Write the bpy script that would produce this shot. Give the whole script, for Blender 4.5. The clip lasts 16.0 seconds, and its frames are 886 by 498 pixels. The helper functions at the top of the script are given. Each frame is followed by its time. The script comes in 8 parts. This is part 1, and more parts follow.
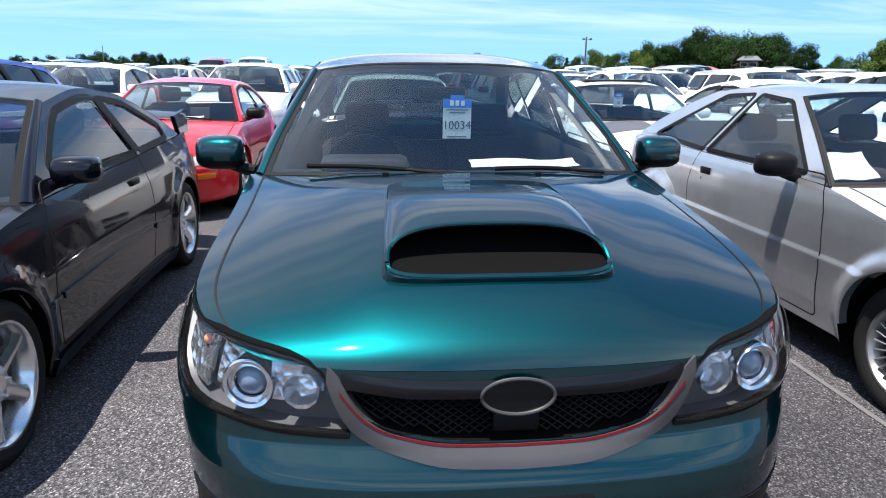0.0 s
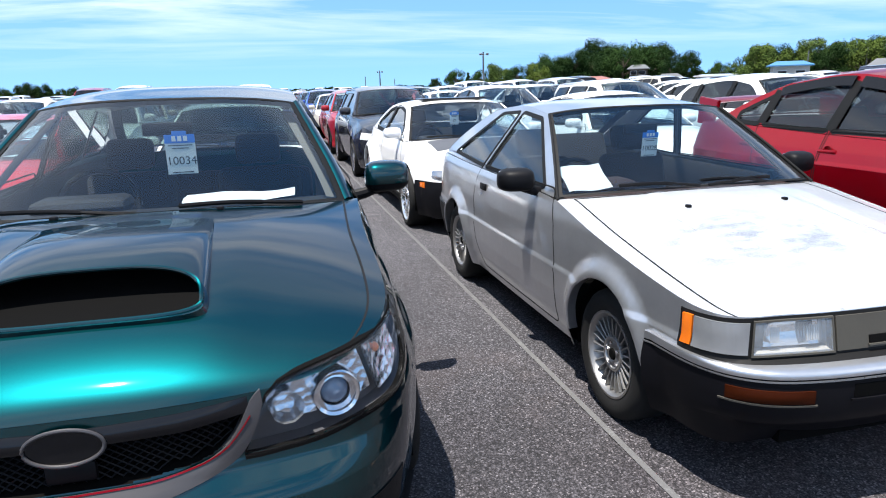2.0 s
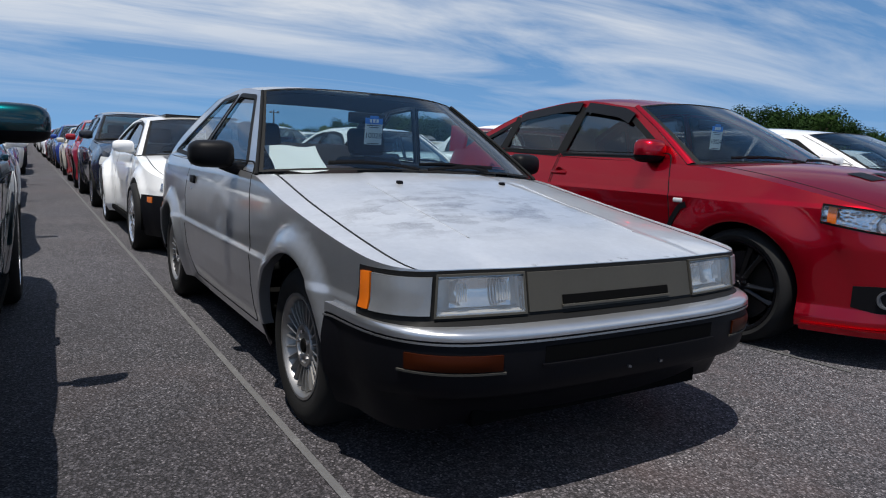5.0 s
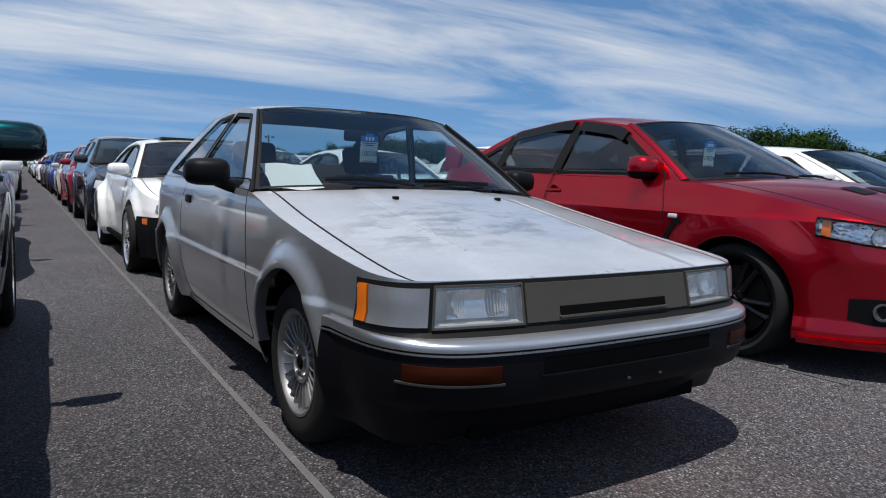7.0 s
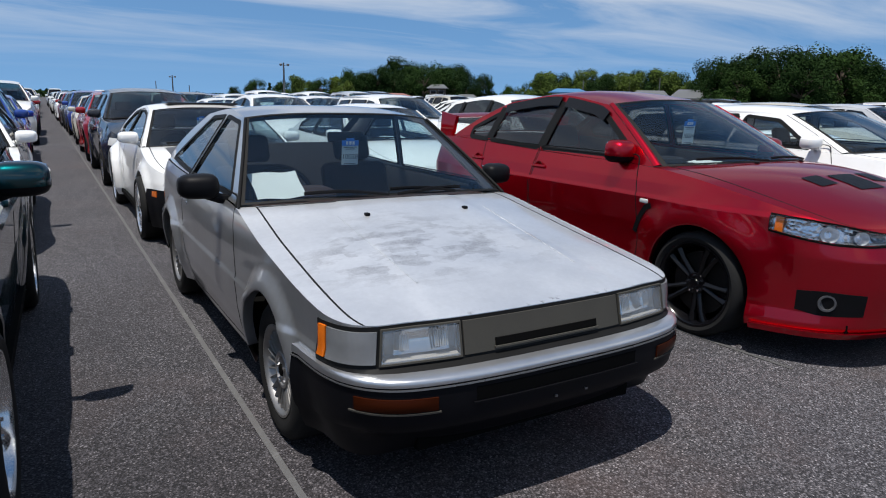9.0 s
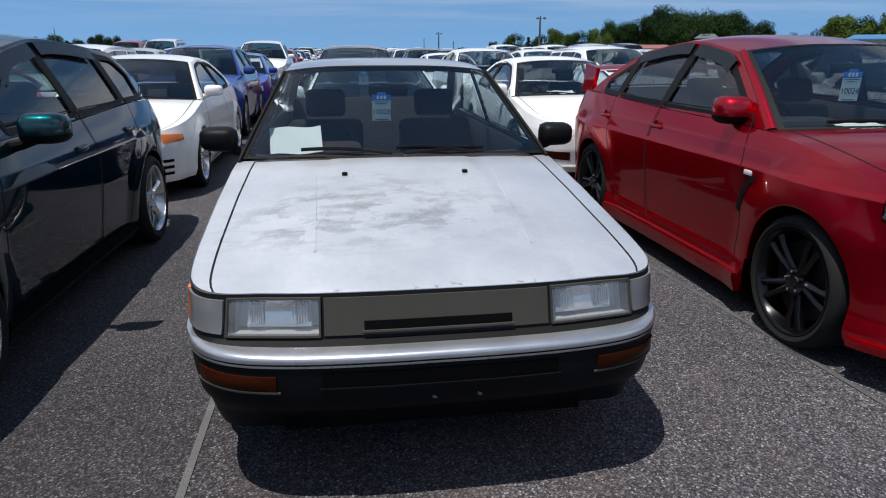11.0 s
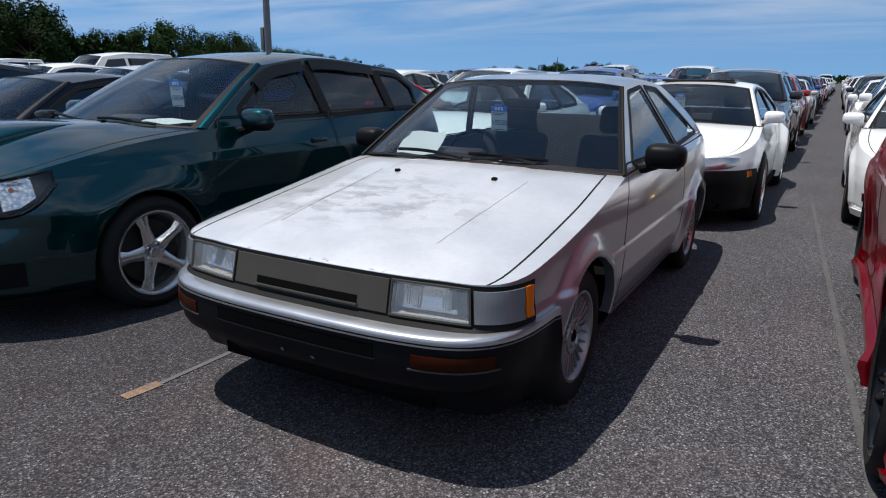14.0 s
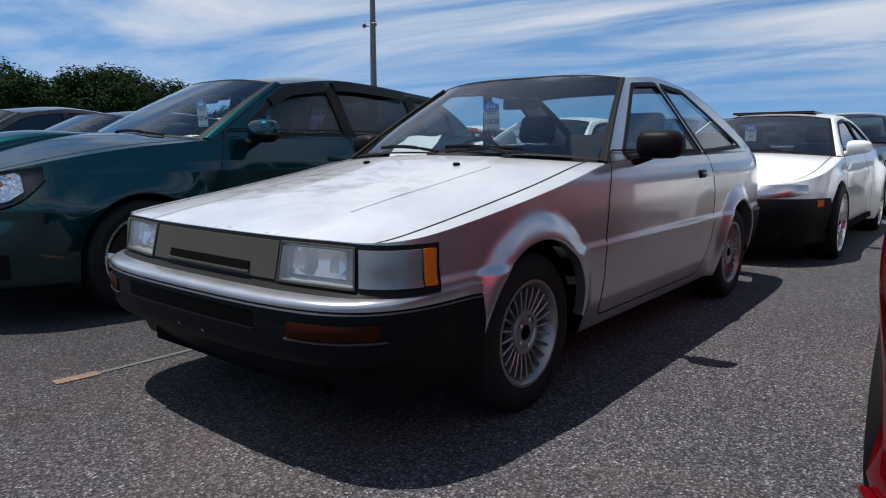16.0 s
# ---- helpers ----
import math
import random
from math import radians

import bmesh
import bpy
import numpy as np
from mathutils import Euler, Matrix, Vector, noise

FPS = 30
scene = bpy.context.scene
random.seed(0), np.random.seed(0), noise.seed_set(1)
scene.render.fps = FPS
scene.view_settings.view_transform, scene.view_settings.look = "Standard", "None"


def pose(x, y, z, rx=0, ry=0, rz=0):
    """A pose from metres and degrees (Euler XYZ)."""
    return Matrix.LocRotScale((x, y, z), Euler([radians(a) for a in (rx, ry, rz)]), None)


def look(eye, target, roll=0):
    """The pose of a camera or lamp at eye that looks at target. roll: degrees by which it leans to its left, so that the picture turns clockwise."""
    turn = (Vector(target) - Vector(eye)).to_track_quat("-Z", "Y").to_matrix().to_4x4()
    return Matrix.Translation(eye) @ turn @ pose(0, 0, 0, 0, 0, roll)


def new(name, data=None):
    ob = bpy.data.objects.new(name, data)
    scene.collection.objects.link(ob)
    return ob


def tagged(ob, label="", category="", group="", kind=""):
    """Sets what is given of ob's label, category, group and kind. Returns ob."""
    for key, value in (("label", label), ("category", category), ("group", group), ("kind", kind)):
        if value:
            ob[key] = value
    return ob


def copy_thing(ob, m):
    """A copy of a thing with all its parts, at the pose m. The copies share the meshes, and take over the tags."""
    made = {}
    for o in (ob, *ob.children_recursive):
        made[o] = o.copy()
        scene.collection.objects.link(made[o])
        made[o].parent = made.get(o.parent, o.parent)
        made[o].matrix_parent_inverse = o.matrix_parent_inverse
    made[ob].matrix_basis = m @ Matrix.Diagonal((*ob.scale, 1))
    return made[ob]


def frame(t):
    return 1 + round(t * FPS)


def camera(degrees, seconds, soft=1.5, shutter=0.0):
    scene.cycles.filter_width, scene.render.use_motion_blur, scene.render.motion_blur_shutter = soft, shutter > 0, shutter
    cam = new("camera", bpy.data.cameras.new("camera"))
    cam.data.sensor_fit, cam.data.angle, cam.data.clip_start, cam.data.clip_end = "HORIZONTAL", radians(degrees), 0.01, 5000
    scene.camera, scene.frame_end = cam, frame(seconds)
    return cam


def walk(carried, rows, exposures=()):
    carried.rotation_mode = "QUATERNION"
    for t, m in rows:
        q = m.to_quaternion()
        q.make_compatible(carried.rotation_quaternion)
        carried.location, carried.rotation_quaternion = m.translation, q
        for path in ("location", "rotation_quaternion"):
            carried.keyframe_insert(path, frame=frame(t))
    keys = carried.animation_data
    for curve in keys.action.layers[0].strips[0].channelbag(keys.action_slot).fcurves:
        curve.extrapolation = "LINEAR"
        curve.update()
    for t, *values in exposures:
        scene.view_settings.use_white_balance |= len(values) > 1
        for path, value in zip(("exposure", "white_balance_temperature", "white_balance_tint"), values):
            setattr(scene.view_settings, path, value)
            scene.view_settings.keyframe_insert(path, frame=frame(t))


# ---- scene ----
from mathutils.geometry import tessellate_polygon as tessellate

cam = camera(66.9, 16.0, 1.1)
PATH = [
    (0, (-2.937, -2.316, 1.393), (-2.705, -0.397, 0.88), 0.6),
    (0.5, (-2.709, -2.387, 1.401), (-2.554, -0.442, 0.964), 0.7),
    (1, (-2.54, -2.466, 1.455), (-2.311, -0.527, 1.023), 1.7),
    (1.5, (-2.335, -2.48, 1.45), (-2.016, -0.547, 1.048), -0.6),
    (2, (-2.106, -2.488, 1.442), (-1.636, -0.601, 0.974), -1.7),
    (2.5, (-1.901, -2.52, 1.437), (-1.245, -0.673, 1.041), 0.5),
    (3, (-1.757, -2.429, 1.481), (-1.016, -0.591, 1.214), 1.3),
    (3.5, (-1.647, -2.318, 1.458), (-0.822, -0.51, 1.235), 1.8),
    (4, (-1.569, -2.274, 1.293), (-0.625, -0.541, 0.966), 2.0),
    (4.5, (-1.567, -2.269, 1.115), (-0.538, -0.583, 0.801), 2.2),
    (6.8, (-1.558, -2.249, 0.878), (-0.507, -0.556, 0.71), 2.0),
    (7, (-1.57, -2.265, 0.962), (-0.51, -0.582, 0.751), 1.9),
    (7.5, (-1.59, -2.336, 1.205), (-0.535, -0.678, 0.838), 1.8),
    (8, (-1.646, -2.484, 1.356), (-0.619, -0.817, 0.948), 1.3),
    (8.2, (-1.661, -2.534, 1.381), (-0.637, -0.866, 0.967), 1.3),
    (10.3, (-0.737, -2.613, 1.393), (-0.131, -0.785, 0.853), -0.5),
    (10.5, (-0.596, -2.634, 1.395), (-0.155, -0.769, 0.826), 0.6),
    (11, (-0.268, -2.696, 1.381), (0.028, -0.8, 0.817), 0.1),
    (11.5, (0.04, -2.731, 1.375), (0.016, -0.811, 0.813), -2.0),
    (12, (0.427, -2.709, 1.358), (0.12, -0.812, 0.803), -0.7),
    (12.5, (0.766, -2.695, 1.371), (0.268, -0.837, 0.826), -0.8),
    (13, (1.087, -2.666, 1.385), (0.4, -0.87, 0.835), -0.0),
    (13.5, (1.39, -2.569, 1.378), (0.529, -0.826, 0.909), 0.2),
    (14, (1.599, -2.534, 1.325), (0.636, -0.854, 0.825), 0.6),
    (14.5, (1.78, -2.481, 1.272), (0.711, -0.865, 0.776), 0.8),
    (15, (1.892, -2.318, 1.142), (0.789, -0.704, 0.72), -0.0),
    (15.5, (1.963, -2.133, 1.033), (0.809, -0.534, 0.697), -0.3),
    (16, (2.013, -1.997, 0.942), (0.768, -0.461, 0.642), -0.0),
]
walk(cam, [(t, look(eye, target, roll)) for t, eye, target, roll in PATH],
     exposures=[(0, 1.3, 6600, 10), (1.5, 1.26, 6600, 10), (2.1, 1.2, 6600, 10), (2.5, 0.96, 6600, 10), (2.8, 0.55, 6600, 10), (3.2, 0.13, 6600, 10), (16, 0.13, 6600, 10)])

# ---- world and light ----
SUN = Vector((-0.24, -0.14, 1.0)).normalized()
world = bpy.data.worlds.new("sky")
scene.world = world
world.use_nodes = True
wn, wl = world.node_tree.nodes, world.node_tree.links
wn.clear()
w_out = wn.new("ShaderNodeOutputWorld")
w_bg = wn.new("ShaderNodeBackground")
w_sky = wn.new("ShaderNodeTexSky")
w_sky.sky_type = "NISHITA"
w_sky.sun_disc = False
w_sky.sun_elevation = math.asin(SUN.z)
w_sky.sun_rotation = math.atan2(SUN.x, SUN.y)
w_sky.altitude = 1200
w_sky.air_density, w_sky.dust_density, w_sky.ozone_density = 1.0, 0.1, 3.5
w_bg.inputs["Strength"].default_value = 0.090
w_geo = wn.new("ShaderNodeTexCoord")
w_sep = wn.new("ShaderNodeSeparateXYZ")
wl.new(w_geo.outputs["Generated"], w_sep.inputs[0])


def wmath(op, a, b=None):
    n = wn.new("ShaderNodeMath")
    n.operation = op
    for i, v in enumerate((a, b)):
        if v is None:
            continue
        if isinstance(v, (int, float)):
            n.inputs[i].default_value = v
        else:
            wl.new(v, n.inputs[i])
    return n.outputs[0]


# high thin cloud, drawn on a plane far overhead
w_up = wmath("MAXIMUM", wmath("ADD", w_sep.outputs[2], 0.06), 0.02)
w_com = wn.new("ShaderNodeCombineXYZ")
wl.new(wmath("DIVIDE", w_sep.outputs[0], w_up), w_com.inputs[0])
wl.new(wmath("DIVIDE", w_sep.outputs[1], w_up), w_com.inputs[1])
w_map = wn.new("ShaderNodeMapping")
w_map.inputs["Rotation"].default_value = (0, 0, radians(-24))
w_map.inputs["Scale"].default_value = (0.42, 1.0, 1)
wl.new(w_com.outputs[0], w_map.inputs[0])
w_n1 = wn.new("ShaderNodeTexNoise")
w_n1.inputs["Scale"].default_value = 0.75
w_n1.inputs["Detail"].default_value = 7
w_n1.inputs["Roughness"].default_value = 0.58
w_n1.inputs["Distortion"].default_value = 0.6
wl.new(w_map.outputs[0], w_n1.inputs["Vector"])
w_ramp = wn.new("ShaderNodeValToRGB")
w_ramp.color_ramp.elements[0].position, w_ramp.color_ramp.elements[1].position = 0.40, 0.64
wl.new(w_n1.outputs[0], w_ramp.inputs[0])
w_fade = wn.new("ShaderNodeMapRange")
w_fade.inputs[1].default_value, w_fade.inputs[2].default_value = 0.03, 0.20
wl.new(w_sep.outputs[2], w_fade.inputs[0])
w_mix = wn.new("ShaderNodeMixRGB")
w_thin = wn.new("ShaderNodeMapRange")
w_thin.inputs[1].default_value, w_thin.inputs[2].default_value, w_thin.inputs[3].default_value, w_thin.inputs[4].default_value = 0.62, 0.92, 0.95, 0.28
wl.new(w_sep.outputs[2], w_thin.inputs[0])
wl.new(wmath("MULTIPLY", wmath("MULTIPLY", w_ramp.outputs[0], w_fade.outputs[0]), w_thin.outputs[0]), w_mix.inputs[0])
w_hsv = wn.new("ShaderNodeHueSaturation")
w_hsv.inputs["Hue"].default_value, w_hsv.inputs["Saturation"].default_value, w_hsv.inputs["Value"].default_value = 0.494, 1.12, 1.42
wl.new(w_sky.outputs[0], w_hsv.inputs["Color"])
wl.new(w_hsv.outputs[0], w_mix.inputs[1])
w_mix.inputs[2].default_value = (7.9, 8.2, 8.6, 1)
w_dir = wn.new("ShaderNodeCombineXYZ")
wl.new(w_sep.outputs[0], w_dir.inputs[0])
wl.new(w_sep.outputs[1], w_dir.inputs[1])
wl.new(wmath("ADD", wmath("MULTIPLY", wmath("MAXIMUM", w_sep.outputs[2], 0.0), 0.75), 0.22), w_dir.inputs[2])
w_nrm = wn.new("ShaderNodeVectorMath")
w_nrm.operation = "NORMALIZE"
wl.new(w_dir.outputs[0], w_nrm.inputs[0])
wl.new(w_nrm.outputs[0], w_sky.inputs[0])
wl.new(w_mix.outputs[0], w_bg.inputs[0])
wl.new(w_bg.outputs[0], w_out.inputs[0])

sun_data = bpy.data.lights.new("sun", "SUN")
sun_data.energy, sun_data.angle, sun_data.color = 5.0, radians(0.53), (1.0, 0.96, 0.9)
sun = new("sun", sun_data)
sun.matrix_world = look(SUN * 50, (0, 0, 0))


# ---- materials ----
def shader(name):
    m = bpy.data.materials.new(name)
    m.use_nodes = True
    nt = m.node_tree
    return m, nt.nodes, nt.links, nt.nodes["Principled BSDF"]


def noise_tex(nodes, links, scale, detail=4, rough=0.55, vec=None, coord="Object"):
    t = nodes.new("ShaderNodeTexNoise")
    t.inputs["Scale"].default_value, t.inputs["Detail"].default_value, t.inputs["Roughness"].default_value = scale, detail, rough
    if vec is None:
        c = nodes.new("ShaderNodeTexCoord")
        vec = c.outputs[coord]
    links.new(vec, t.inputs["Vector"])
    return t


def ramp(nodes, links, fac, stops):
    r = nodes.new("ShaderNodeValToRGB")
    e = r.color_ramp.elements
    while len(e) < len(stops):
        e.new(0.5)
    for el, (p, c) in zip(e, stops):
        el.position = p
        el.color = (*c, 1) if len(c) == 3 else c
    links.new(fac, r.inputs[0])
    return r


def mixc(nodes, links, fac, a, b, mode="MIX"):
    m = nodes.new("ShaderNodeMixRGB")
    m.blend_type = mode
    for i, v in ((0, fac), (1, a), (2, b)):
        if isinstance(v, (int, float)):
            m.inputs[i].default_value = v
        elif isinstance(v, tuple):
            m.inputs[i].default_value = (*v, 1)
        else:
            links.new(v, m.inputs[i])
    return m.outputs[0]


def bump(nodes, links, height, strength, dist, bsdf):
    b = nodes.new("ShaderNodeBump")
    b.inputs["Strength"].default_value, b.inputs["Distance"].default_value = strength, dist
    links.new(height, b.inputs["Height"])
    links.new(b.outputs[0], bsdf.inputs["Normal"])


def plain(name, col, rough=0.5, metal=0.0, grain=60.0, vary=0.25, coat=0.0, bumpy=0.0, spec=0.4):
    """A surface of one colour with fine and broad unevenness."""
    m, n, l, b = shader(name)
    f, g = noise_tex(n, l, grain), noise_tex(n, l, grain / 14)
    dark = tuple(c * (1 - vary) for c in col)
    c = mixc(n, l, f.outputs[0], dark, col)
    c = mixc(n, l, g.outputs[0], c, tuple(min(1, c * (1 + vary * 0.6)) for c in col))
    l.new(c, b.inputs["Base Color"])
    r = n.new("ShaderNodeMapRange")
    r.inputs[3].default_value, r.inputs[4].default_value = max(0.02, rough - 0.1), min(1, rough + 0.1)
    l.new(g.outputs[0], r.inputs[0])
    l.new(r.outputs[0], b.inputs["Roughness"])
    b.inputs["Metallic"].default_value = metal
    b.inputs["Coat Weight"].default_value = coat
    b.inputs["Specular IOR Level"].default_value = spec
    if bumpy:
        bump(n, l, f.outputs[0], bumpy, 0.002, b)
    return m


def paint(name, col, metal=0.0, rough=0.35, coat=1.0, coat_rough=0.03, dust=0.12, flake=0.0, own=False, coat_ior=1.5, edge=None):
    """Car paint: base coat, clear coat, road dust. own: takes the object's own colour."""
    m, n, l, b = shader(name)
    if own:
        oi = n.new("ShaderNodeObjectInfo")
        base = oi.outputs["Color"]
    else:
        rgb = n.new("ShaderNodeRGB")
        rgb.outputs[0].default_value = (*col, 1)
        base = rgb.outputs[0]
    if flake:
        f = noise_tex(n, l, 900, 1)
        base = mixc(n, l, f.outputs[0], mixc(n, l, flake, base, (0, 0, 0)), mixc(n, l, flake, base, (1, 1, 1), "SOFT_LIGHT"))
    d = noise_tex(n, l, 5, 6, 0.7)
    dr = ramp(n, l, d.outputs[0], [(0.45, (0, 0, 0)), (0.8, (1, 1, 1))])
    fac = n.new("ShaderNodeMath")
    fac.operation = "MULTIPLY"
    l.new(dr.outputs[0], fac.inputs[0])
    fac.inputs[1].default_value = dust
    l.new(mixc(n, l, fac.outputs[0], base, (0.33, 0.31, 0.28)), b.inputs["Base Color"])
    b.inputs["Metallic"].default_value = metal
    b.inputs["Roughness"].default_value = rough
    b.inputs["Coat Weight"].default_value = coat
    b.inputs["Coat Roughness"].default_value = coat_rough
    b.inputs["Coat IOR"].default_value = coat_ior
    if edge:
        b.inputs["Specular Tint"].default_value = (*edge, 1)
    b.inputs["Specular IOR Level"].default_value = 0.03
    return m


def glass(name, tint=(0.75, 0.8, 0.78), gloss=1.0, ior=1.6, film=0.0):
    m = bpy.data.materials.new(name)
    m.use_nodes = True
    n, l = m.node_tree.nodes, m.node_tree.links
    n.clear()
    out, mix, tr, gl, fr = (n.new("ShaderNode" + k) for k in ("OutputMaterial", "MixShader", "BsdfTransparent", "BsdfGlossy", "LayerWeight"))
    tr.inputs[0].default_value = (*tint, 1)
    gl.inputs["Roughness"].default_value = 0.01
    gl.inputs[0].default_value = (gloss, gloss, gloss, 1)
    # Schlick's law for the sheen, alike from both sides of the pane
    f0 = ((ior - 1) / (ior + 1)) ** 2
    fr.inputs["Blend"].default_value = 0.5
    pw, sc = n.new("ShaderNodeMath"), n.new("ShaderNodeMath")
    pw.operation, sc.operation = "POWER", "MULTIPLY_ADD"
    pw.inputs[1].default_value, sc.inputs[1].default_value, sc.inputs[2].default_value = 5.0, 1 - f0, f0
    l.new(fr.outputs["Facing"], pw.inputs[0])
    l.new(pw.outputs[0], sc.inputs[0])
    l.new(sc.outputs[0], mix.inputs[0])
    l.new(tr.outputs[0], mix.inputs[1])
    l.new(gl.outputs[0], mix.inputs[2])
    if film:
        df, m2 = n.new("ShaderNodeBsdfDiffuse"), n.new("ShaderNodeMixShader")
        df.inputs[0].default_value = (0.55, 0.6, 0.66, 1)
        dirt = noise_tex(n, l, 4, 5, 0.65)
        dr = ramp(n, l, dirt.outputs[0], [(0.3, (film * 0.4,) * 3), (0.75, (film * 1.7,) * 3)])
        l.new(dr.outputs[0], m2.inputs[0])
        l.new(mix.outputs[0], m2.inputs[1])
        l.new(df.outputs[0], m2.inputs[2])
        l.new(m2.outputs[0], out.inputs[0])
    else:
        l.new(mix.outputs[0], out.inputs[0])
    return m


def paper():
    m = plain("paper", (0.72, 0.78, 0.78), 0.8, vary=0.05)
    n, l = m.node_tree.nodes, m.node_tree.links
    tr, mx = n.new("ShaderNodeBsdfTranslucent"), n.new("ShaderNodeMixShader")
    tr.inputs[0].default_value = (0.75, 0.8, 0.8, 1)
    mx.inputs[0].default_value = 0.4
    l.new(n["Principled BSDF"].outputs[0], mx.inputs[1])
    l.new(tr.outputs[0], mx.inputs[2])
    l.new(mx.outputs[0], n["Material Output"].inputs[0])
    return m


def asphalt():
    m, n, l, b = shader("asphalt")
    c = n.new("ShaderNodeTexCoord").outputs["Object"]
    v = n.new("ShaderNodeTexVoronoi")
    v.inputs["Scale"].default_value = 135
    l.new(c, v.inputs["Vector"])
    cell = ramp(n, l, v.outputs["Color"], [(0.0, (0.038, 0.038, 0.040)), (0.36, (0.094, 0.092, 0.095)), (0.66, (0.190, 0.188, 0.191)), (0.86, (0.37, 0.365, 0.36))])
    cell.color_ramp.interpolation = "CONSTANT"
    gap = ramp(n, l, v.outputs["Distance"], [(0.25, (1, 1, 1)), (0.75, (0.42, 0.42, 0.42))])
    col = mixc(n, l, 1.0, cell.outputs[0], gap.outputs[0], "MULTIPLY")
    fine = noise_tex(n, l, 420, 3, vec=c)
    col = mixc(n, l, 0.5, col, ramp(n, l, fine.outputs[0], [(0.3, (0.3, 0.3, 0.3)), (0.75, (1, 1, 1))]).outputs[0], "MULTIPLY")
    wide = noise_tex(n, l, 0.7, 5, 0.6, vec=c)
    col = mixc(n, l, 0.6, col, ramp(n, l, wide.outputs[0], [(0.3, (0.62, 0.62, 0.63)), (0.7, (1.25, 1.23, 1.2))]).outputs[0], "MULTIPLY")
    rust = noise_tex(n, l, 0.55, 6, 0.68, vec=c)
    rf = ramp(n, l, rust.outputs[0], [(0.54, (0, 0, 0)), (0.74, (0.4, 0.4, 0.4))])
    col = mixc(n, l, rf.outputs[0], col, (0.110, 0.082, 0.072))
    # an old rusty stain in front of the bay mark
    mp = n.new("ShaderNodeMapping")
    mp.inputs["Location"].default_value, mp.inputs["Scale"].default_value = (0.30, 0.62, 0), (0.45, 0.5, 0.5)
    l.new(c, mp.inputs[0])
    sph = n.new("ShaderNodeTexGradient")
    sph.gradient_type = "SPHERICAL"
    l.new(mp.outputs[0], sph.inputs[0])
    # a broad soft patch that darkens the asphalt along the bay
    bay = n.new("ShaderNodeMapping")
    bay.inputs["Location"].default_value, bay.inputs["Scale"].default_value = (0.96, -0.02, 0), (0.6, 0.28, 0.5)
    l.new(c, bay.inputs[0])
    bay_dark = n.new("ShaderNodeTexGradient")
    bay_dark.gradient_type = "SPHERICAL"
    l.new(bay.outputs[0], bay_dark.inputs[0])
    worn = noise_tex(n, l, 2.2, 5, 0.65, vec=c)
    col = mixc(n, l, bay_dark.outputs[0], col, mixc(n, l, 1.0, col, (0.50, 0.50, 0.52), "MULTIPLY"))
    st = n.new("ShaderNodeMath")
    st.operation = "MULTIPLY"
    l.new(sph.outputs[0], st.inputs[0])
    l.new(ramp(n, l, worn.outputs[0], [(0.3, (0.2, 0.2, 0.2)), (0.65, (1, 1, 1))]).outputs[0], st.inputs[1])
    col = mixc(n, l, st.outputs[0], col, mixc(n, l, 1.0, col, (0.80, 0.68, 0.64), "MULTIPLY"))
    col = mixc(n, l, 1.0, col, (0.985, 0.965, 1.05), "MULTIPLY")
    l.new(col, b.inputs["Base Color"])
    b.inputs["Roughness"].default_value = 0.85
    b.inputs["Specular IOR Level"].default_value = 0.35
    bump(n, l, v.outputs["Distance"], 0.7, 0.004, b)
    return m


def worn_line(name, col):
    m, n, l, b = shader(name)
    c = n.new("ShaderNodeTexCoord").outputs["Object"]
    f, g = noise_tex(n, l, 90, 5, 0.7, vec=c), noise_tex(n, l, 7, 5, 0.7, vec=c)
    add = n.new("ShaderNodeMath")
    add.operation = "ADD"
    l.new(f.outputs[0], add.inputs[0])
    l.new(g.outputs[0], add.inputs[1])
    r = ramp(n, l, add.outputs[0], [(0.44, (0.085, 0.084, 0.086)), (0.53, tuple(0.6 * x for x in col)), (0.66, col)])
    r.inputs[0].default_value = 0
    h = n.new("ShaderNodeMath")
    h.operation = "MULTIPLY"
    h.inputs[1].default_value = 0.5
    l.new(add.outputs[0], h.inputs[0])
    l.new(h.outputs[0], r.inputs[0])
    l.new(r.outputs[0], b.inputs["Base Color"])
    b.inputs["Roughness"].default_value = 0.85
    bump(n, l, f.outputs[0], 0.6, 0.004, b)
    return m


def foliage(name, col):
    m, n, l, b = shader(name)
    oi = n.new("ShaderNodeObjectInfo")
    g = n.new("ShaderNodeNewGeometry")
    c = ramp(n, l, g.outputs["Random Per Island"], [(0, tuple(x * 0.55 for x in col)), (0.6, col), (1, (col[0] * 1.4, col[1] * 1.25, col[2] * 1.1))])
    c2 = mixc(n, l, oi.outputs["Random"], c.outputs[0], (col[0] * 1.3, col[1] * 1.1, col[2] * 0.8))
    l.new(c2, b.inputs["Base Color"])
    b.inputs["Roughness"].default_value = 0.8
    b.inputs["Specular IOR Level"].default_value = 0.08
    return m


RUBBER = plain("tyre_rubber", (0.011, 0.011, 0.011), 0.75, grain=120, bumpy=0.4, spec=0.2)
FADEDBLACK = plain("faded_black_plastic", (0.0045, 0.0045, 0.006), 0.46, grain=150, bumpy=0.15, spec=0.12)
BLACK = plain("black_plastic", (0.005, 0.005, 0.006), 0.5, grain=200, bumpy=0.15, spec=0.12)
GLOSSBLACK = plain("gloss_black", (0.005, 0.005, 0.006), 0.14, spec=0.3)
TRIM = plain("rubber_trim", (0.007, 0.007, 0.007), 0.6, spec=0.15)
GREYPLASTIC = plain("faded_grey_plastic", (0.050, 0.047, 0.040), 0.6, grain=90, spec=0.2)
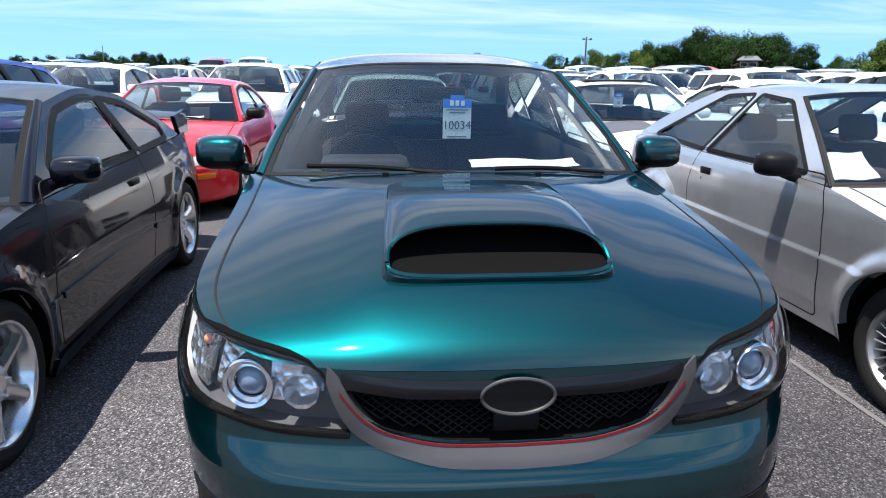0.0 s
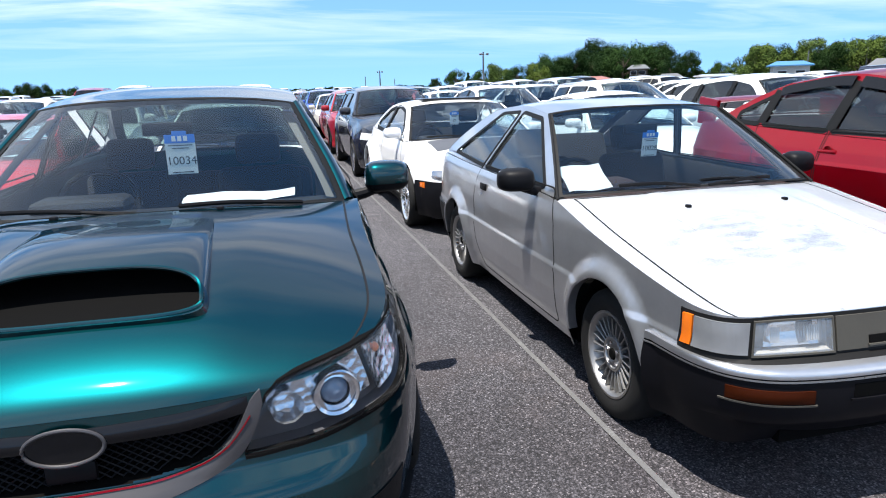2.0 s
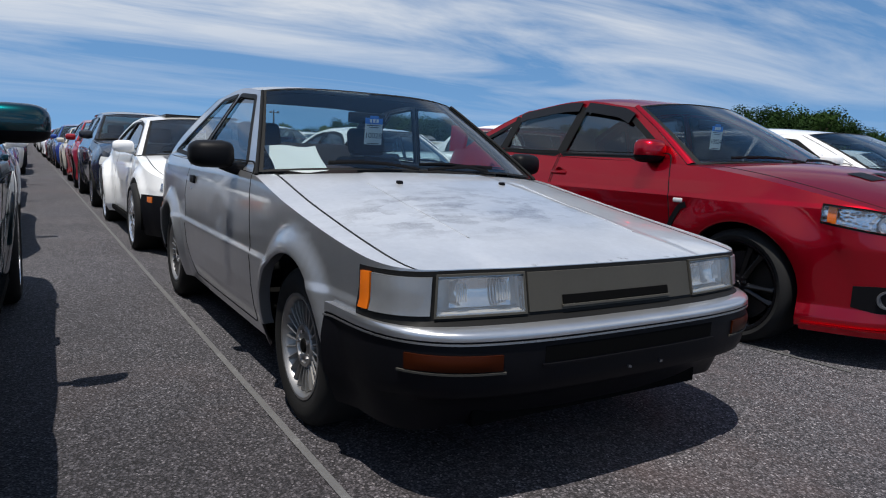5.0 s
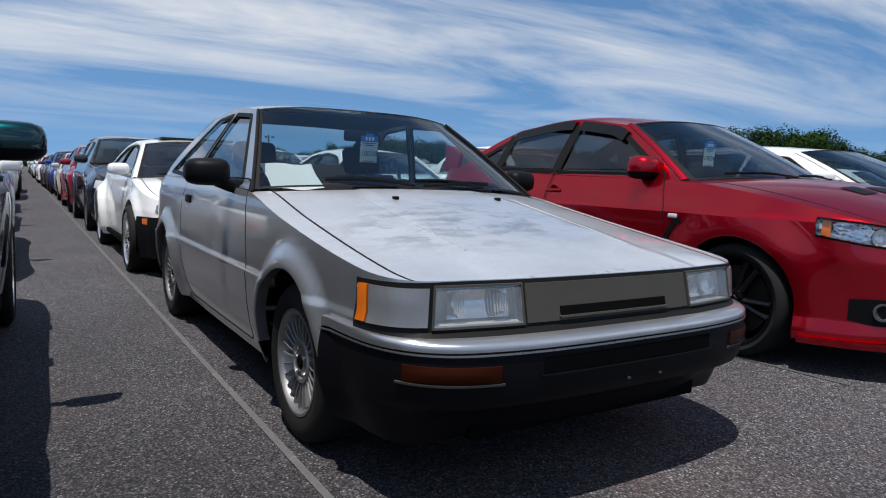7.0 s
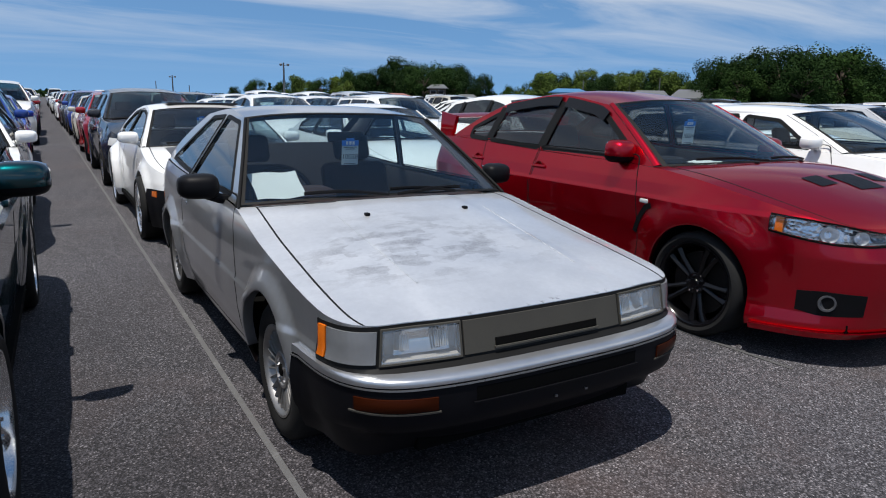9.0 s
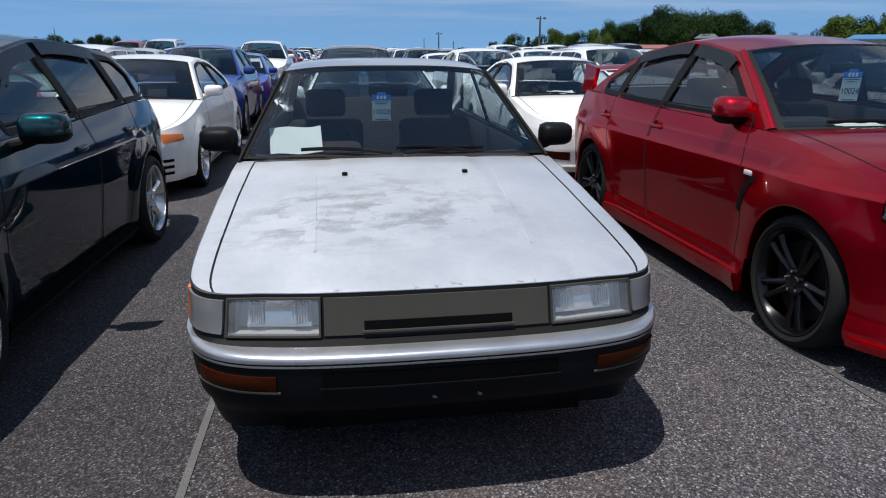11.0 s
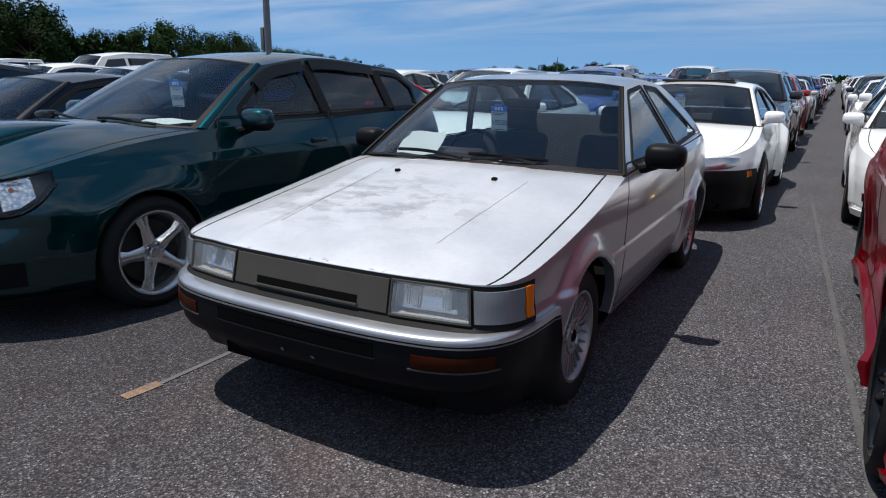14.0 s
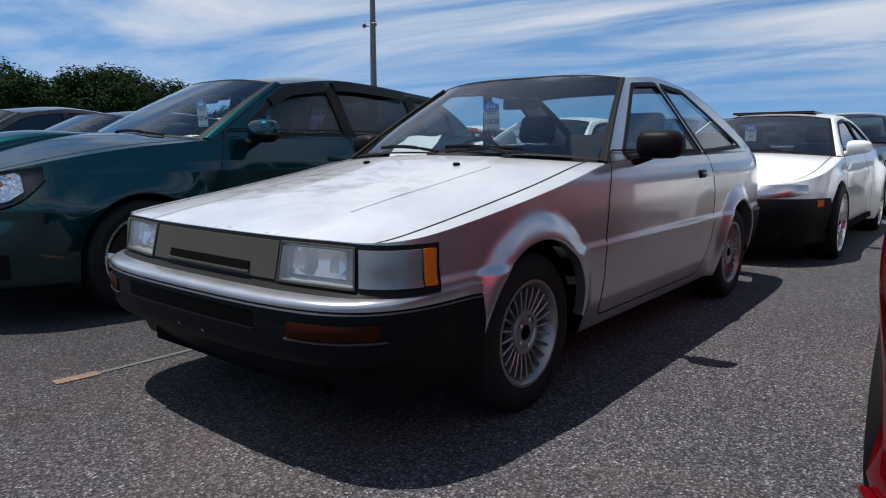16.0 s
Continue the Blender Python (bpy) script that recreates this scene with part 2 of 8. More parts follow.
DARKGREY = plain("satin_gunmetal", (0.10, 0.10, 0.105), 0.4, metal=0.5)
CHROME = plain("chrome", (0.75, 0.75, 0.76), 0.12, metal=1.0, vary=0.08)
ALLOY = plain("alloy", (0.68, 0.68, 0.68), 0.22, metal=0.9, vary=0.15)
OLDALLOY = plain("dull_alloy", (0.28, 0.275, 0.27), 0.42, metal=0.85, vary=0.3)
BLACKRIM = plain("black_rim", (0.003, 0.003, 0.004), 0.24, coat=0.15, spec=0.22)
GOLD = plain("gold_rim", (0.55, 0.38, 0.12), 0.3, metal=1.0)
DISC = plain("brake_disc", (0.030, 0.029, 0.028), 0.5, metal=0.7)
SATIN = plain("satin_grey_surround", (0.055, 0.052, 0.054), 0.38, metal=0.3, grain=40)
CLOTH = plain("dark_seat_cloth", (0.006, 0.0065, 0.009), 0.9, grain=220, bumpy=0.5)
DASH = plain("dashboard_plastic", (0.007, 0.007, 0.008), 0.6, grain=180, bumpy=0.2)
BROWNDASH = plain("maroon_dashboard", (0.017, 0.009, 0.009), 0.6, grain=180)
PALE = plain("pale_pillar_trim", (0.09, 0.09, 0.085), 0.8)
AMBER = plain("amber_lens", (0.62, 0.135, 0.010), 0.2, coat=0.5, vary=0.15)
AMBERDARK = plain("dark_amber_lens", (0.030, 0.0055, 0.001), 0.35, spec=0.10)
REDLENS = plain("red_lens", (0.4, 0.01, 0.01), 0.2, coat=0.5)
WHITELENS = plain("clear_lens_grey", (0.55, 0.55, 0.54), 0.25, coat=0.6, vary=0.15)
REFLECT = plain("reflector", (0.75, 0.75, 0.76), 0.3, metal=0.6, grain=40)
LENS = glass("lamp_glass", (0.96, 0.97, 0.98), ior=1.4)
CLEAR = glass("window_glass", (0.74, 0.84, 0.86), ior=1.68, film=0.0012)
CLOUDED = glass("clouded_lamp_glass", (0.88, 0.88, 0.86), ior=1.5, film=0.17)
TINT = glass("tinted_glass", (0.13, 0.14, 0.145), ior=1.75)
GREENGLASS = glass("green_rear_glass", (0.16, 0.22, 0.20))
PAPER = paper()
TAGBLUE = plain("tag_blue", (0.02, 0.16, 0.55), 0.5, vary=0.1)
INK = plain("dark_ink", (0.05, 0.06, 0.07), 0.7)
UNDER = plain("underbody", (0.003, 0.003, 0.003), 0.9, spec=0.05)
ASPHALT = asphalt()
WHITELINE = worn_line("worn_white_line", (0.155, 0.155, 0.156))
FAINTLINE = worn_line("faint_white_line", (0.085, 0.085, 0.085))
ORANGELINE = worn_line("worn_orange_mark", (0.30, 0.185, 0.115))
P_OWN = paint("fleet_paint", (1, 1, 1), rough=0.3, own=True)
P_TEAL = paint("teal_metallic_paint", (0.0, 0.034, 0.039), metal=0.9, rough=0.36, flake=0.2, dust=0.0, coat=1.0, coat_ior=1.55, edge=(0.04, 0.3, 0.45))
P_RED = paint("red_metallic_paint", (0.47, 0.003, 0.015), metal=0.88, rough=0.32, flake=0.2, dust=0.01, coat=0.75, edge=(0.5, 0.08, 0.1))
P_GUN = paint("gunmetal_paint", (0.004, 0.004, 0.007), metal=0.0, rough=0.3, dust=0.0, coat=0.7)
P_WHITE = paint("white_paint", (0.78, 0.78, 0.77), rough=0.3, dust=0.1)
P_RED2 = paint("bright_red_paint", (0.5, 0.012, 0.02), rough=0.3, dust=0.1)


# ---- mesh helpers ----
def tab(pts, x):
    """Smooth curve through a table of (x, value)."""
    xs, ys = [p[0] for p in pts], [p[1] for p in pts]
    if x <= xs[0]:
        return ys[0]
    if x >= xs[-1]:
        return ys[-1]
    i = max(k for k in range(len(xs) - 1) if xs[k] <= x)
    d = [(ys[k + 1] - ys[k]) / (xs[k + 1] - xs[k]) for k in range(len(xs) - 1)]

    def slope(k):
        if k == 0 or k == len(xs) - 1:
            return d[min(k, len(d) - 1)]
        return 0.0 if d[k - 1] * d[k] <= 0 else 2 * d[k - 1] * d[k] / (d[k - 1] + d[k])
    h = xs[i + 1] - xs[i]
    t = (x - xs[i]) / h
    return ((2 * t ** 3 - 3 * t * t + 1) * ys[i] + (t ** 3 - 2 * t * t + t) * h * slope(i)
            + (3 * t * t - 2 * t ** 3) * ys[i + 1] + (t ** 3 - t * t) * h * slope(i + 1))


def lin(pts, x):
    return float(np.interp(x, [p[0] for p in pts], [p[1] for p in pts]))


def smooth(t):
    t = min(1.0, max(0.0, t))
    return t * t * (3 - 2 * t)


def mesh_part(name, verts, faces, material, parent=None, label="", normals=None, flat=False):
    me = bpy.data.meshes.new(name)
    me.from_pydata([tuple(v) for v in verts], [], faces)
    me.materials.append(material)
    if not flat:
        me.polygons.foreach_set("use_smooth", [True] * len(me.polygons))
    if normals is not None:
        me.normals_split_custom_set_from_vertices([tuple(v) for v in normals])
    me.update()
    ob = new(name, me)
    ob.parent = parent
    if label:
        ob["label"] = label
    return ob


def face_out(ob, centre=(0, 1.3, 0.4)):
    """Turn an open sheet so that it faces away from a centre."""
    me, c = ob.data, Vector(centre)
    if sum((p.center - c).dot(p.normal) * p.area for p in me.polygons) < 0:
        me.flip_normals()
    return ob


def part(name, bm, material, parent=None, label="", sharp=35):
    bmesh.ops.recalc_face_normals(bm, faces=bm.faces)
    for f in bm.faces:
        f.smooth = True
    for e in bm.edges:
        if len(e.link_faces) == 2 and e.calc_face_angle(0) > radians(sharp):
            e.smooth = False
    me = bpy.data.meshes.new(name)
    bm.to_mesh(me)
    bm.free()
    me.materials.append(material)
    ob = new(name, me)
    ob.parent = parent
    if label:
        ob["label"] = label
    return ob


def add_box(bm, lo, hi, bev=0.0, m=None, seg=2):
    r = bmesh.ops.create_cube(bm, size=1)
    vs = r["verts"]
    c, s = (Vector(lo) + Vector(hi)) / 2, Vector(hi) - Vector(lo)
    for v in vs:
        v.co = Vector((v.co.x * s.x, v.co.y * s.y, v.co.z * s.z)) + c
    if bev:
        es = list({e for v in vs for e in v.link_edges})
        g = bmesh.ops.bevel(bm, geom=es, offset=bev, segments=seg, affect="EDGES", profile=0.5)
        vs = list({v for f in g["faces"] for v in f.verts} | {v for v in vs if v.is_valid})
    if m is not None:
        bmesh.ops.transform(bm, matrix=m, verts=vs)
    return vs


def add_tube(bm, path, r, n=8, flat=1.0):
    """A round bar along a path of points; r one radius or one each."""
    rings = []
    path = [Vector(p) for p in path]
    rs = r if isinstance(r, (list, tuple)) else [r] * len(path)
    for i, p in enumerate(path):
        d = (path[min(i + 1, len(path) - 1)] - path[max(i - 1, 0)]).normalized()
        side = d.cross(Vector((0, 0, 1)))
        side = side.normalized() if side.length > 1e-3 else Vector((1, 0, 0))
        up = side.cross(d)
        rings.append([bm.verts.new(p + rs[i] * (math.cos(a) * side + flat * math.sin(a) * up)) for a in (2 * math.pi * k / n for k in range(n))])
    for a, b in zip(rings, rings[1:]):
        for k in range(n):
            bm.faces.new((a[k], a[(k + 1) % n], b[(k + 1) % n], b[k]))
    bm.faces.new(rings[0][::-1])
    bm.faces.new(rings[-1])


def add_lathe(bm, prof, n=40, m=None, close=False):
    """Turn a profile of (radius, x) about the x axis."""
    rings = []
    for r, x in prof:
        rings.append([bm.verts.new((x, r * math.cos(a), r * math.sin(a))) for a in (2 * math.pi * k / n for k in range(n))])
    pairs = list(zip(rings, rings[1:])) + ([(rings[-1], rings[0])] if close else [])
    for a, b in pairs:
        for k in range(n):
            bm.faces.new((a[k], a[(k + 1) % n], b[(k + 1) % n], b[k]))
    if m is not None:
        bmesh.ops.transform(bm, matrix=m, verts=[v for r in rings for v in r])
    return rings


def empty(name, x, y, rz=0.0, label="", category="", group=""):
    ob = new(name)
    ob.matrix_basis = pose(x, y, 0, 0, 0, rz)
    return tagged(ob, label, category, group)


# ---- car shell ----
class Shell:
    """The skin of one car. It faces -y, its front axle is at y = 0, its wheels stand on z = 0."""

    def __init__(self, sp):
        self.sp = sp
        pts = [Vector(p) for p in sp["plan"]]
        for _ in range(3):
            q = [pts[0]]
            for a, b in zip(pts, pts[1:]):
                q += [a * 0.75 + b * 0.25, a * 0.25 + b * 0.75]
            q.append(pts[-1])
            pts = q
        self.P = np.array([(p.x, p.y) for p in pts])
        seg = np.hypot(*np.diff(self.P, axis=0).T)
        self.A = np.r_[0, np.cumsum(seg)]
        self.len = self.A[-1]
        d = np.gradient(self.P, self.A, axis=0)
        d /= np.linalg.norm(d, axis=1)[:, None]
        self.N = np.c_[-d[:, 1], d[:, 0]] * -1
        self.made = {}
        self.prepare()

    def ax(self, x):
        """Arc length at the half width x of the front."""
        k = int(np.argmax(self.P[:, 0] > x)) if (self.P[:, 0] > x).any() else len(self.A) // 2
        return float(np.interp(x, self.P[:k + 1, 0], self.A[:k + 1]))

    def ay(self, y):
        """Arc length at y along the side."""
        return float(np.interp(y, self.P[:, 1], self.A))

    def prepare(self):
        """Even tables for quick look-up."""
        n = 3000
        g = np.linspace(0, self.len, n)
        self.px, self.py = np.interp(g, self.A, self.P[:, 0]).tolist(), np.interp(g, self.A, self.P[:, 1]).tolist()
        self.nx, self.ny = np.interp(g, self.A, self.N[:, 0]).tolist(), np.interp(g, self.A, self.N[:, 1]).tolist()
        self.step = self.len / (n - 1)
        zs = np.linspace(0, 1.6, 641)
        self.ins = {k: [lin(self.sp[k], z) for z in zs] for k in ("in_side", "in_front", "in_rear")}
        self.y0 = self.P[0][1] - 0.3
        raw = np.array([tab(self.sp["top"], y) for y in np.arange(self.y0 - 0.3, self.P[-1][1] + 0.6, 0.01)])
        ker = np.exp(-0.5 * (np.arange(-30, 31) / 9.0) ** 2)
        self.tops = np.convolve(raw, ker / ker.sum(), "valid").tolist()

    def inset(self, k, z):
        t = min(max(z, 0.0), 1.599) * 400
        i = int(t)
        q = self.ins[k]
        return q[i] + (q[i + 1] - q[i]) * (t - i)

    def top_z(self, y):
        t = min(max((y - self.y0) * 100, 0.0), len(self.tops) - 1.001)
        i = int(t)
        return self.tops[i] + (self.tops[i + 1] - self.tops[i]) * (t - i)

    def look_up(self, a):
        t = min(abs(a) / self.step, 2998.999)
        i = int(t)
        f = t - i
        p, q, r, w, j = self.px, self.py, self.nx, self.ny, i + 1
        return p[i] + (p[j] - p[i]) * f, q[i] + (q[j] - q[i]) * f, r[i] + (r[j] - r[i]) * f, w[i] + (w[j] - w[i]) * f

    def yof(self, a):
        return self.look_up(a)[1]

    def B(self, a, z, out=0.0):
        s = -1 if a < 0 else 1
        px, py, nx, ny = self.look_up(a)
        i_s = self.inset("in_side", z)
        i_e = self.inset("in_front" if ny < 0 else "in_rear", z)
        off = out - (nx * nx * i_s + ny * ny * i_e)
        x, y = px + nx * off, py + ny * off
        for yc, zc, r, fl, fw in self.sp["arches"]:
            if nx > 0.3 and abs(y - yc) < r + fw:
                d = math.hypot(y - yc, z - zc) - r
                if -0.03 < d < fw:
                    x += fl * (1 - smooth(d / fw)) * min(1, nx * 1.2)
        tuck = self.sp.get("tuck", 0.0)
        if tuck:
            x -= tuck * max(nx, 0.0) * smooth((z - 0.60) / 0.3) * smooth((0.75 - y) / 0.9)
        return Vector((s * max(x, 0.0), y, z))

    def Bn(self, a, z):
        e = 0.004
        da = self.B(a + e, z) - self.B(a - e, z) if abs(a) > 0.01 else Vector((1, 0, 0))
        dz = self.B(a, z + e) - self.B(a, z - e)
        n = da.cross(dz)
        n.normalize()
        c = self.B(a, z)
        if n.dot(Vector((c.x, c.y - 1.2, 0))) < 0:
            n = -n
        return n

    def zlow(self, a):
        y = self.yof(a)
        z = lin(self.sp["bottom"], y)
        for yc, zc, r, _, _ in self.sp["arches"]:
            if abs(y - yc) < r:
                z = max(z, zc + math.sqrt(r * r - (y - yc) ** 2))
        return z

    def ztop(self, a):
        return self.top_z(self.yof(a))

    def belt_x(self, y, z):
        """Half width of the glasshouse at a point of the side view."""
        sp = self.sp
        zb = self.top_z(y)
        b = self.B(self.ay(y), zb)
        h = z - zb
        return b.x - sp.get("ledge", 0.012) - sp["tumble"] * h - sp.get("tumble2", 0.1) * h * h


def in_poly(p, poly):
    x, y = p
    inside = False
    for (x1, y1), (x2, y2) in zip(poly, poly[1:] + poly[:1]):
        if (y1 > y) != (y2 > y) and x < (x2 - x1) * (y - y1) / (y2 - y1) + x1:
            inside = not inside
    return inside


def wrap_skin(sh, root, mat, panels, holes, da=0.03, dz=0.025):
    """The sides and ends of the body, split into the panels (name, side, polygon in (y, z)); holes: columns (a, zlo, zhi)."""
    sp = sh.sp
    cols = set(np.arange(0, sh.len, da).tolist()) | {sh.len}
    for yc, zc, r, _, _ in sp["arches"]:
        cols |= {sh.ay(yc + r * math.cos(k * math.pi / 20)) for k in range(21)}
        cols |= {sh.ay(yc + r * 0.9985), sh.ay(yc - r * 0.9985), sh.ay(yc + r * 1.001), sh.ay(yc - r * 1.001)}
    for hole in holes:
        cols |= set(np.arange(max(0.0, abs(hole[0][0]) - 0.03), hole[-1][0] + 0.03, 0.013).tolist())
    cols = sorted(cols)
    cols = [c for i, c in enumerate(cols) if i == 0 or c - cols[i - 1] > 5e-4]
    zs = sorted(set(np.arange(sp["zmin"], sp["zmax"] + dz, dz).round(4).tolist()) | {z for z, _ in sp["in_side"]} | {z for z, _ in sp["in_front"]})
    for hole in holes:
        zs = sorted({*zs, *np.arange(min(c[1] for c in hole) - 0.02, max(c[2] for c in hole) + 0.02, 0.009).round(4).tolist()})
    base_v, base_n, idx = [], [], {}
    for i, a in enumerate(cols):
        lo, hi = sh.zlow(a), sh.ztop(a)
        last = None
        for k, z in enumerate(zs):
            zz = min(max(z, lo), hi)
            if last is None or zz != last:
                base_v.append(sh.B(a, zz) if a else Vector((0, *sh.B(a, zz)[1:])))
                base_n.append(sh.Bn(a, zz))
                last = zz
            idx[i, k] = len(base_v) - 1
    for sgn, tag in ((1, "l"), (-1, "r")):
        verts = base_v if sgn > 0 else [Vector((-v.x, v.y, v.z)) for v in base_v]
        norms = base_n if sgn > 0 else [Vector((-v.x, v.y, v.z)) for v in base_n]
        groups = {}
        for i in range(len(cols) - 1):
            am = (cols[i] + cols[i + 1]) / 2
            y = sh.yof(am)
            for k in range(len(zs) - 1):
                q = [idx[i, k], idx[i + 1, k], idx[i + 1, k + 1], idx[i, k + 1]]
                zq = [verts[j].z for j in q]
                if zq[3] - zq[0] < 1e-5 and zq[2] - zq[1] < 1e-5:
                    continue
                if zq[3] - zq[0] < 1e-5:
                    q = [q[0], q[1], q[2]]
                elif zq[2] - zq[1] < 1e-5:
                    q = [q[0], q[1], q[3]]
                zm = sum(verts[j].z for j in q) / len(q)
                if any(c[0][0] < am < c[-1][0] and lin([(p[0], p[1]) for p in c], am) + 0.006 < zm < lin([(p[0], p[2]) for p in c], am) - 0.006 for c in holes):
                    continue
                name = next((n for n, poly in panels if abs(np.interp(am, sh.A, sh.N[:, 0])) > 0.5 and in_poly((y, zm), poly)), "body")
                groups.setdefault(name, []).append(q if sgn > 0 else q[::-1])
        for name, faces in groups.items():
            used = sorted({j for f in faces for j in f})
            at = {j: n for n, j in enumerate(used)}
            ob = mesh_part(name if name != "body" else "side_panel", [verts[j] for j in used], [[at[j] for j in f] for f in faces], mat, root, normals=[norms[j] for j in used])
            sh.made.setdefault((name, tag), ob)


def feat(sh, name, cols, mat, parent, h=0.004, depth=0.02, rows=5, dome=0.0, n=None, label="", sgn=1, sub=14):
    """A raised piece on the wrap: columns (a, zlo, zhi) along it, h proud, with rims that go back by depth."""
    a0, a1 = cols[0][0], cols[-1][0]
    n = n or sub
    verts, faces = [], []
    for i in range(n + 1):
        t = i / n
        a = a0 + (a1 - a0) * t
        lo, hi = lin([(c[0], c[1]) for c in cols], a), lin([(c[0], c[2]) for c in cols], a)
        for k in range(rows + 1):
            u = k / rows
            bulge = dome * (1 - (2 * u - 1) ** 2) * (1 - (2 * t - 1) ** 4)
            verts.append(sh.B(a, lo + (hi - lo) * u, h + bulge))
        verts.append(sh.B(a, lo, h - depth))
        verts.append(sh.B(a, hi, h - depth))
    w = rows + 3
    for i in range(n):
        for k in range(rows):
            p = i * w + k
            faces.append((p, p + w, p + w + 1, p + 1))
        p = i * w
        faces.append((p + rows + 1, p + w + rows + 1, p + w, p))
        faces.append((p + rows, p + w + rows, p + w + rows + 2, p + rows + 2))
    for i in (0, n):
        p = i * w
        f = [p + rows + 1] + [p + k for k in range(rows + 1)] + [p + rows + 2]
        faces.append(f if i == 0 else f[::-1])
    if sgn < 0:
        verts = [Vector((-v.x, v.y, v.z)) for v in verts]
        faces = [f[::-1] for f in faces]
    bm = bmesh.new()
    vs = [bm.verts.new(v) for v in verts]
    for f in faces:
        try:
            bm.faces.new([vs[j] for j in f])
        except ValueError:
            pass
    return part(name, bm, mat, parent, label, sharp=40)


def bowl(sh, cols, mat, parent, depth=0.07, sgn=1, n=12, name="lamp_bowl"):
    """The hollow behind a lamp or grille."""
    a0, a1 = cols[0][0], cols[-1][0]
    verts, faces = [], []
    for i in range(n + 1):
        a = a0 + (a1 - a0) * i / n
        lo, hi = lin([(c[0], c[1]) for c in cols], a), lin([(c[0], c[2]) for c in cols], a)
        for z, d in ((lo, 0.0), (lo + 0.012, -depth), (hi - 0.012, -depth), (hi, 0.0)):
            v = sh.B(a, z, d)
            verts.append(Vector((sgn * v.x, v.y, v.z)))
    for i in range(n):
        for k in range(3):
            p = i * 4 + k
            f = (p, p + 4, p + 5, p + 1)
            faces.append(f if sgn > 0 else f[::-1])
    for p in (0, n * 4):
        faces.append((p, p + 1, p + 2, p + 3))
    bm = bmesh.new()
    vs = [bm.verts.new(v) for v in verts]
    for f in faces:
        bm.faces.new([vs[j] for j in f])
    return part(name, bm, mat, parent)


def ribbon(name, pts, f, mat, parent, width=0.006, h=0.0015, label=""):
    """A thin strip along points of a surface; f(u, v, out) gives the place."""
    verts, faces = [], []
    n = len(pts)
    for i, p in enumerate(pts):
        a, b = pts[max(i - 1, 0)], pts[min(i + 1, n - 1)]
        d = Vector((b[0] - a[0], b[1] - a[1]))
        d = d.normalized() if d.length > 1e-9 else Vector((1, 0))
        nx, ny = -d.y * width / 2, d.x * width / 2
        verts += [f(p[0] + nx, p[1] + ny, -0.004), f(p[0] + nx, p[1] + ny, h), f(p[0] - nx, p[1] - ny, h), f(p[0] - nx, p[1] - ny, -0.004)]
    for i in range(n - 1):
        for k in range(3):
            q = i * 4 + k
            faces.append((q, q + 1, q + 5, q + 4))
    bm = bmesh.new()
    vs = [bm.verts.new(v) for v in verts]
    for fc in faces:
        try:
            bm.faces.new([vs[j] for j in fc])
        except ValueError:
            pass
    return part(name, bm, mat, parent, label, sharp=60)


def dense(pts, step=0.05, close=False):
    out = []
    pts = list(pts) + ([pts[0]] if close else [])
    for a, b in zip(pts, pts[1:]):
        k = max(1, int(math.hypot(b[0] - a[0], b[1] - a[1]) / step))
        out += [(a[0] + (b[0] - a[0]) * i / k, a[1] + (b[1] - a[1]) * i / k) for i in range(k)]
    out.append(pts[-1])
    return out


def rounded(poly, r=0.03, n=4):
    """A polygon with its corners rounded."""
    out = []
    for i, p in enumerate(poly):
        p, a, b = Vector(p), Vector(poly[i - 1]), Vector(poly[(i + 1) % len(poly)])
        da, db = (a - p), (b - p)
        k = min(r, da.length * 0.45, db.length * 0.45)
        s, e = p + da.normalized() * k, p + db.normalized() * k
        for j in range(n + 1):
            t = j / n
            q = s * (1 - t) ** 2 + p * 2 * t * (1 - t) + e * t * t
            out.append((q.x, q.y))
    return out


def sheet(name, outer, holes, f, mat, parent, label="", out=0.0):
    """A sheet with holes; polygons in side view, f(u, v, out) gives the place."""
    polys = [[Vector((u, v, 0)) for u, v in p] for p in [outer, *holes]]
    flatp = [p for poly in [outer, *holes] for p in poly]
    from_tess = tessellate(polys)
    bm = bmesh.new()
    vs = [bm.verts.new(f(u, v, out)) for u, v in flatp]
    for t in from_tess:
        try:
            bm.faces.new([vs[j] for j in t])
        except ValueError:
            pass
    return face_out(part(name, bm, mat, parent, label, sharp=80))


def grid_part(name, g, mat, parent, label="", thick=0.0, flip=False):
    """A part from a grid of points."""
    rows, cols = len(g), len(g[0])
    verts = [p for r in g for p in r]
    faces = [(i * cols + j, (i + 1) * cols + j, (i + 1) * cols + j + 1, i * cols + j + 1) for i in range(rows - 1) for j in range(cols - 1)]
    if flip:
        faces = [f[::-1] for f in faces]
    return face_out(mesh_part(name, verts, faces, mat, parent, label))


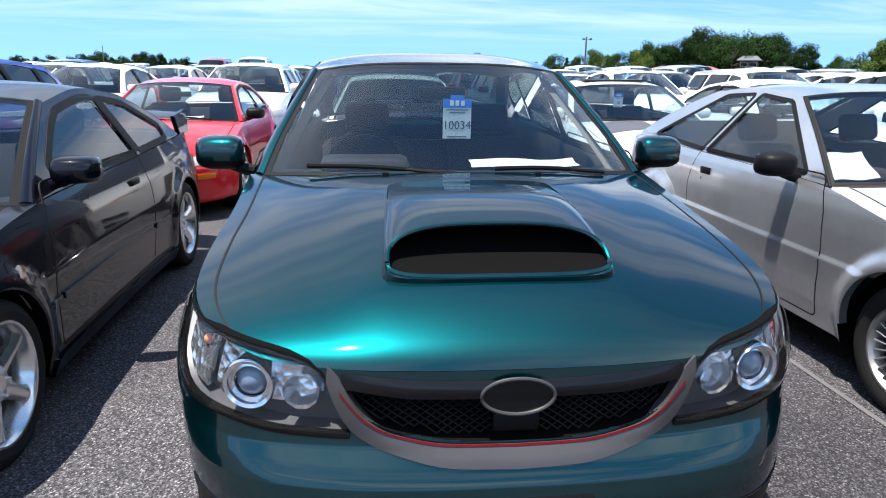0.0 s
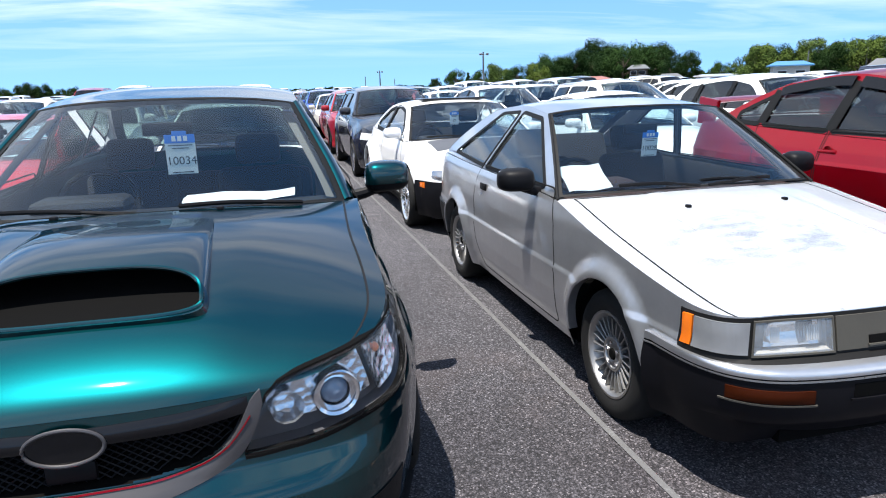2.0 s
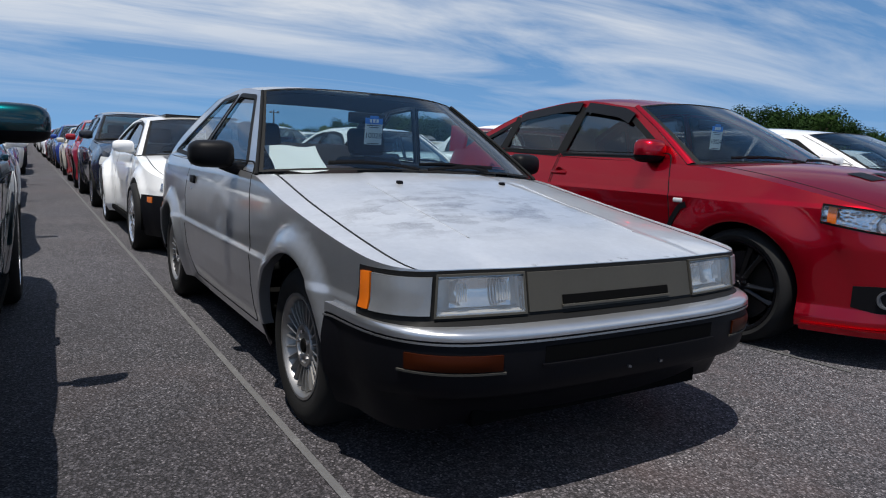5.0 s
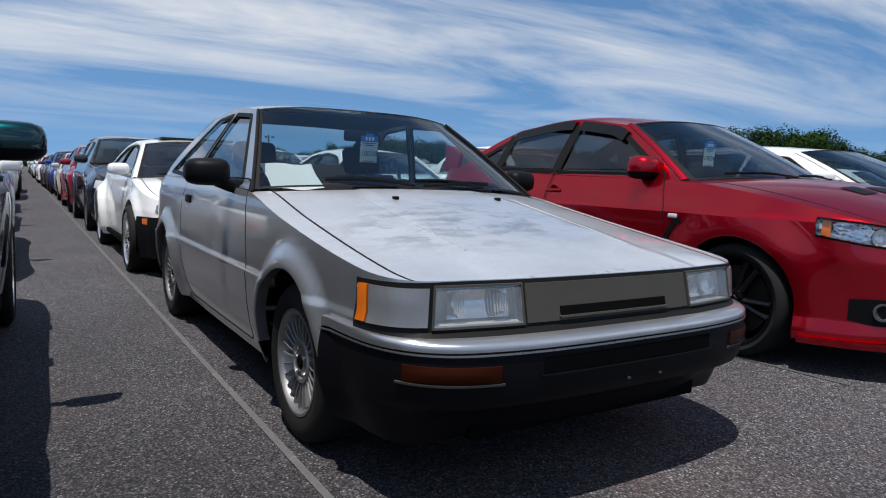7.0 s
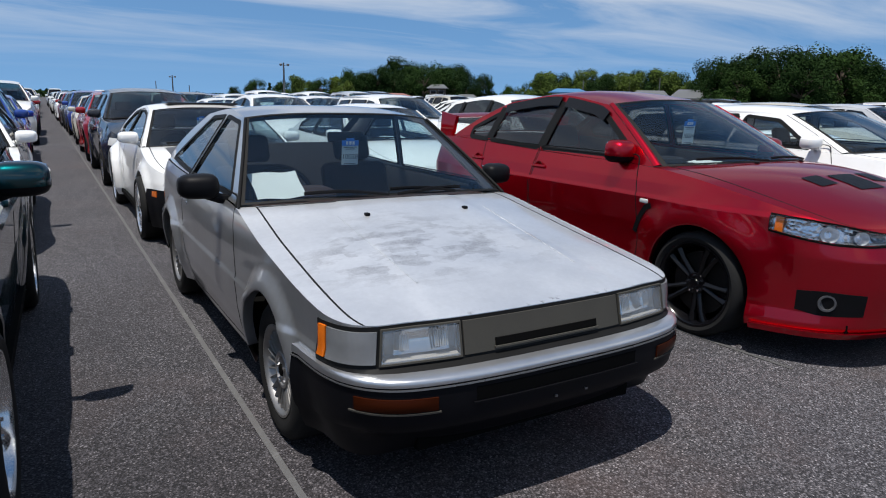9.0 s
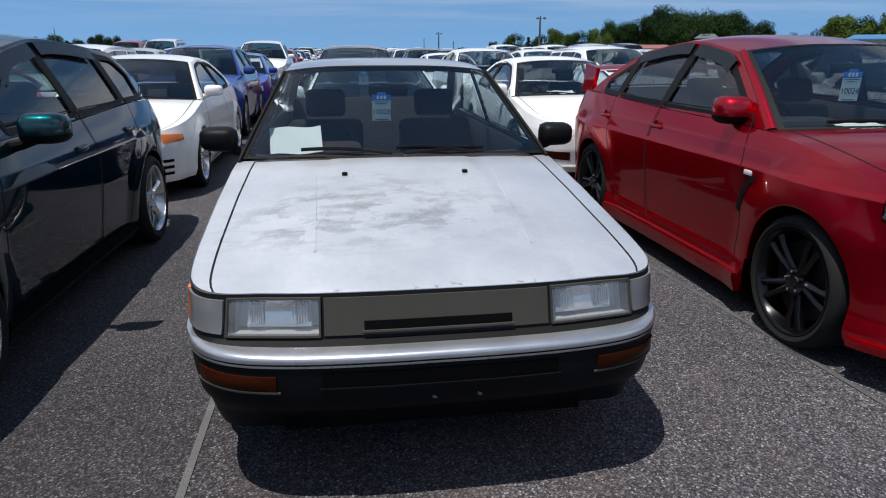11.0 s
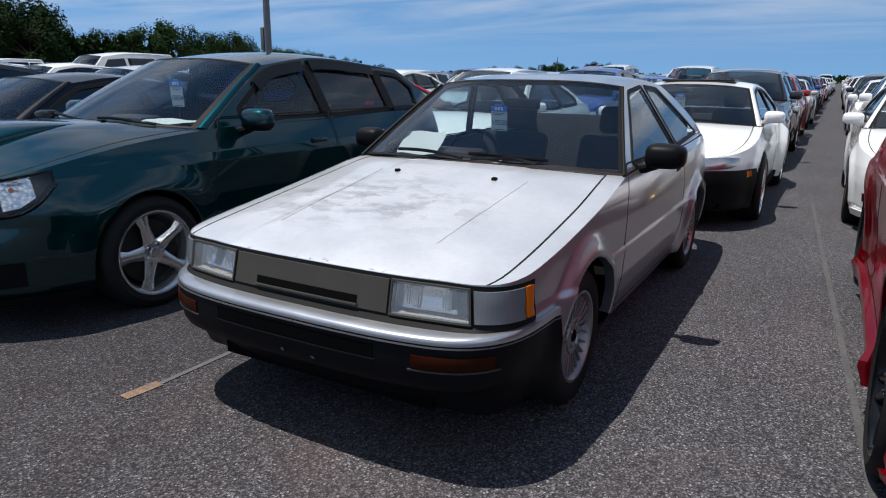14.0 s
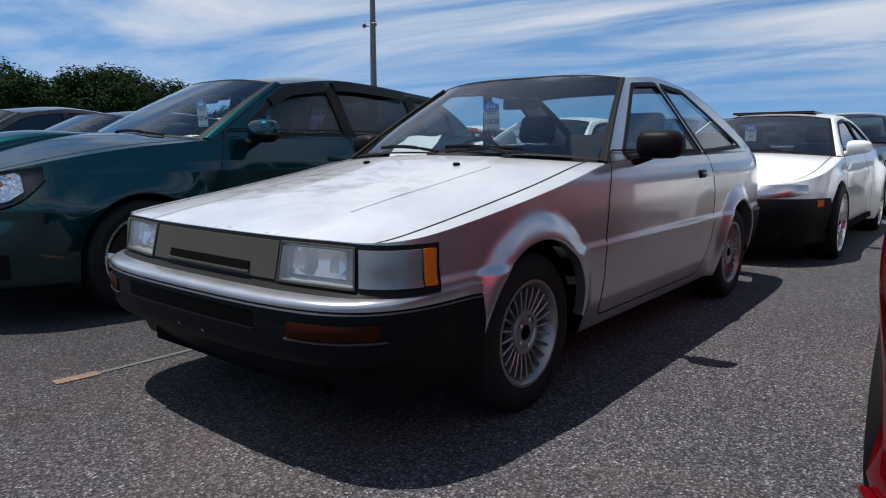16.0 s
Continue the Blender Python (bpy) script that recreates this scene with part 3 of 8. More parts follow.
def deck_fn(sh, front, corner, y_in, bow, crown_in, crown, bumpf=None):
    """The bonnet (front) or boot lid as a patch between the body's top edge and the glass; gives place(u, v)."""
    ac, ai = (sh.ax(corner), sh.ay(y_in)) if front else (sh.len - sh.ax_rear(corner), sh.ay(y_in))

    def c0(u):
        a = ac * abs(u) if front else sh.len - (sh.len - ac) * abs(u)
        p = sh.B(a, sh.ztop(a))
        return Vector((p.x if u >= 0 else -p.x, p.y, p.z)) if abs(u) > 1e-6 else Vector((0, p.y, p.z))

    def side(v):
        a = ac + (ai - ac) * v
        return sh.B(a, sh.ztop(a))
    e = side(1)

    def c1(u):
        k = 1 - abs(u) ** 2.2
        return Vector((u * e.x, e.y + (-bow if front else bow) * k, e.z + crown_in * k))

    def place(u, v, out=0.0):
        u, v = max(-1.0, min(1.0, float(u))), float(v)
        U = (u + 1) / 2
        d = side(v)
        dl = Vector((-d.x, d.y, d.z))
        p = (1 - v) * c0(u) + v * c1(u) + (1 - U) * dl + U * d
        a, b, c_, d_ = c0(-1), c0(1), c1(-1), c1(1)
        p -= (1 - U) * (1 - v) * a + U * (1 - v) * b + (1 - U) * v * c_ + U * v * d_
        p.z += crown * (1 - abs(u) ** 2.4) * math.sin(math.pi * min(1, max(0, v))) ** 0.7 if 0 < v < 1 else 0
        if bumpf:
            p.z += bumpf(p.x, p.y)
        p.z += out
        return p
    return place


def ax_rear(self, x):
    k = len(self.P) - 1
    while self.P[k][0] < x and k > 0:
        k -= 1
    return float(self.len - np.interp(x, self.P[k:, 0][::-1], self.A[k:][::-1]))


Shell.ax_rear = ax_rear


def deck(sh, root, place, mat, uh, name, nu=28, nv=24, seams=True, vh=0.985, holes=None, lid_mat=None):
    us = sorted({*np.linspace(-1, 1, nu * 2 + 1).round(4).tolist(), uh, -uh})
    vs = sorted({*(np.linspace(0, 1, nv + 1) ** 1.15).round(4).tolist(), vh})
    pts = {(i, j): place(u, v) for i, u in enumerate(us) for j, v in enumerate(vs)}
    nor = {}
    for i, u in enumerate(us):
        for j, v in enumerate(vs):
            i0, i1, j0, j1 = max(i - 1, 0), min(i + 1, len(us) - 1), max(j - 1, 0), min(j + 1, len(vs) - 1)
            nn = (pts[i1, j] - pts[i0, j]).cross(pts[i, j1] - pts[i, j0])
            nor[i, j] = (nn if nn.z > 0 else -nn).normalized()
    groups = {}
    for i in range(len(us) - 1):
        for j in range(len(vs) - 1):
            um, vm = (us[i] + us[i + 1]) / 2, (vs[j] + vs[j + 1]) / 2
            if holes and holes(place(um, vm)):
                continue
            q = [(i, j), (i + 1, j), (i + 1, j + 1), (i, j + 1)]
            a, b, c = (pts[k] for k in q[:3])
            if (b - a).cross(c - a).z < 0:
                q = q[::-1]
            groups.setdefault(name if abs(um) < uh and vm < vh else "fender_top", []).append(q)
    for nm, faces in groups.items():
        used = sorted({k for f in faces for k in f})
        at = {k: n for n, k in enumerate(used)}
        ob = mesh_part(nm, [pts[k] for k in used], [[at[k] for k in f] for f in faces], lid_mat or mat, root, normals=[nor[k] for k in used])
        sh.made[nm, "c"] = ob
    if seams:
        wx, ly = (place(0.9, 0.5) - place(-0.9, 0.5)).length / 1.8, (place(0, 1) - place(0, 0)).length

        def f(x, y, o):
            return place(x / wx, y / ly, o)
        for s in (-1, 1):
            ribbon("panel_gap", [(s * uh * wx, ly * (0.004 + (vh - 0.004) * k / 30)) for k in range(31)], f, TRIM, sh.made[name, "c"], 0.008, 0.0012)
        ribbon("panel_gap", [(uh * wx * (k / 20 - 1), vh * ly) for k in range(41)], f, TRIM, sh.made[name, "c"], 0.01, 0.0012)


def dlo(sp, y0, cuts, y1, gap=0.07, inset=0.05, rise=0.022, lean=0.05):
    """Side windows that follow the roof line, cut by pillars at the given places."""
    rail, tops = sp["rail"], sp["top"]
    roofpts = rail[1:-1]

    def zr(y):
        if y <= rail[1][0]:
            return rail[0][1] + (rail[1][1] - rail[0][1]) * (y - rail[0][0]) / (rail[1][0] - rail[0][0])
        if y >= rail[-2][0]:
            return rail[-2][1] + (rail[-1][1] - rail[-2][1]) * (y - rail[-2][0]) / (rail[-1][0] - rail[-2][0])
        return tab(roofpts, y)

    def ztop(y):
        k = (zr(y + 0.03) - zr(y - 0.03)) / 0.06
        return zr(y) - inset * math.sqrt(1 + k * k)
    edges = [y0, *cuts, y1]
    out = []
    for i, (a, b) in enumerate(zip(edges, edges[1:])):
        a += gap / 2 if i else 0
        b -= gap / 2 if b != y1 else 0
        pts = []
        for y in np.linspace(a, b, 15):
            zb = tab(tops, y) + rise
            pts.append((float(y), max(ztop(y), zb + 0.004), zb))
        la = lean if i else 0.0
        lb = lean if b != y1 and i < len(edges) - 2 else 0.0
        lower = [(y + (la * (1 - k / 14) + lb * (k / 14)), tab(tops, y) + rise) for k, (y, zt, zb) in enumerate(pts)]
        upper = [(y, zt) for y, zt, zb in pts]
        poly = [p for p in lower[::7]] + upper[::-2]
        # drop points that coincide at a pointed end
        clean = []
        for p in poly:
            if not clean or math.hypot(p[0] - clean[-1][0], p[1] - clean[-1][1]) > 0.012:
                clean.append(p)
        if math.hypot(clean[0][0] - clean[-1][0], clean[0][1] - clean[-1][1]) < 0.012:
            clean.pop()
        out.append(clean)
    return out


def greenhouse(sh, root, mat, lite=False):
    """Glass, pillars and roof."""
    sp = sh.sp
    rail = sp["rail"]
    n = 5 if lite else 10
    keys = []
    for i, (a, b) in enumerate(zip(rail, rail[1:])):
        keys += [(i + k / n, a[0] + (b[0] - a[0]) * k / n, a[1] + (b[1] - a[1]) * k / n) for k in range(n)]
    keys.append((len(rail) - 1, *rail[-1]))
    # the roof's side line is one smooth curve between the two glass tops
    i0, i1 = 1, len(rail) - 2
    roofpts = rail[1:-1]
    sm = []
    for k, y, z in keys:
        if i0 < k < i1:
            z = tab(roofpts, y)
        elif k < 1:
            z += sp.get("ws_bow", 0.012) * math.sin(math.pi * k)
        else:
            z += sp.get("rw_bow", 0.02) * math.sin(math.pi * (k - i1)) if k > i1 else 0
        sm.append((k, y, z))
    off = sp["crown"]  # (dy, dz) at the four rail knots: glass base, glass top, rear top, rear base
    knots = [(0, off[0]), (1, off[1]), (len(rail) - 2, off[2]), (len(rail) - 1, off[3])]

    def top(k, u):
        y, z = lin([(q[0], q[1]) for q in sm], k), lin([(q[0], q[2]) for q in sm], k)
        dy, dz = lin([(a, b[0]) for a, b in knots], k), lin([(a, b[1]) for a, b in knots], k)
        e = 1 - abs(u) ** sp.get("crown_pow", 2.3)
        return Vector((u * sh.belt_x(y, z), y + dy * e, z + dz * e))
    sh.top = top
    nu = 10 if lite else 24
    U = np.linspace(-1, 1, nu + 1)

    def block(k0, k1, u0, u1, m, out=0.0):
        g = []
        for k in np.linspace(k0, k1, m + 1):
            row = []
            for u in np.linspace(u0, u1, nu + 1):
                p = top(k, u)
                if out:
                    nn = (top(k, min(u + 0.01, 1)) - top(k, max(u - 0.01, -1))).cross(top(min(k + 0.01, len(rail) - 1), u) - top(max(k - 0.01, 0), u))
                    p = p + nn.normalized() * (out if nn.z > 0 else -out)
                row.append(p)
            g.append(row)
        return g
    last = len(rail) - 1
    roof = grid_part("roof", block(1, last - 1, -1, 1, 16 if not lite else 6), mat, root)
    if not lite:
        grid_part("headliner", block(1.0, last - 1.0, -0.97, 0.97, 8, -0.03), sp.get("liner", PALE), roof)
    e = 0.035
    ap = sp.get("a_pillar", 0.0)
    e += ap
    ws = grid_part("windshield", block(0.02, 1 - 0.02, -1 + e, 1 - e, 8), CLEAR if not sp.get("ws_tint") else TINT, root)
    ws.visible_shadow = False
    rw = grid_part("rear_window", block(last - 1 + 0.04, last - 0.04, -1 + 0.09, 1 - 0.09, 8), sp.get("rear_glass", CLEAR), root)
    rw.visible_shadow = False
    # black surrounds of the two screens and painted pillars beside the rear one
    for nm, k0, k1, edge, m in (("windshield_trim", 0.0, 1.0, e, TRIM), ("rear_surround", last - 1, last, 0.09, mat)):
        bm = bmesh.new()
        for (a0, a1, b0, b1) in ((k0, k1, -1, -1 + edge), (k0, k1, 1 - edge, 1), (k0, k0 + 0.02 + 0.02 * (k0 > 0), -1 + edge, 1 - edge), (k1 - 0.02 - 0.02 * (k0 > 0), k1, -1 + edge, 1 - edge)):
            mk, mu = 12 if a1 - a0 > 0.5 else 1, 2 if b1 - b0 < 0.5 else 20
            vv = [[bm.verts.new(top(k, u) + Vector((0, 0, 0.002))) for u in np.linspace(b0, b1, mu + 1)] for k in np.linspace(a0, a1, mk + 1)]
            for i in range(mk):
                for j in range(mu):
                    bm.faces.new((vv[i][j], vv[i + 1][j], vv[i + 1][j + 1], vv[i][j + 1]))
        part(nm, bm, m, root)
    if ap:
        for s in (1, -1):
            g = [[top(k, s * u) + Vector((0, -0.002 - 0.010 * math.sin(math.pi * (1 - u) / ap), 0.005 + 0.008 * math.sin(math.pi * (1 - u) / ap))) for u in np.linspace(1.0, 1.0 - ap, 6)] for k in np.linspace(0.0, 1.0, 15)]
            grid_part("windshield_pillar", g, mat, root)
    # side frames with their openings
    outer = [(y, z) for _, y, z in sm]
    y0, y1 = rail[0][0], rail[-1][0]
    outer += [(y, tab(sp["top"], y)) for y in np.linspace(y1, y0, 14)[0:]]
    wins = [rounded(w, 0.028 if not lite else 0.02, 4 if not lite else 1) for w in sp["windows"]]
    wins = [dense(w, 0.06 if not lite else 0.3, True)[:-1] for w in wins]
    for s in (1, -1):
        def f(y, z, o, s=s):
            return Vector((s * (sh.belt_x(y, z) + o), y, z))
        fr = sheet("pillar_frame", outer, wins, f, sp.get("frame_mat", mat), root)
        for w, g in zip(wins, sp.get("glass", [CLEAR] * 9)):
            p = sheet("side_window", w, [], f, g, root, out=-0.01)
            p.visible_shadow = False
            if not lite:
                ribbon("window_rubber", w + [w[0], w[1]], f, TRIM, p, sp.get("rubber", 0.022), 0.003)
        for yb in sp.get("black_pillars", []):
            zb, k = tab(sp["top"], yb), sp.get("pillar_lean", 0.05)
            zt = max(z for w in wins for y, z in w if abs(y - yb) < 0.12) - 0.004
            ribbon("pillar_cover", [(yb + k * (1 - j / 6), zb + 0.03 + (zt - zb - 0.03) * j / 6) for j in range(7)], f, TRIM, fr, sp.get("cover", 0.075), 0.004)


def spoke_mesh(style, R, depth):
    """One spoke of a wheel of rim radius R, pointing up, its face towards +x; and how often it repeats."""
    bm = bmesh.new()
    if style == "fins":
        r0, r1 = R * 0.42, R * 0.96
        sec = []
        for r, x, w in ((r0, -0.022, 0.0032), (R * 0.7, -0.014, 0.0034), (r1, -0.010, 0.0042)):
            sec.append([bm.verts.new(p) for p in ((x, -w, r), (x + 0.003, 0, r), (x, w, r), (x - 0.026, w * 1.3, r), (x - 0.026, -w * 1.3, r))])
        for p, q in zip(sec, sec[1:]):
            for i in range(5):
                bm.faces.new((p[i], p[(i + 1) % 5], q[(i + 1) % 5], q[i]))
        bm.faces.new(sec[0])
        bm.faces.new(sec[-1][::-1])
        return bm, [2 * math.pi * k / 24 for k in range(24)]
    cnt = {"five": 5, "six": 6, "split": 10}.get(style, 5)
    wi, wo = {"five": (0.042, 0.033), "six": (0.028, 0.022), "split": (0.021, 0.017)}.get(style, (0.03, 0.024))
    sec = []
    for r, w, x in ((0.045, wi * 1.1, -0.03), (R * 0.45, wi * 0.85, -0.022), (R * 0.75, wo * 0.9, -0.014), (R * 0.985, wo * 1.35, -0.012)):
        sec.append([bm.verts.new(p) for p in ((x, -w * 0.45, r), (x + 0.004, 0, r), (x, w * 0.45, r), (x - 0.012, w, r), (x - depth, w * 0.8, r), (x - depth, -w * 0.8, r), (x - 0.012, -w, r))])
    for p, q in zip(sec, sec[1:]):
        for i in range(7):
            bm.faces.new((p[i], p[(i + 1) % 7], q[(i + 1) % 7], q[i]))
    bm.faces.new(sec[0])
    bm.faces.new(sec[-1])
    if style == "split":
        return bm, [2 * math.pi * (k // 2) / 5 + (0.17 if k % 2 else -0.17) for k in range(10)]
    return bm, [2 * math.pi * k / cnt for k in range(cnt)]


def wheels(sp, root, lite=False):
    """Four wheels: rim with tyre, spokes, cap and brake disc."""
    R, rim, tw = sp["tyre_r"], sp["rim_r"], sp.get("tyre_w", 0.2)
    n = 14 if lite else 48
    rim_mat = sp.get("rim_mat", ALLOY)
    lip = rim + 0.012
    bm = bmesh.new()
    if lite:
        add_lathe(bm, [(0.0, -0.015), (0.06, -0.012), (0.07, -0.03), (rim * 0.9, -0.02), (lip, 0.004)], n)
    else:
        add_lathe(bm, [(lip, -0.004), (lip, 0.004), (lip - 0.01, 0.004), (rim - 0.012, -0.012), (rim - 0.02, -tw * 0.35), (rim - 0.05, -tw * 0.6), (rim - 0.03, -tw + 0.02), (lip, -tw + 0.01)], n)
    base = part("wheel", bm, rim_mat, root, sp.get("rim_label", ""), 40)
    bm = bmesh.new()
    if lite:
        prof = [(rim, -0.002), (R - 0.02, 0.008), (R, -0.03), (R, -tw + 0.03), (rim, -tw)]
    else:
        prof = [(rim + 0.004, -0.006), (rim + 0.02, 0.004), (rim + (R - rim) * 0.5, 0.012), (R - 0.022, 0.004), (R - 0.006, -0.012), (R, -0.03), (R, -tw + 0.03), (R - 0.006, -tw + 0.012), (R - 0.022, -tw), (rim + 0.004, -tw + 0.006)]
    add_lathe(bm, prof, n)
    kids = [part("tyre", bm, RUBBER, base)]
    if not lite:
        bm = bmesh.new()
        add_lathe(bm, [(0.05, -0.075), (rim * 0.78, -0.075), (rim * 0.78, -0.095), (0.05, -0.095)], 32)
        kids.append(part("brake_disc", bm, DISC, base))
        bm = bmesh.new()
        if sp.get("rim_style") == "fins":
            q_ = rim * 0.42
            add_lathe(bm, [(0.026, -0.020), (0.030, -0.016), (q_ * 0.78, -0.022), (q_ * 0.84, -0.014), (q_, -0.014), (q_ + 0.004, -0.022), (q_ + 0.004, -0.06)], 36)
        else:
            add_lathe(bm, [(0.0, -0.016), (0.028, -0.016), (0.032, -0.022), (0.066, -0.026), (0.072, -0.06)], 30)
        kids.append(part("wheel_hub", bm, rim_mat, base))
        if sp.get("rim_style") == "fins":
            bm = bmesh.new()
            add_lathe(bm, [(0.0, -0.010), (0.022, -0.011), (0.027, -0.018), (0.027, -0.05)], 24)
            kids.append(part("centre_cap", bm, UNDER, base, "black centre cap"))
        bm, turns = spoke_mesh(sp.get("rim_style", "five"), rim - 0.01, 0.035)
        first = part("spoke", bm, rim_mat, base, "", 40)
        kids.append(first)
        for a in turns[1:]:
            c = first.copy()
            scene.collection.objects.link(c)
            c.matrix_basis = Matrix.Rotation(a, 4, "X")
            kids.append(c)
        first.matrix_basis = Matrix.Rotation(turns[0], 4, "X")
        bm = bmesh.new()
        add_tube(bm, [(-0.03, 0, 0.050), (-0.010, 0, 0.050)], 0.008, 6)
        nut = part("wheel_nut", bm, CHROME, base)
        for k in range(5):
            c = nut if k == 0 else nut.copy()
            if k:
                scene.collection.objects.link(c)
            c.matrix_basis = Matrix.Rotation(2 * math.pi * (k + 0.5) / 5, 4, "X")
            kids.append(c)
    spots = [(s, y) for y in (0.0, sp["wb"]) for s in (1, -1)]
    for i, (s, y) in enumerate(spots):
        m = pose(s * sp["wheel_x"], y, R - 0.004, 0, 0, 0 if s > 0 else 180) @ pose(0, 0, 0, (17 + 29 * i) % 72)
        if i == 0:
            base.matrix_basis = m
        else:
            b = base.copy()
            scene.collection.objects.link(b)
            b.matrix_basis = m
            for k in kids:
                c = k.copy()
                scene.collection.objects.link(c)
                c.parent = b
    w = sp["wheel_x"] - 0.035
    ys = sp["plan"][0][1] + 0.15, sp["plan"][-1][1] - 0.12
    lo = sp.get("floor_z", 0.2)
    bm = bmesh.new()
    if lite:
        add_box(bm, (-w + 0.22, ys[0], lo), (w - 0.22, ys[1], 0.62), 0.02)
        part("underbody", bm, UNDER, root)
        return base
    # dark wheel wells and floor
    for yc, zc, r, _, _ in sp["arches"]:
        for s in (1, -1):
            bw = bmesh.new()
            xo = sp["wheel_x"] - 0.03
            ring = []
            for k in range(-1, 14):
                a = math.pi * k / 12
                y, z = yc + (r + 0.004) * math.cos(a), zc + (r + 0.004) * math.sin(a)
                ring.append((bw.verts.new((s * xo, y, z)), bw.verts.new((s * (xo - 0.34), y, z))))
            for p, q in zip(ring, ring[1:]):
                bw.faces.new((p[0], p[1], q[1], q[0]))
            bw.faces.new([p[1] for p in ring])
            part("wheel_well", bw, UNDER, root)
    ye = (sp["arches"][0][0] + sp["arches"][0][2] + 0.02, sp["arches"][1][0] - sp["arches"][1][2] - 0.02)
    outline = [(w - 0.24, ys[0]), (w - 0.24, ye[0]), (w, ye[0] + 0.01), (w, ye[1]), (w - 0.24, ye[1] + 0.01), (w - 0.24, ys[1])]
    outline += [(-x, y) for x, y in outline[::-1]]
    lowr, upr = [bm.verts.new((x, y, lo)) for x, y in outline], [bm.verts.new((x, y, lo + 0.05)) for x, y in outline]
    bm.faces.new(lowr[::-1])
    bm.faces.new(upr)
    for k in range(len(outline)):
        j = (k + 1) % len(outline)
        bm.faces.new((lowr[k], lowr[j], upr[j], upr[k]))
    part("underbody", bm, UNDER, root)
    return base


def arch_lips(sh, root, mat):
    """Wheel arch edges turned inwards."""
    for yc, zc, r, _, _ in sh.sp["arches"]:
        for s in (1, -1):
            bm = bmesh.new()
            ring = []
            for k in range(0, 37):
                a = math.pi * k / 36
                y, z = yc + r * math.cos(a), zc + r * math.sin(a)
                if z < lin(sh.sp["bottom"], y):
                    continue
                p = sh.B(sh.ay(y), z)
                q, t = Vector((p.x - 0.05, y, z)), Vector((p.x - 0.005, yc + (r - 0.008) * math.cos(a), zc + (r - 0.008) * math.sin(a)))
                ring.append([bm.verts.new((s * v.x, v.y, v.z)) for v in (p, t, q)])
            for p, q in zip(ring, ring[1:]):
                for i in range(2):
                    bm.faces.new((p[i], q[i], q[i + 1], p[i + 1]))
            part("arch_lip", bm, mat, root)


def mirror(sh, root, mat, x, y, z, size=(0.2, 0.13, 0.12), foot=True, base_mat=None, split=False):
    """Door mirrors: rounded shells that taper outwards, a glass in the back, a foot."""
    for s in (1, -1):
        bm = bmesh.new()
        L, D, H = size

        def shape(bm, k=1.0):
            for v in bm.verts:
                c = v.co
                t = (c.x + 1) / 2
                h = H / 2 * (1.05 - 0.12 * t)
                px = math.copysign(abs(c.x) ** 0.55, c.x)
                pz = math.copysign(abs(c.z) ** 0.6, c.z)
                py = -abs(c.y) ** 0.7 if c.y < 0 else c.y * 0.15
                v.co = Vector((s * (x + L / 2 + k * px * L / 2), y + k * D * 0.75 * py + 0.03 * t, z + k * pz * h))
        bmesh.ops.create_uvsphere(bm, u_segments=20, v_segments=14, radius=1)
        shape(bm)
        shell = part("mirror", bm, mat, root, sharp=70)
        bm = bmesh.new()
        add_box(bm, (-L * 0.44, -0.003, -H * 0.4), (L * 0.44, 0.003, H * 0.4), 0.002, Matrix.Translation((s * (x + L / 2), y + D * 0.16, z)))
        part("mirror_glass", bm, CHROME, shell)
        if split:
            bm = bmesh.new()
            bmesh.ops.create_uvsphere(bm, u_segments=20, v_segments=14, radius=1)
            bmesh.ops.delete(bm, geom=[v for v in bm.verts if v.co.z > -0.15], context="VERTS")
            shape(bm, 1.02)
            part("mirror_base", bm, BLACK, shell, "black lower half", 70)
        if foot:
            bm = bmesh.new()
            add_tube(bm, [(s * (x - 0.08), y - 0.0, z - H * 0.62), (s * (x + 0.0), y - 0.01, z - H * 0.5), (s * (x + L * 0.3), y - 0.01, z - H * 0.36)], [0.03, 0.026, 0.022], 10)
            part("mirror_foot", bm, base_mat or BLACK, shell)


def seat(root, x, y, z, mat, back=0.58, lean=18, w=0.5):
    bm = bmesh.new()
    add_box(bm, (x - w / 2, y - 0.25, z), (x + w / 2, y + 0.27, z + 0.14), 0.05, seg=3)
    s = part("seat", bm, mat, root)
    bm = bmesh.new()
    m = Matrix.Translation((x, y + 0.24, z + 0.1)) @ Matrix.Rotation(radians(-lean), 4, "X")
    add_box(bm, (-w / 2 + 0.01, -0.06, 0), (w / 2 - 0.01, 0.06, back), 0.05, m, seg=3)
    part("backrest", bm, mat, s)
    bm = bmesh.new()
    add_box(bm, (-0.13, -0.045, back + 0.02), (0.13, 0.045, back + 0.2), 0.04, m, seg=3)
    part("headrest", bm, mat, s)


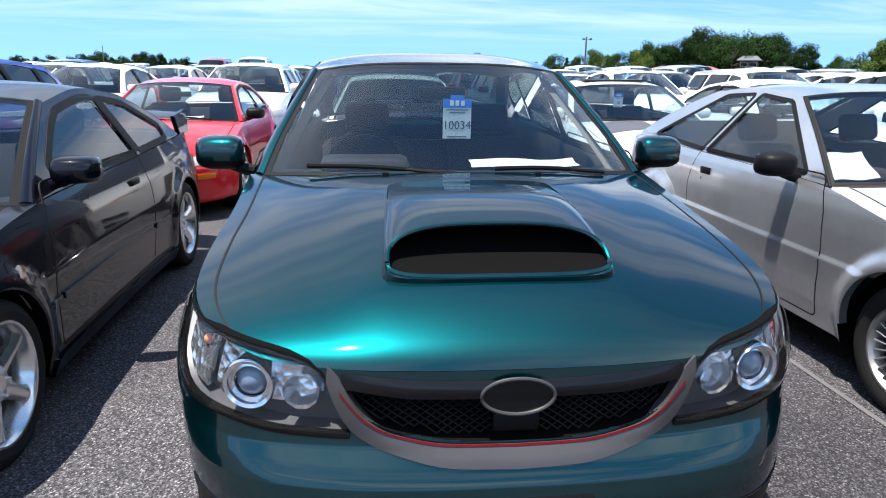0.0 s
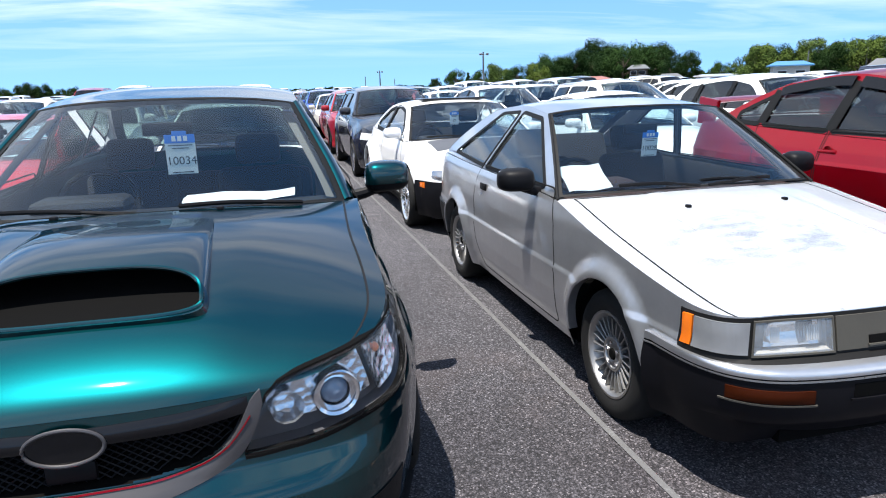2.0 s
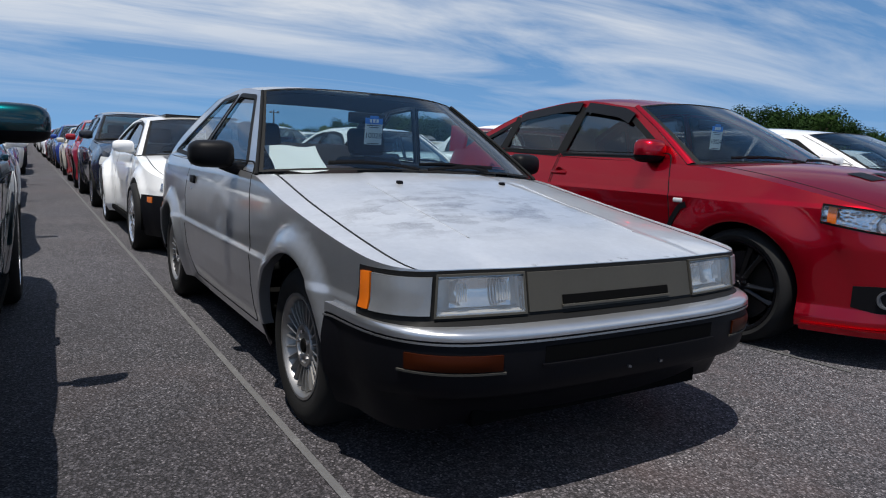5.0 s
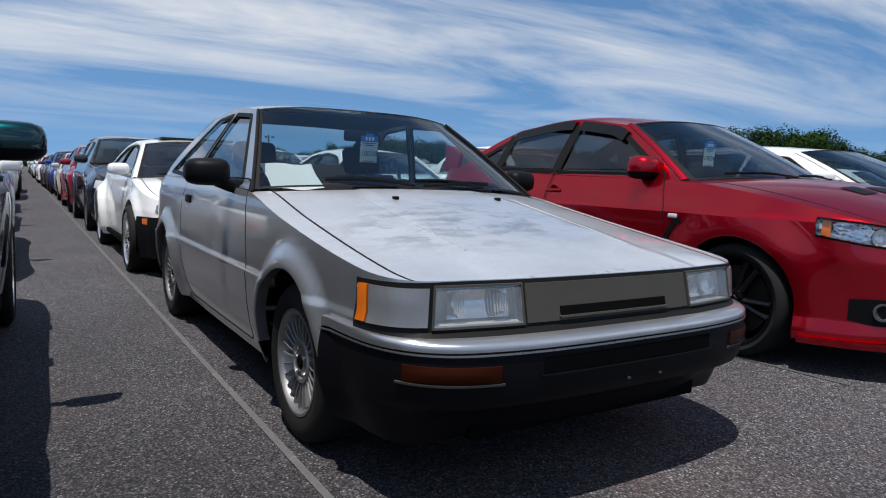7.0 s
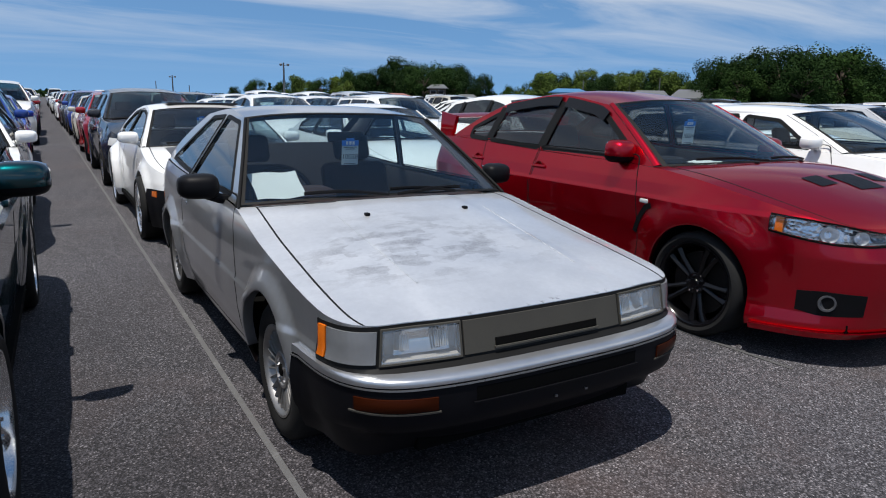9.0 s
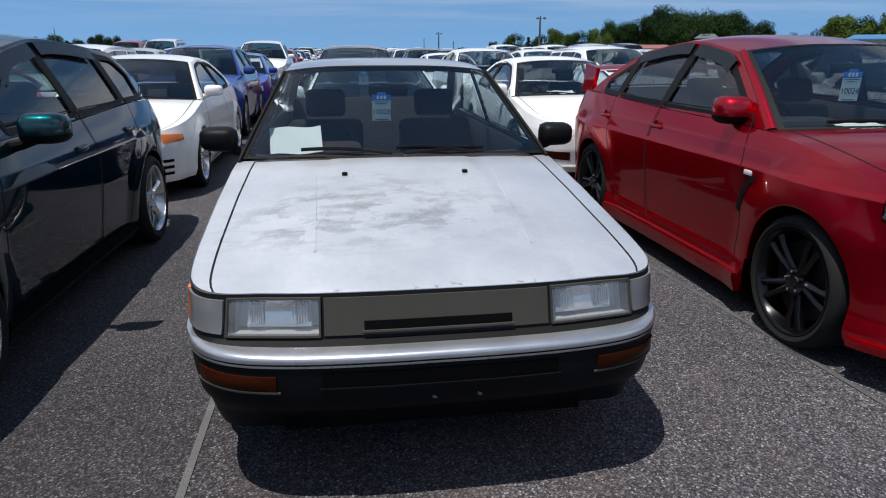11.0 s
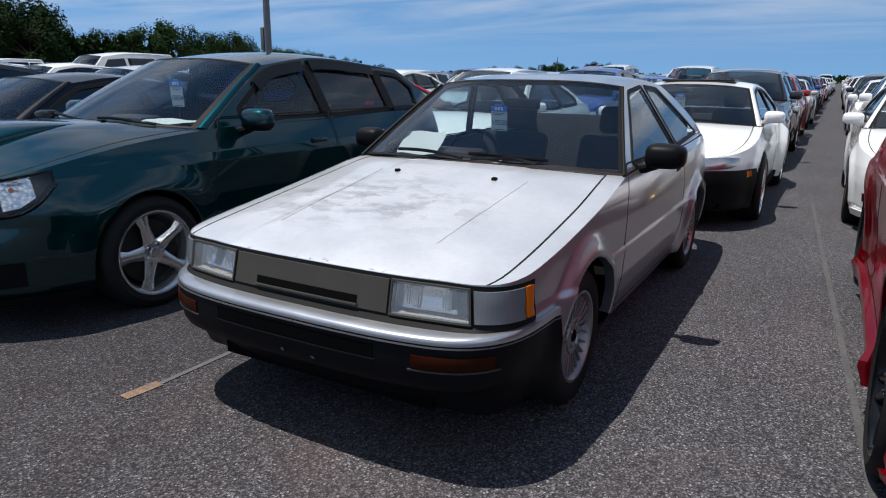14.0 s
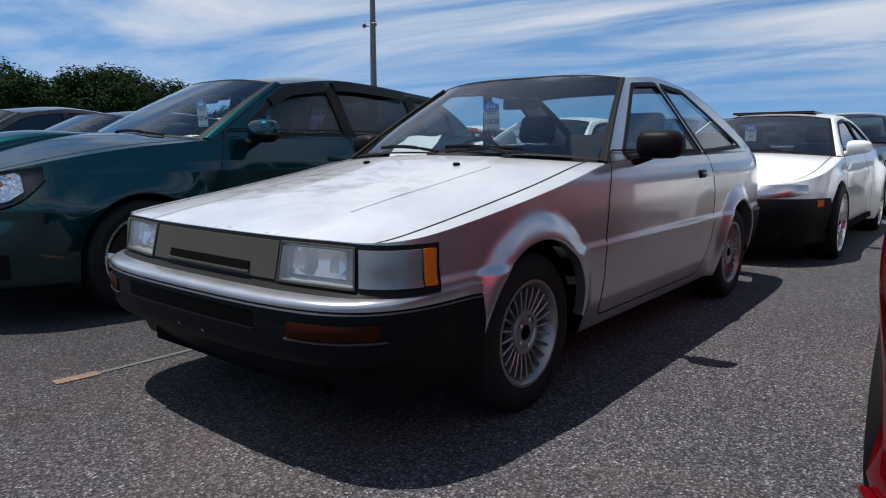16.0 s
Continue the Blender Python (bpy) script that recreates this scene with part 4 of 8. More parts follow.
def interior(sh, root, dash_z, dash_y, seat_y, seat_z, mat=CLOTH, dash=DASH, wheel_x=-0.36, rear=True, bench=0.5):
    sp = sh.sp
    w = sh.B(sh.ay(seat_y), dash_z - 0.1).x - 0.07
    bm = bmesh.new()
    g = []
    for t in np.linspace(-1, 1, 17):
        yb = dash_y - 0.12 * (1 - t * t)
        g.append([bm.verts.new((t * w, yb + d, z)) for d, z in ((-0.18, dash_z - 0.05), (0.0, dash_z), (0.22, dash_z + 0.0), (0.3, dash_z - 0.05), (0.32, dash_z - 0.2), (0.22, dash_z - 0.4))])
    for a, b in zip(g, g[1:]):
        for i in range(5):
            bm.faces.new((a[i], b[i], b[i + 1], a[i + 1]))
    add_box(bm, (wheel_x - 0.2, dash_y + 0.08, dash_z - 0.02), (wheel_x + 0.2, dash_y + 0.3, dash_z + 0.055), 0.04)
    part("dashboard", bm, dash, root)
    bm = bmesh.new()
    c = Vector((wheel_x, dash_y + 0.44, dash_z - 0.03))
    m = Matrix.Translation(c) @ Matrix.Rotation(radians(66), 4, "X")
    pts = [m @ Vector((0.18 * math.cos(a), 0.18 * math.sin(a), 0)) for a in (2 * math.pi * k / 24 for k in range(25))]
    add_tube(bm, pts, 0.014, 8)
    add_box(bm, (-0.17, -0.03, -0.02), (0.17, 0.03, 0.01), 0.008, m)
    add_box(bm, (-0.07, -0.07, -0.03), (0.07, 0.05, 0.015), 0.02, m)
    part("steering_wheel", bm, BLACK, root)
    for x in (-0.36, 0.36):
        seat(root, x, seat_y, seat_z, mat)
    if rear:
        bm = bmesh.new()
        yb = seat_y + 0.85
        add_box(bm, (-w + 0.1, yb - 0.2, seat_z), (w - 0.1, yb + 0.25, seat_z + 0.14), 0.05)
        add_box(bm, (-w + 0.1, -0.07, 0), (w - 0.1, 0.06, bench), 0.05, Matrix.Translation((0, yb + 0.25, seat_z + 0.08)) @ Matrix.Rotation(radians(-22), 4, "X"))
        part("rear_seat", bm, mat, root)
    # dark lining inside the doors and a rear-view mirror
    for s in (1, -1):
        ys = np.linspace(dash_y, sp["rail"][-1][0] - 0.1, 20)
        g = []
        for y in ys:
            a, zt = sh.ay(y), tab(sp["top"], y)
            g.append([Vector((s * (sh.B(a, z).x - o), y, z)) for z, o in ((0.3, 0.07), (zt - 0.15, 0.07), (zt - 0.02, 0.05), (zt - 0.004, 0.02))])
        grid_part("door_lining", g, DASH, root)
    p = sh.top(0.82, 0)
    bm = bmesh.new()
    add_box(bm, (-0.11, p.y + 0.1, p.z - 0.1), (0.11, p.y + 0.125, p.z - 0.04), 0.012)
    part("rear_view_mirror", bm, BLACK, root)


def wipers(sh, root, pivots):
    """Wiper arms: from a pivot below the glass to a tip on it, as (u0, k0, u1, k1)."""
    for u0, k0, u1, k1 in pivots:
        bm = bmesh.new()
        pts = []
        for t in np.linspace(0, 1, 10):
            p = sh.top(max(0, k0 + (k1 - k0) * t), u0 + (u1 - u0) * t)
            pts.append(p + Vector((0, -0.012, 0.012 + 0.012 * math.sin(math.pi * t))))
        add_tube(bm, pts[:7], [0.008] * 3 + [0.006] * 4, 6)
        add_tube(bm, pts[3:], 0.006, 6, 1.6)
        part("wiper", bm, BLACK, root)


def lot_tag(root, x, y, z, digits, tilt=4.0, w=0.105):
    """A paper lot tag: blue head, number below."""
    bm = bmesh.new()
    h = w * 1.08
    m = pose(x, y, z, tilt, 0, 0)
    add_box(bm, (-w / 2, -0.0006, -h), (w / 2, 0.0006, 0), 0, m)
    tag = part("lot_tag", bm, PAPER, root, "white paper lot tag with a blue head")
    bm = bmesh.new()
    add_box(bm, (-w / 2, -0.0012, 0.0), (w / 2, 0.0012, w * 0.3), 0, m)
    add_box(bm, (-w * 0.24, -0.0012, w * 0.3), (w * 0.24, 0.0012, w * 0.42), 0, m)
    part("tag_head", bm, TAGBLUE, tag)
    bm = bmesh.new()
    for k in range(3):
        cx = (k - 1) * w * 0.19
        add_box(bm, (cx - w * 0.065, -0.002, w * 0.07), (cx + w * 0.065, -0.0013, w * 0.25), 0, m)
    part("head_mark", bm, PAPER, tag, "white marks")
    cu = bpy.data.curves.new("digits", "FONT")
    cu.body, cu.size, cu.align_x, cu.extrude = digits, w * 0.40, "CENTER", 0.0004
    tmp = new("digits", cu)
    bpy.context.view_layer.update()
    me = bpy.data.meshes.new_from_object(tmp.evaluated_get(bpy.context.evaluated_depsgraph_get()))
    bpy.data.objects.remove(tmp)
    me.materials.clear()
    me.materials.append(INK)
    ob = new("digits", me)
    ob.parent = tag
    ob.matrix_basis = m @ pose(0, -0.0012, -w * 0.74, 90, 0, 0)
    bm = bmesh.new()
    for k, ww in ((0.06, 0.8), (0.16, 0.55), (1.0, 0.7)):
        add_box(bm, (-w * ww / 2, -0.0014, -w * k - 0.004), (w * ww / 2, -0.0006, -w * k), 0, m)
    part("small_print", bm, INK, tag)


def car(sp, x, y, rz=0.0, lite=False):
    """One car with its skin, glass and wheels."""
    root = empty(sp.get("name", "car"), x, y, rz, sp["label"], "car", sp.get("group", ""))
    sh = Shell(sp)
    mat = sp["paint"]
    wrap_skin(sh, root, mat, [] if lite else sp.get("panels", []), sp["holes"](sh) if "holes" in sp else [], 0.1 if lite else sp.get("da", 0.035), 0.08 if lite else sp.get("dz", 0.025))
    hf = deck_fn(sh, True, sp["hood_corner"], sp["rail"][0][0], -sp["crown"][0][0], sp["crown"][0][1], sp.get("hood_crown", 0.02), sp.get("hood_bump"))
    deck(sh, root, hf, mat, sp.get("hood_u", 0.86), "hood", 6 if lite else 30, 6 if lite else 30, not lite, holes=sp.get("hood_holes"), lid_mat=sp.get("hood_paint"))
    rf = deck_fn(sh, False, sp.get("boot_corner", 0.5), sp["rail"][-1][0], sp["crown"][3][0], sp["crown"][3][1], 0.01)
    deck(sh, root, rf, mat, 0.85, "boot_lid", 6, 6, not lite)
    greenhouse(sh, root, mat, lite)
    wheels(sp, root, lite)
    if not lite:
        arch_lips(sh, root, mat)
        for nm, poly in sp.get("panels", []):
            for s, tg in ((1, "l"), (-1, "r")):
                if (nm, tg) in sh.made:
                    ribbon("panel_gap", dense(rounded(poly, 0.04), 0.04, True), lambda yy, zz, o, s=s: sh.B(s * sh.ay(yy), zz, o), TRIM, sh.made[nm, tg], 0.007, 0.001)
    sh.hood = hf
    return root, sh


def handles(sh, root, mat, spots):
    for y, z, L, H in spots:
        for s in (1, -1):
            bm = bmesh.new()
            p = sh.B(sh.ay(y), z)
            add_box(bm, (-0.012, -L / 2, -H / 2), (0.016, L / 2, H / 2), 0.008, Matrix.Translation((s * p.x, p.y, p.z)))
            part("door_handle", bm, mat, root)


# ---- the cars' shapes ----
def silver_spec():
    return dict(
        name="hatchback_coupe", label="worn silver two-door hatchback coupe with faded bonnet parked on asphalt", paint=P_SILVER,
        plan=[(0, -0.865), (0.2, -0.865), (0.45, -0.85), (0.66, -0.80), (0.775, -0.66), (0.80, -0.40), (0.805, 0), (0.808, 0.6), (0.81, 1.6), (0.80, 2.4), (0.775, 2.95), (0.70, 3.26), (0.4, 3.34), (0, 3.35)],
        in_front=[(0.15, 0.20), (0.24, 0.14), (0.325, 0.085), (0.335, 0.02), (0.36, 0.005), (0.42, 0.0), (0.485, 0.0), (0.515, 0.006), (0.525, 0.02), (0.531, 0.08), (0.68, 0.115), (0.9, 0.18)],
        in_rear=[(0.15, 0.14), (0.35, 0.0), (0.55, 0.01), (0.75, 0.05), (0.95, 0.10)],
        in_side=[(0.15, 0.085), (0.22, 0.058), (0.32, 0.028), (0.42, 0.010), (0.548, 0.0), (0.572, 0.009), (0.70, 0.010), (0.80, 0.017), (0.86, 0.032), (0.92, 0.060)],
        arches=[(0.0, 0.29, 0.345, 0.036, 0.10), (2.40, 0.29, 0.335, 0.036, 0.10)],
        bottom=[(-0.87, 0.21), (-0.4, 0.22), (-0.3, 0.19), (2.7, 0.19), (2.9, 0.25), (3.35, 0.3)],
        top=[(-0.86, 0.677), (-0.70, 0.677), (-0.55, 0.695), (0, 0.775), (0.35, 0.835), (0.62, 0.882), (1.3, 0.895), (2.2, 0.905), (2.9, 0.915), (3.35, 0.88)],
        zmin=0.15, zmax=0.95, hood_corner=0.765, hood_u=0.885, hood_crown=0.022, boot_corner=0.6,
        rail=[(0.62, 0.884), (1.19, 1.278), (1.62, 1.315), (2.12, 1.275), (3.02, 0.93)],
        crown=[(-0.14, 0.026), (-0.06, 0.03), (0.04, 0.03), (0.10, 0.03)], tumble=0.48, tumble2=0.06, ledge=0.012, crown_pow=3.4,
        windows=[[(0.80, 0.912), (1.245, 1.250), (1.575, 1.276), (1.83, 0.916)], [(1.885, 0.920), (1.635, 1.276), (1.95, 1.258), (2.68, 0.950)]],
        panels=[("door", [(0.56, 0.24), (0.53, 0.5), (0.57, 0.78), (0.65, 0.93), (1.86, 0.93), (1.93, 0.7), (1.90, 0.4), (1.80, 0.24)])],
        hood_bump=lambda x, y: -0.004 * (smooth((abs(x) - (0.34 + 0.1 * (0.2 - y))) / 0.02)),
        hood_paint=P_CHALK, wb=2.40, tyre_r=0.29, rim_r=0.182, tyre_w=0.19, wheel_x=0.772, rim_style="fins", rim_mat=OLDALLOY, rim_label="dull silver finned alloy wheel", liner=CLOTH,
        holes=lambda sh: [[(sh.ax(0.372), 0.549, 0.664), (sh.ax(0.678), 0.549, 0.665)]], rear_glass=CLEAR)


def teal_spec():
    q = dict(
        name="hatchback", label="dark teal metallic five-door hatchback with bonnet scoop on asphalt", paint=P_TEAL,
        plan=[(0, -0.96), (0.18, -0.96), (0.42, -0.942), (0.66, -0.87), (0.83, -0.66), (0.885, -0.40), (0.898, 0), (0.878, 0.7), (0.88, 1.7), (0.898, 2.6), (0.87, 3.1), (0.79, 3.32), (0.5, 3.41), (0, 3.42)],
        in_front=[(0.12, 0.16), (0.20, 0.06), (0.30, 0.02), (0.40, 0.0), (0.45, 0.002), (0.50, 0.013), (0.54, 0.034), (0.575, 0.058), (0.605, 0.066), (0.70, 0.071), (0.76, 0.080), (0.88, 0.12), (1.0, 0.22)],
        in_rear=[(0.15, 0.14), (0.35, 0.0), (0.6, 0.0), (0.8, 0.03), (1.05, 0.10)],
        in_side=[(0.15, 0.09), (0.25, 0.05), (0.40, 0.030), (0.60, 0.012), (0.80, 0.0), (0.86, 0.012), (0.94, 0.042), (1.05, 0.085)],
        arches=[(0.0, 0.325, 0.365, 0.026, 0.20), (2.625, 0.325, 0.365, 0.026, 0.20)],
        bottom=[(-0.98, 0.17), (-0.4, 0.18), (0.3, 0.17), (2.9, 0.17), (3.1, 0.25), (3.42, 0.3)],
        top=[(-0.97, 0.742), (-0.91, 0.748), (-0.86, 0.778), (-0.70, 0.815), (-0.45, 0.868), (0, 0.94), (0.30, 0.97), (0.62, 0.995), (1.5, 1.0), (2.6, 1.03), (3.2, 1.02), (3.42, 0.95)],
        zmin=0.12, zmax=1.05, hood_corner=0.66, hood_u=0.92, hood_crown=0.055, boot_corner=0.6,
        rail=[(0.50, 0.985), (1.16, 1.385), (1.75, 1.45), (2.75, 1.375), (3.30, 1.03)],
        crown=[(-0.30, 0.035), (-0.16, 0.045), (0.05, 0.04), (0.10, 0.03)], tumble=0.42, tumble2=0.15, ledge=0.015, crown_pow=3.0, a_pillar=0.055,
        glass=[CLEAR, TINT, TINT],
        panels=[("door", [(0.50, 0.24), (0.46, 0.5), (0.50, 0.8), (0.60, 1.06), (1.62, 1.06), (1.66, 0.7), (1.62, 0.24)]), ("rear_door", [(1.65, 0.24), (1.68, 0.7), (1.64, 1.06), (2.50, 1.06), (2.42, 0.75), (2.2, 0.5), (2.12, 0.24)])],
        hood_bump=None, wb=2.625, tyre_r=0.325, rim_r=0.235, tyre_w=0.235, wheel_x=0.895, rim_style="five", rim_mat=ALLOY, rim_label="silver five-spoke alloy wheel",
        rear_glass=GREENGLASS, tuck=0.075)
    q["windows"] = dlo(q, 0.80, (1.60, 2.42), 2.90)
    q["black_pillars"] = [1.60, 2.42]
    q["rubber"], q["cover"] = 0.034, 0.085
    return q


def red_spec():
    q = dict(
        name="sedan", label="glossy red four-door sports sedan with rear wing and black wheels", paint=P_RED,
        plan=[(0, -0.95), (0.16, -0.95), (0.40, -0.925), (0.62, -0.83), (0.79, -0.62), (0.865, -0.35), (0.895, 0), (0.872, 0.7), (0.872, 1.7), (0.895, 2.6), (0.87, 3.1), (0.80, 3.38), (0.5, 3.52), (0, 3.54)],
        in_front=[(0.12, 0.14), (0.22, 0.03), (0.45, 0.0), (0.60, 0.0), (0.70, 0.04), (0.80, 0.10), (0.95, 0.22)],
        in_rear=[(0.15, 0.14), (0.35, 0.0), (0.6, 0.0), (0.8, 0.02), (1.05, 0.08)],
        in_side=[(0.15, 0.03), (0.22, 0.01), (0.30, 0.034), (0.45, 0.026), (0.62, 0.008), (0.80, 0.0), (0.824, 0.012), (0.90, 0.032), (0.96, 0.055), (1.05, 0.09)],
        arches=[(0.0, 0.325, 0.37, 0.032, 0.22), (2.65, 0.325, 0.37, 0.032, 0.22)],
        bottom=[(-0.98, 0.17), (-0.4, 0.18), (0.3, 0.15), (2.9, 0.17), (3.1, 0.22), (3.54, 0.3)],
        top=[(-0.94, 0.765), (-0.80, 0.775), (-0.55, 0.84), (0, 0.945), (0.35, 0.985), (0.62, 0.998), (1.5, 1.01), (2.5, 1.045), (3.0, 1.06), (3.54, 1.04)],
        zmin=0.12, zmax=1.08, hood_corner=0.68, hood_u=0.90, hood_crown=0.045, boot_corner=0.6,
        rail=[(0.46, 0.992), (1.12, 1.385), (1.72, 1.455), (2.30, 1.39), (3.02, 1.07)],
        crown=[(-0.28, 0.035), (-0.15, 0.045), (0.05, 0.04), (0.10, 0.02)], tumble=0.45, tumble2=0.15, ledge=0.015, crown_pow=2.8, a_pillar=0.05,
        glass=[TINT, TINT, TINT],
        panels=[("door", [(0.52, 0.26), (0.48, 0.5), (0.52, 0.8), (0.60, 1.06), (1.64, 1.06), (1.68, 0.7), (1.64, 0.26)]), ("rear_door", [(1.67, 0.26), (1.70, 0.7), (1.66, 1.06), (2.42, 1.06), (2.36, 0.78), (2.2, 0.5), (2.14, 0.26)])],
        wb=2.65, tyre_r=0.325, rim_r=0.25, tyre_w=0.245, wheel_x=0.88, rim_style="split", rim_mat=BLACKRIM, rim_label="gloss black split-spoke alloy wheel")
    q["windows"] = dlo(q, 0.68, (1.62, 2.36), 2.72, gap=0.06)
    q["black_pillars"] = [1.62, 2.36]
    q["rubber"], q["cover"] = 0.036, 0.085
    return q


def scaled(sp, W, L, H, Hb=None):
    """The same family of shape at another width, length and height."""
    hb = Hb or H
    q = dict(sp)
    q["plan"] = [(x * W, y * L) for x, y in sp["plan"]]
    for k in ("bottom",):
        q[k] = [(y * L, z) for y, z in sp[k]]
    q["top"] = [(y * L, z * hb) for y, z in sp["top"]]
    zb = [tab(q["top"], y * L) for y, z in sp["rail"]]
    ob = [tab(sp["top"], y) for y, z in sp["rail"]]
    q["rail"] = [(y * L, zb[i] + (z - ob[i]) * H) for i, (y, z) in enumerate(sp["rail"])]
    q["windows"] = [[(y * L, tab(q["top"], y * L) + (z - tab(sp["top"], y)) * H) for y, z in w] for w in sp["windows"]]
    q["panels"] = [(n, [(y * L, z * hb) for y, z in p]) for n, p in sp.get("panels", [])]
    q["arches"] = [(y * L, z, r, f, w) for y, z, r, f, w in sp["arches"]]
    for k in ("in_front", "in_side", "in_rear"):
        q[k] = [(z * hb, v) for z, v in sp[k]]
    q["wb"], q["wheel_x"] = sp["wb"] * L, sp["wheel_x"] * W
    q["hood_corner"] = sp["hood_corner"] * W
    q["zmax"] = sp["zmax"] * hb + 0.02
    q["zmin"] = sp["zmin"] * min(hb, 1)
    q["black_pillars"] = [y * L for y in sp.get("black_pillars", [])]
    for k in ("holes", "hood_holes", "hood_bump"):
        q.pop(k, None)
    return q


def coupe():
    """A low two-door coupe of the nineties, as a family."""
    q = dict(red_spec())
    q.update(top=[(-0.94, 0.66), (-0.80, 0.67), (-0.55, 0.72), (0, 0.82), (0.35, 0.86), (0.62, 0.88), (1.5, 0.895), (2.5, 0.93), (3.0, 0.945), (3.54, 0.93)],
             rail=[(0.55, 0.875), (1.22, 1.265), (1.72, 1.32), (2.20, 1.27), (2.95, 0.955)], tumble=0.46,
             in_front=[(0.12, 0.12), (0.22, 0.03), (0.40, 0.0), (0.52, 0.0), (0.60, 0.04), (0.70, 0.10), (0.85, 0.22)],
             in_side=[(0.15, 0.05), (0.25, 0.015), (0.45, 0.0), (0.60, 0.0), (0.74, 0.02), (0.84, 0.045), (0.95, 0.08)],
             panels=[("door", [(0.52, 0.24), (0.48, 0.5), (0.56, 0.78), (0.64, 0.95), (1.90, 0.95), (1.94, 0.7), (1.86, 0.24)])],
             arches=[(0.0, 0.30, 0.345, 0.024, 0.12), (2.65, 0.30, 0.345, 0.024, 0.12)], zmax=0.96, tyre_r=0.305, rim_r=0.22, rim_mat=ALLOY, rim_style="five", rim_label="silver alloy wheel", glass=[CLEAR, CLEAR], da=0.05, dz=0.035)
    q["windows"] = dlo(q, 0.86, (1.86,), 2.62, lean=0.12)
    q["black_pillars"] = [1.86]
    q["pillar_lean"] = 0.12
    return q


# ---- lamps and small parts shared by several cars ----
def simple_face(sh, root, lamp, grille=None, intake=None, amber=None, bumper=None, lens=WHITELENS):
    """Lamps (x0, x1 or y1, z0, z1), grille and intake of a car seen from some way off."""
    for s in (1, -1):
        feat(sh, "headlight", lamp, lens, root, 0.006, 0.02, 3, 0.006, 8, sgn=s)
        if amber:
            feat(sh, "indicator", amber, AMBER, root, 0.008, 0.02, 2, 0.004, 6, sgn=s)
    if grille:
        feat(sh, "grille", grille, BLACK, root, 0.004, 0.02, 2, 0, 10)
    if intake:
        feat(sh, "intake", intake, BLACK, root, 0.004, 0.02, 2, 0, 10)


# ---- ground ----
bm = bmesh.new()
for x0, x1 in ((-400, 400),):
    vs = [bm.verts.new(p) for p in ((x0, -300, 0), (x1, -300, 0), (x1, 600, 0), (x0, 600, 0))]
    bm.faces.new(vs)
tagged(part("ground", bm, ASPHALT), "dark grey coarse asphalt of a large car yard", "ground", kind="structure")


def line(name, x0, y0, x1, y1, w, mat, label):
    bm = bmesh.new()
    d = Vector((x1 - x0, y1 - y0, 0)).normalized()
    n = Vector((-d.y, d.x, 0)) * w / 2
    k = max(2, int((y1 - y0) / 0.15))
    pr = []
    for i in range(k + 1):
        p = Vector((x0, y0, 0)).lerp(Vector((x1, y1, 0)), i / k)
        j = 0.15 * w * noise.noise((p.y * 6, p.x, 3))
        pr.append((bm.verts.new((p.x - n.x * (1 + j), p.y - n.y, 0.004)), bm.verts.new((p.x + n.x * (1 - j), p.y + n.y, 0.004))))
    for a, b in zip(pr, pr[1:]):
        bm.faces.new((a[0], b[0], b[1], a[1]))
    return tagged(part(name, bm, mat), label, "marking", kind="structure")


line("bay_line", -0.82, -0.80, -0.80, 30, 0.028, WHITELINE, "worn white bay line painted on the asphalt")
line("bay_line", 1.90, -0.6, 1.50, 5.8, 0.03, FAINTLINE, "worn white bay line painted on the asphalt")
line("bay_line", -3.45, -0.9, -3.50, 12, 0.028, WHITELINE, "worn white bay line painted on the asphalt")
line("bay_mark", -0.84, -0.97, -0.825, -0.80, 0.06, ORANGELINE, "worn orange mark at the end of a bay line")

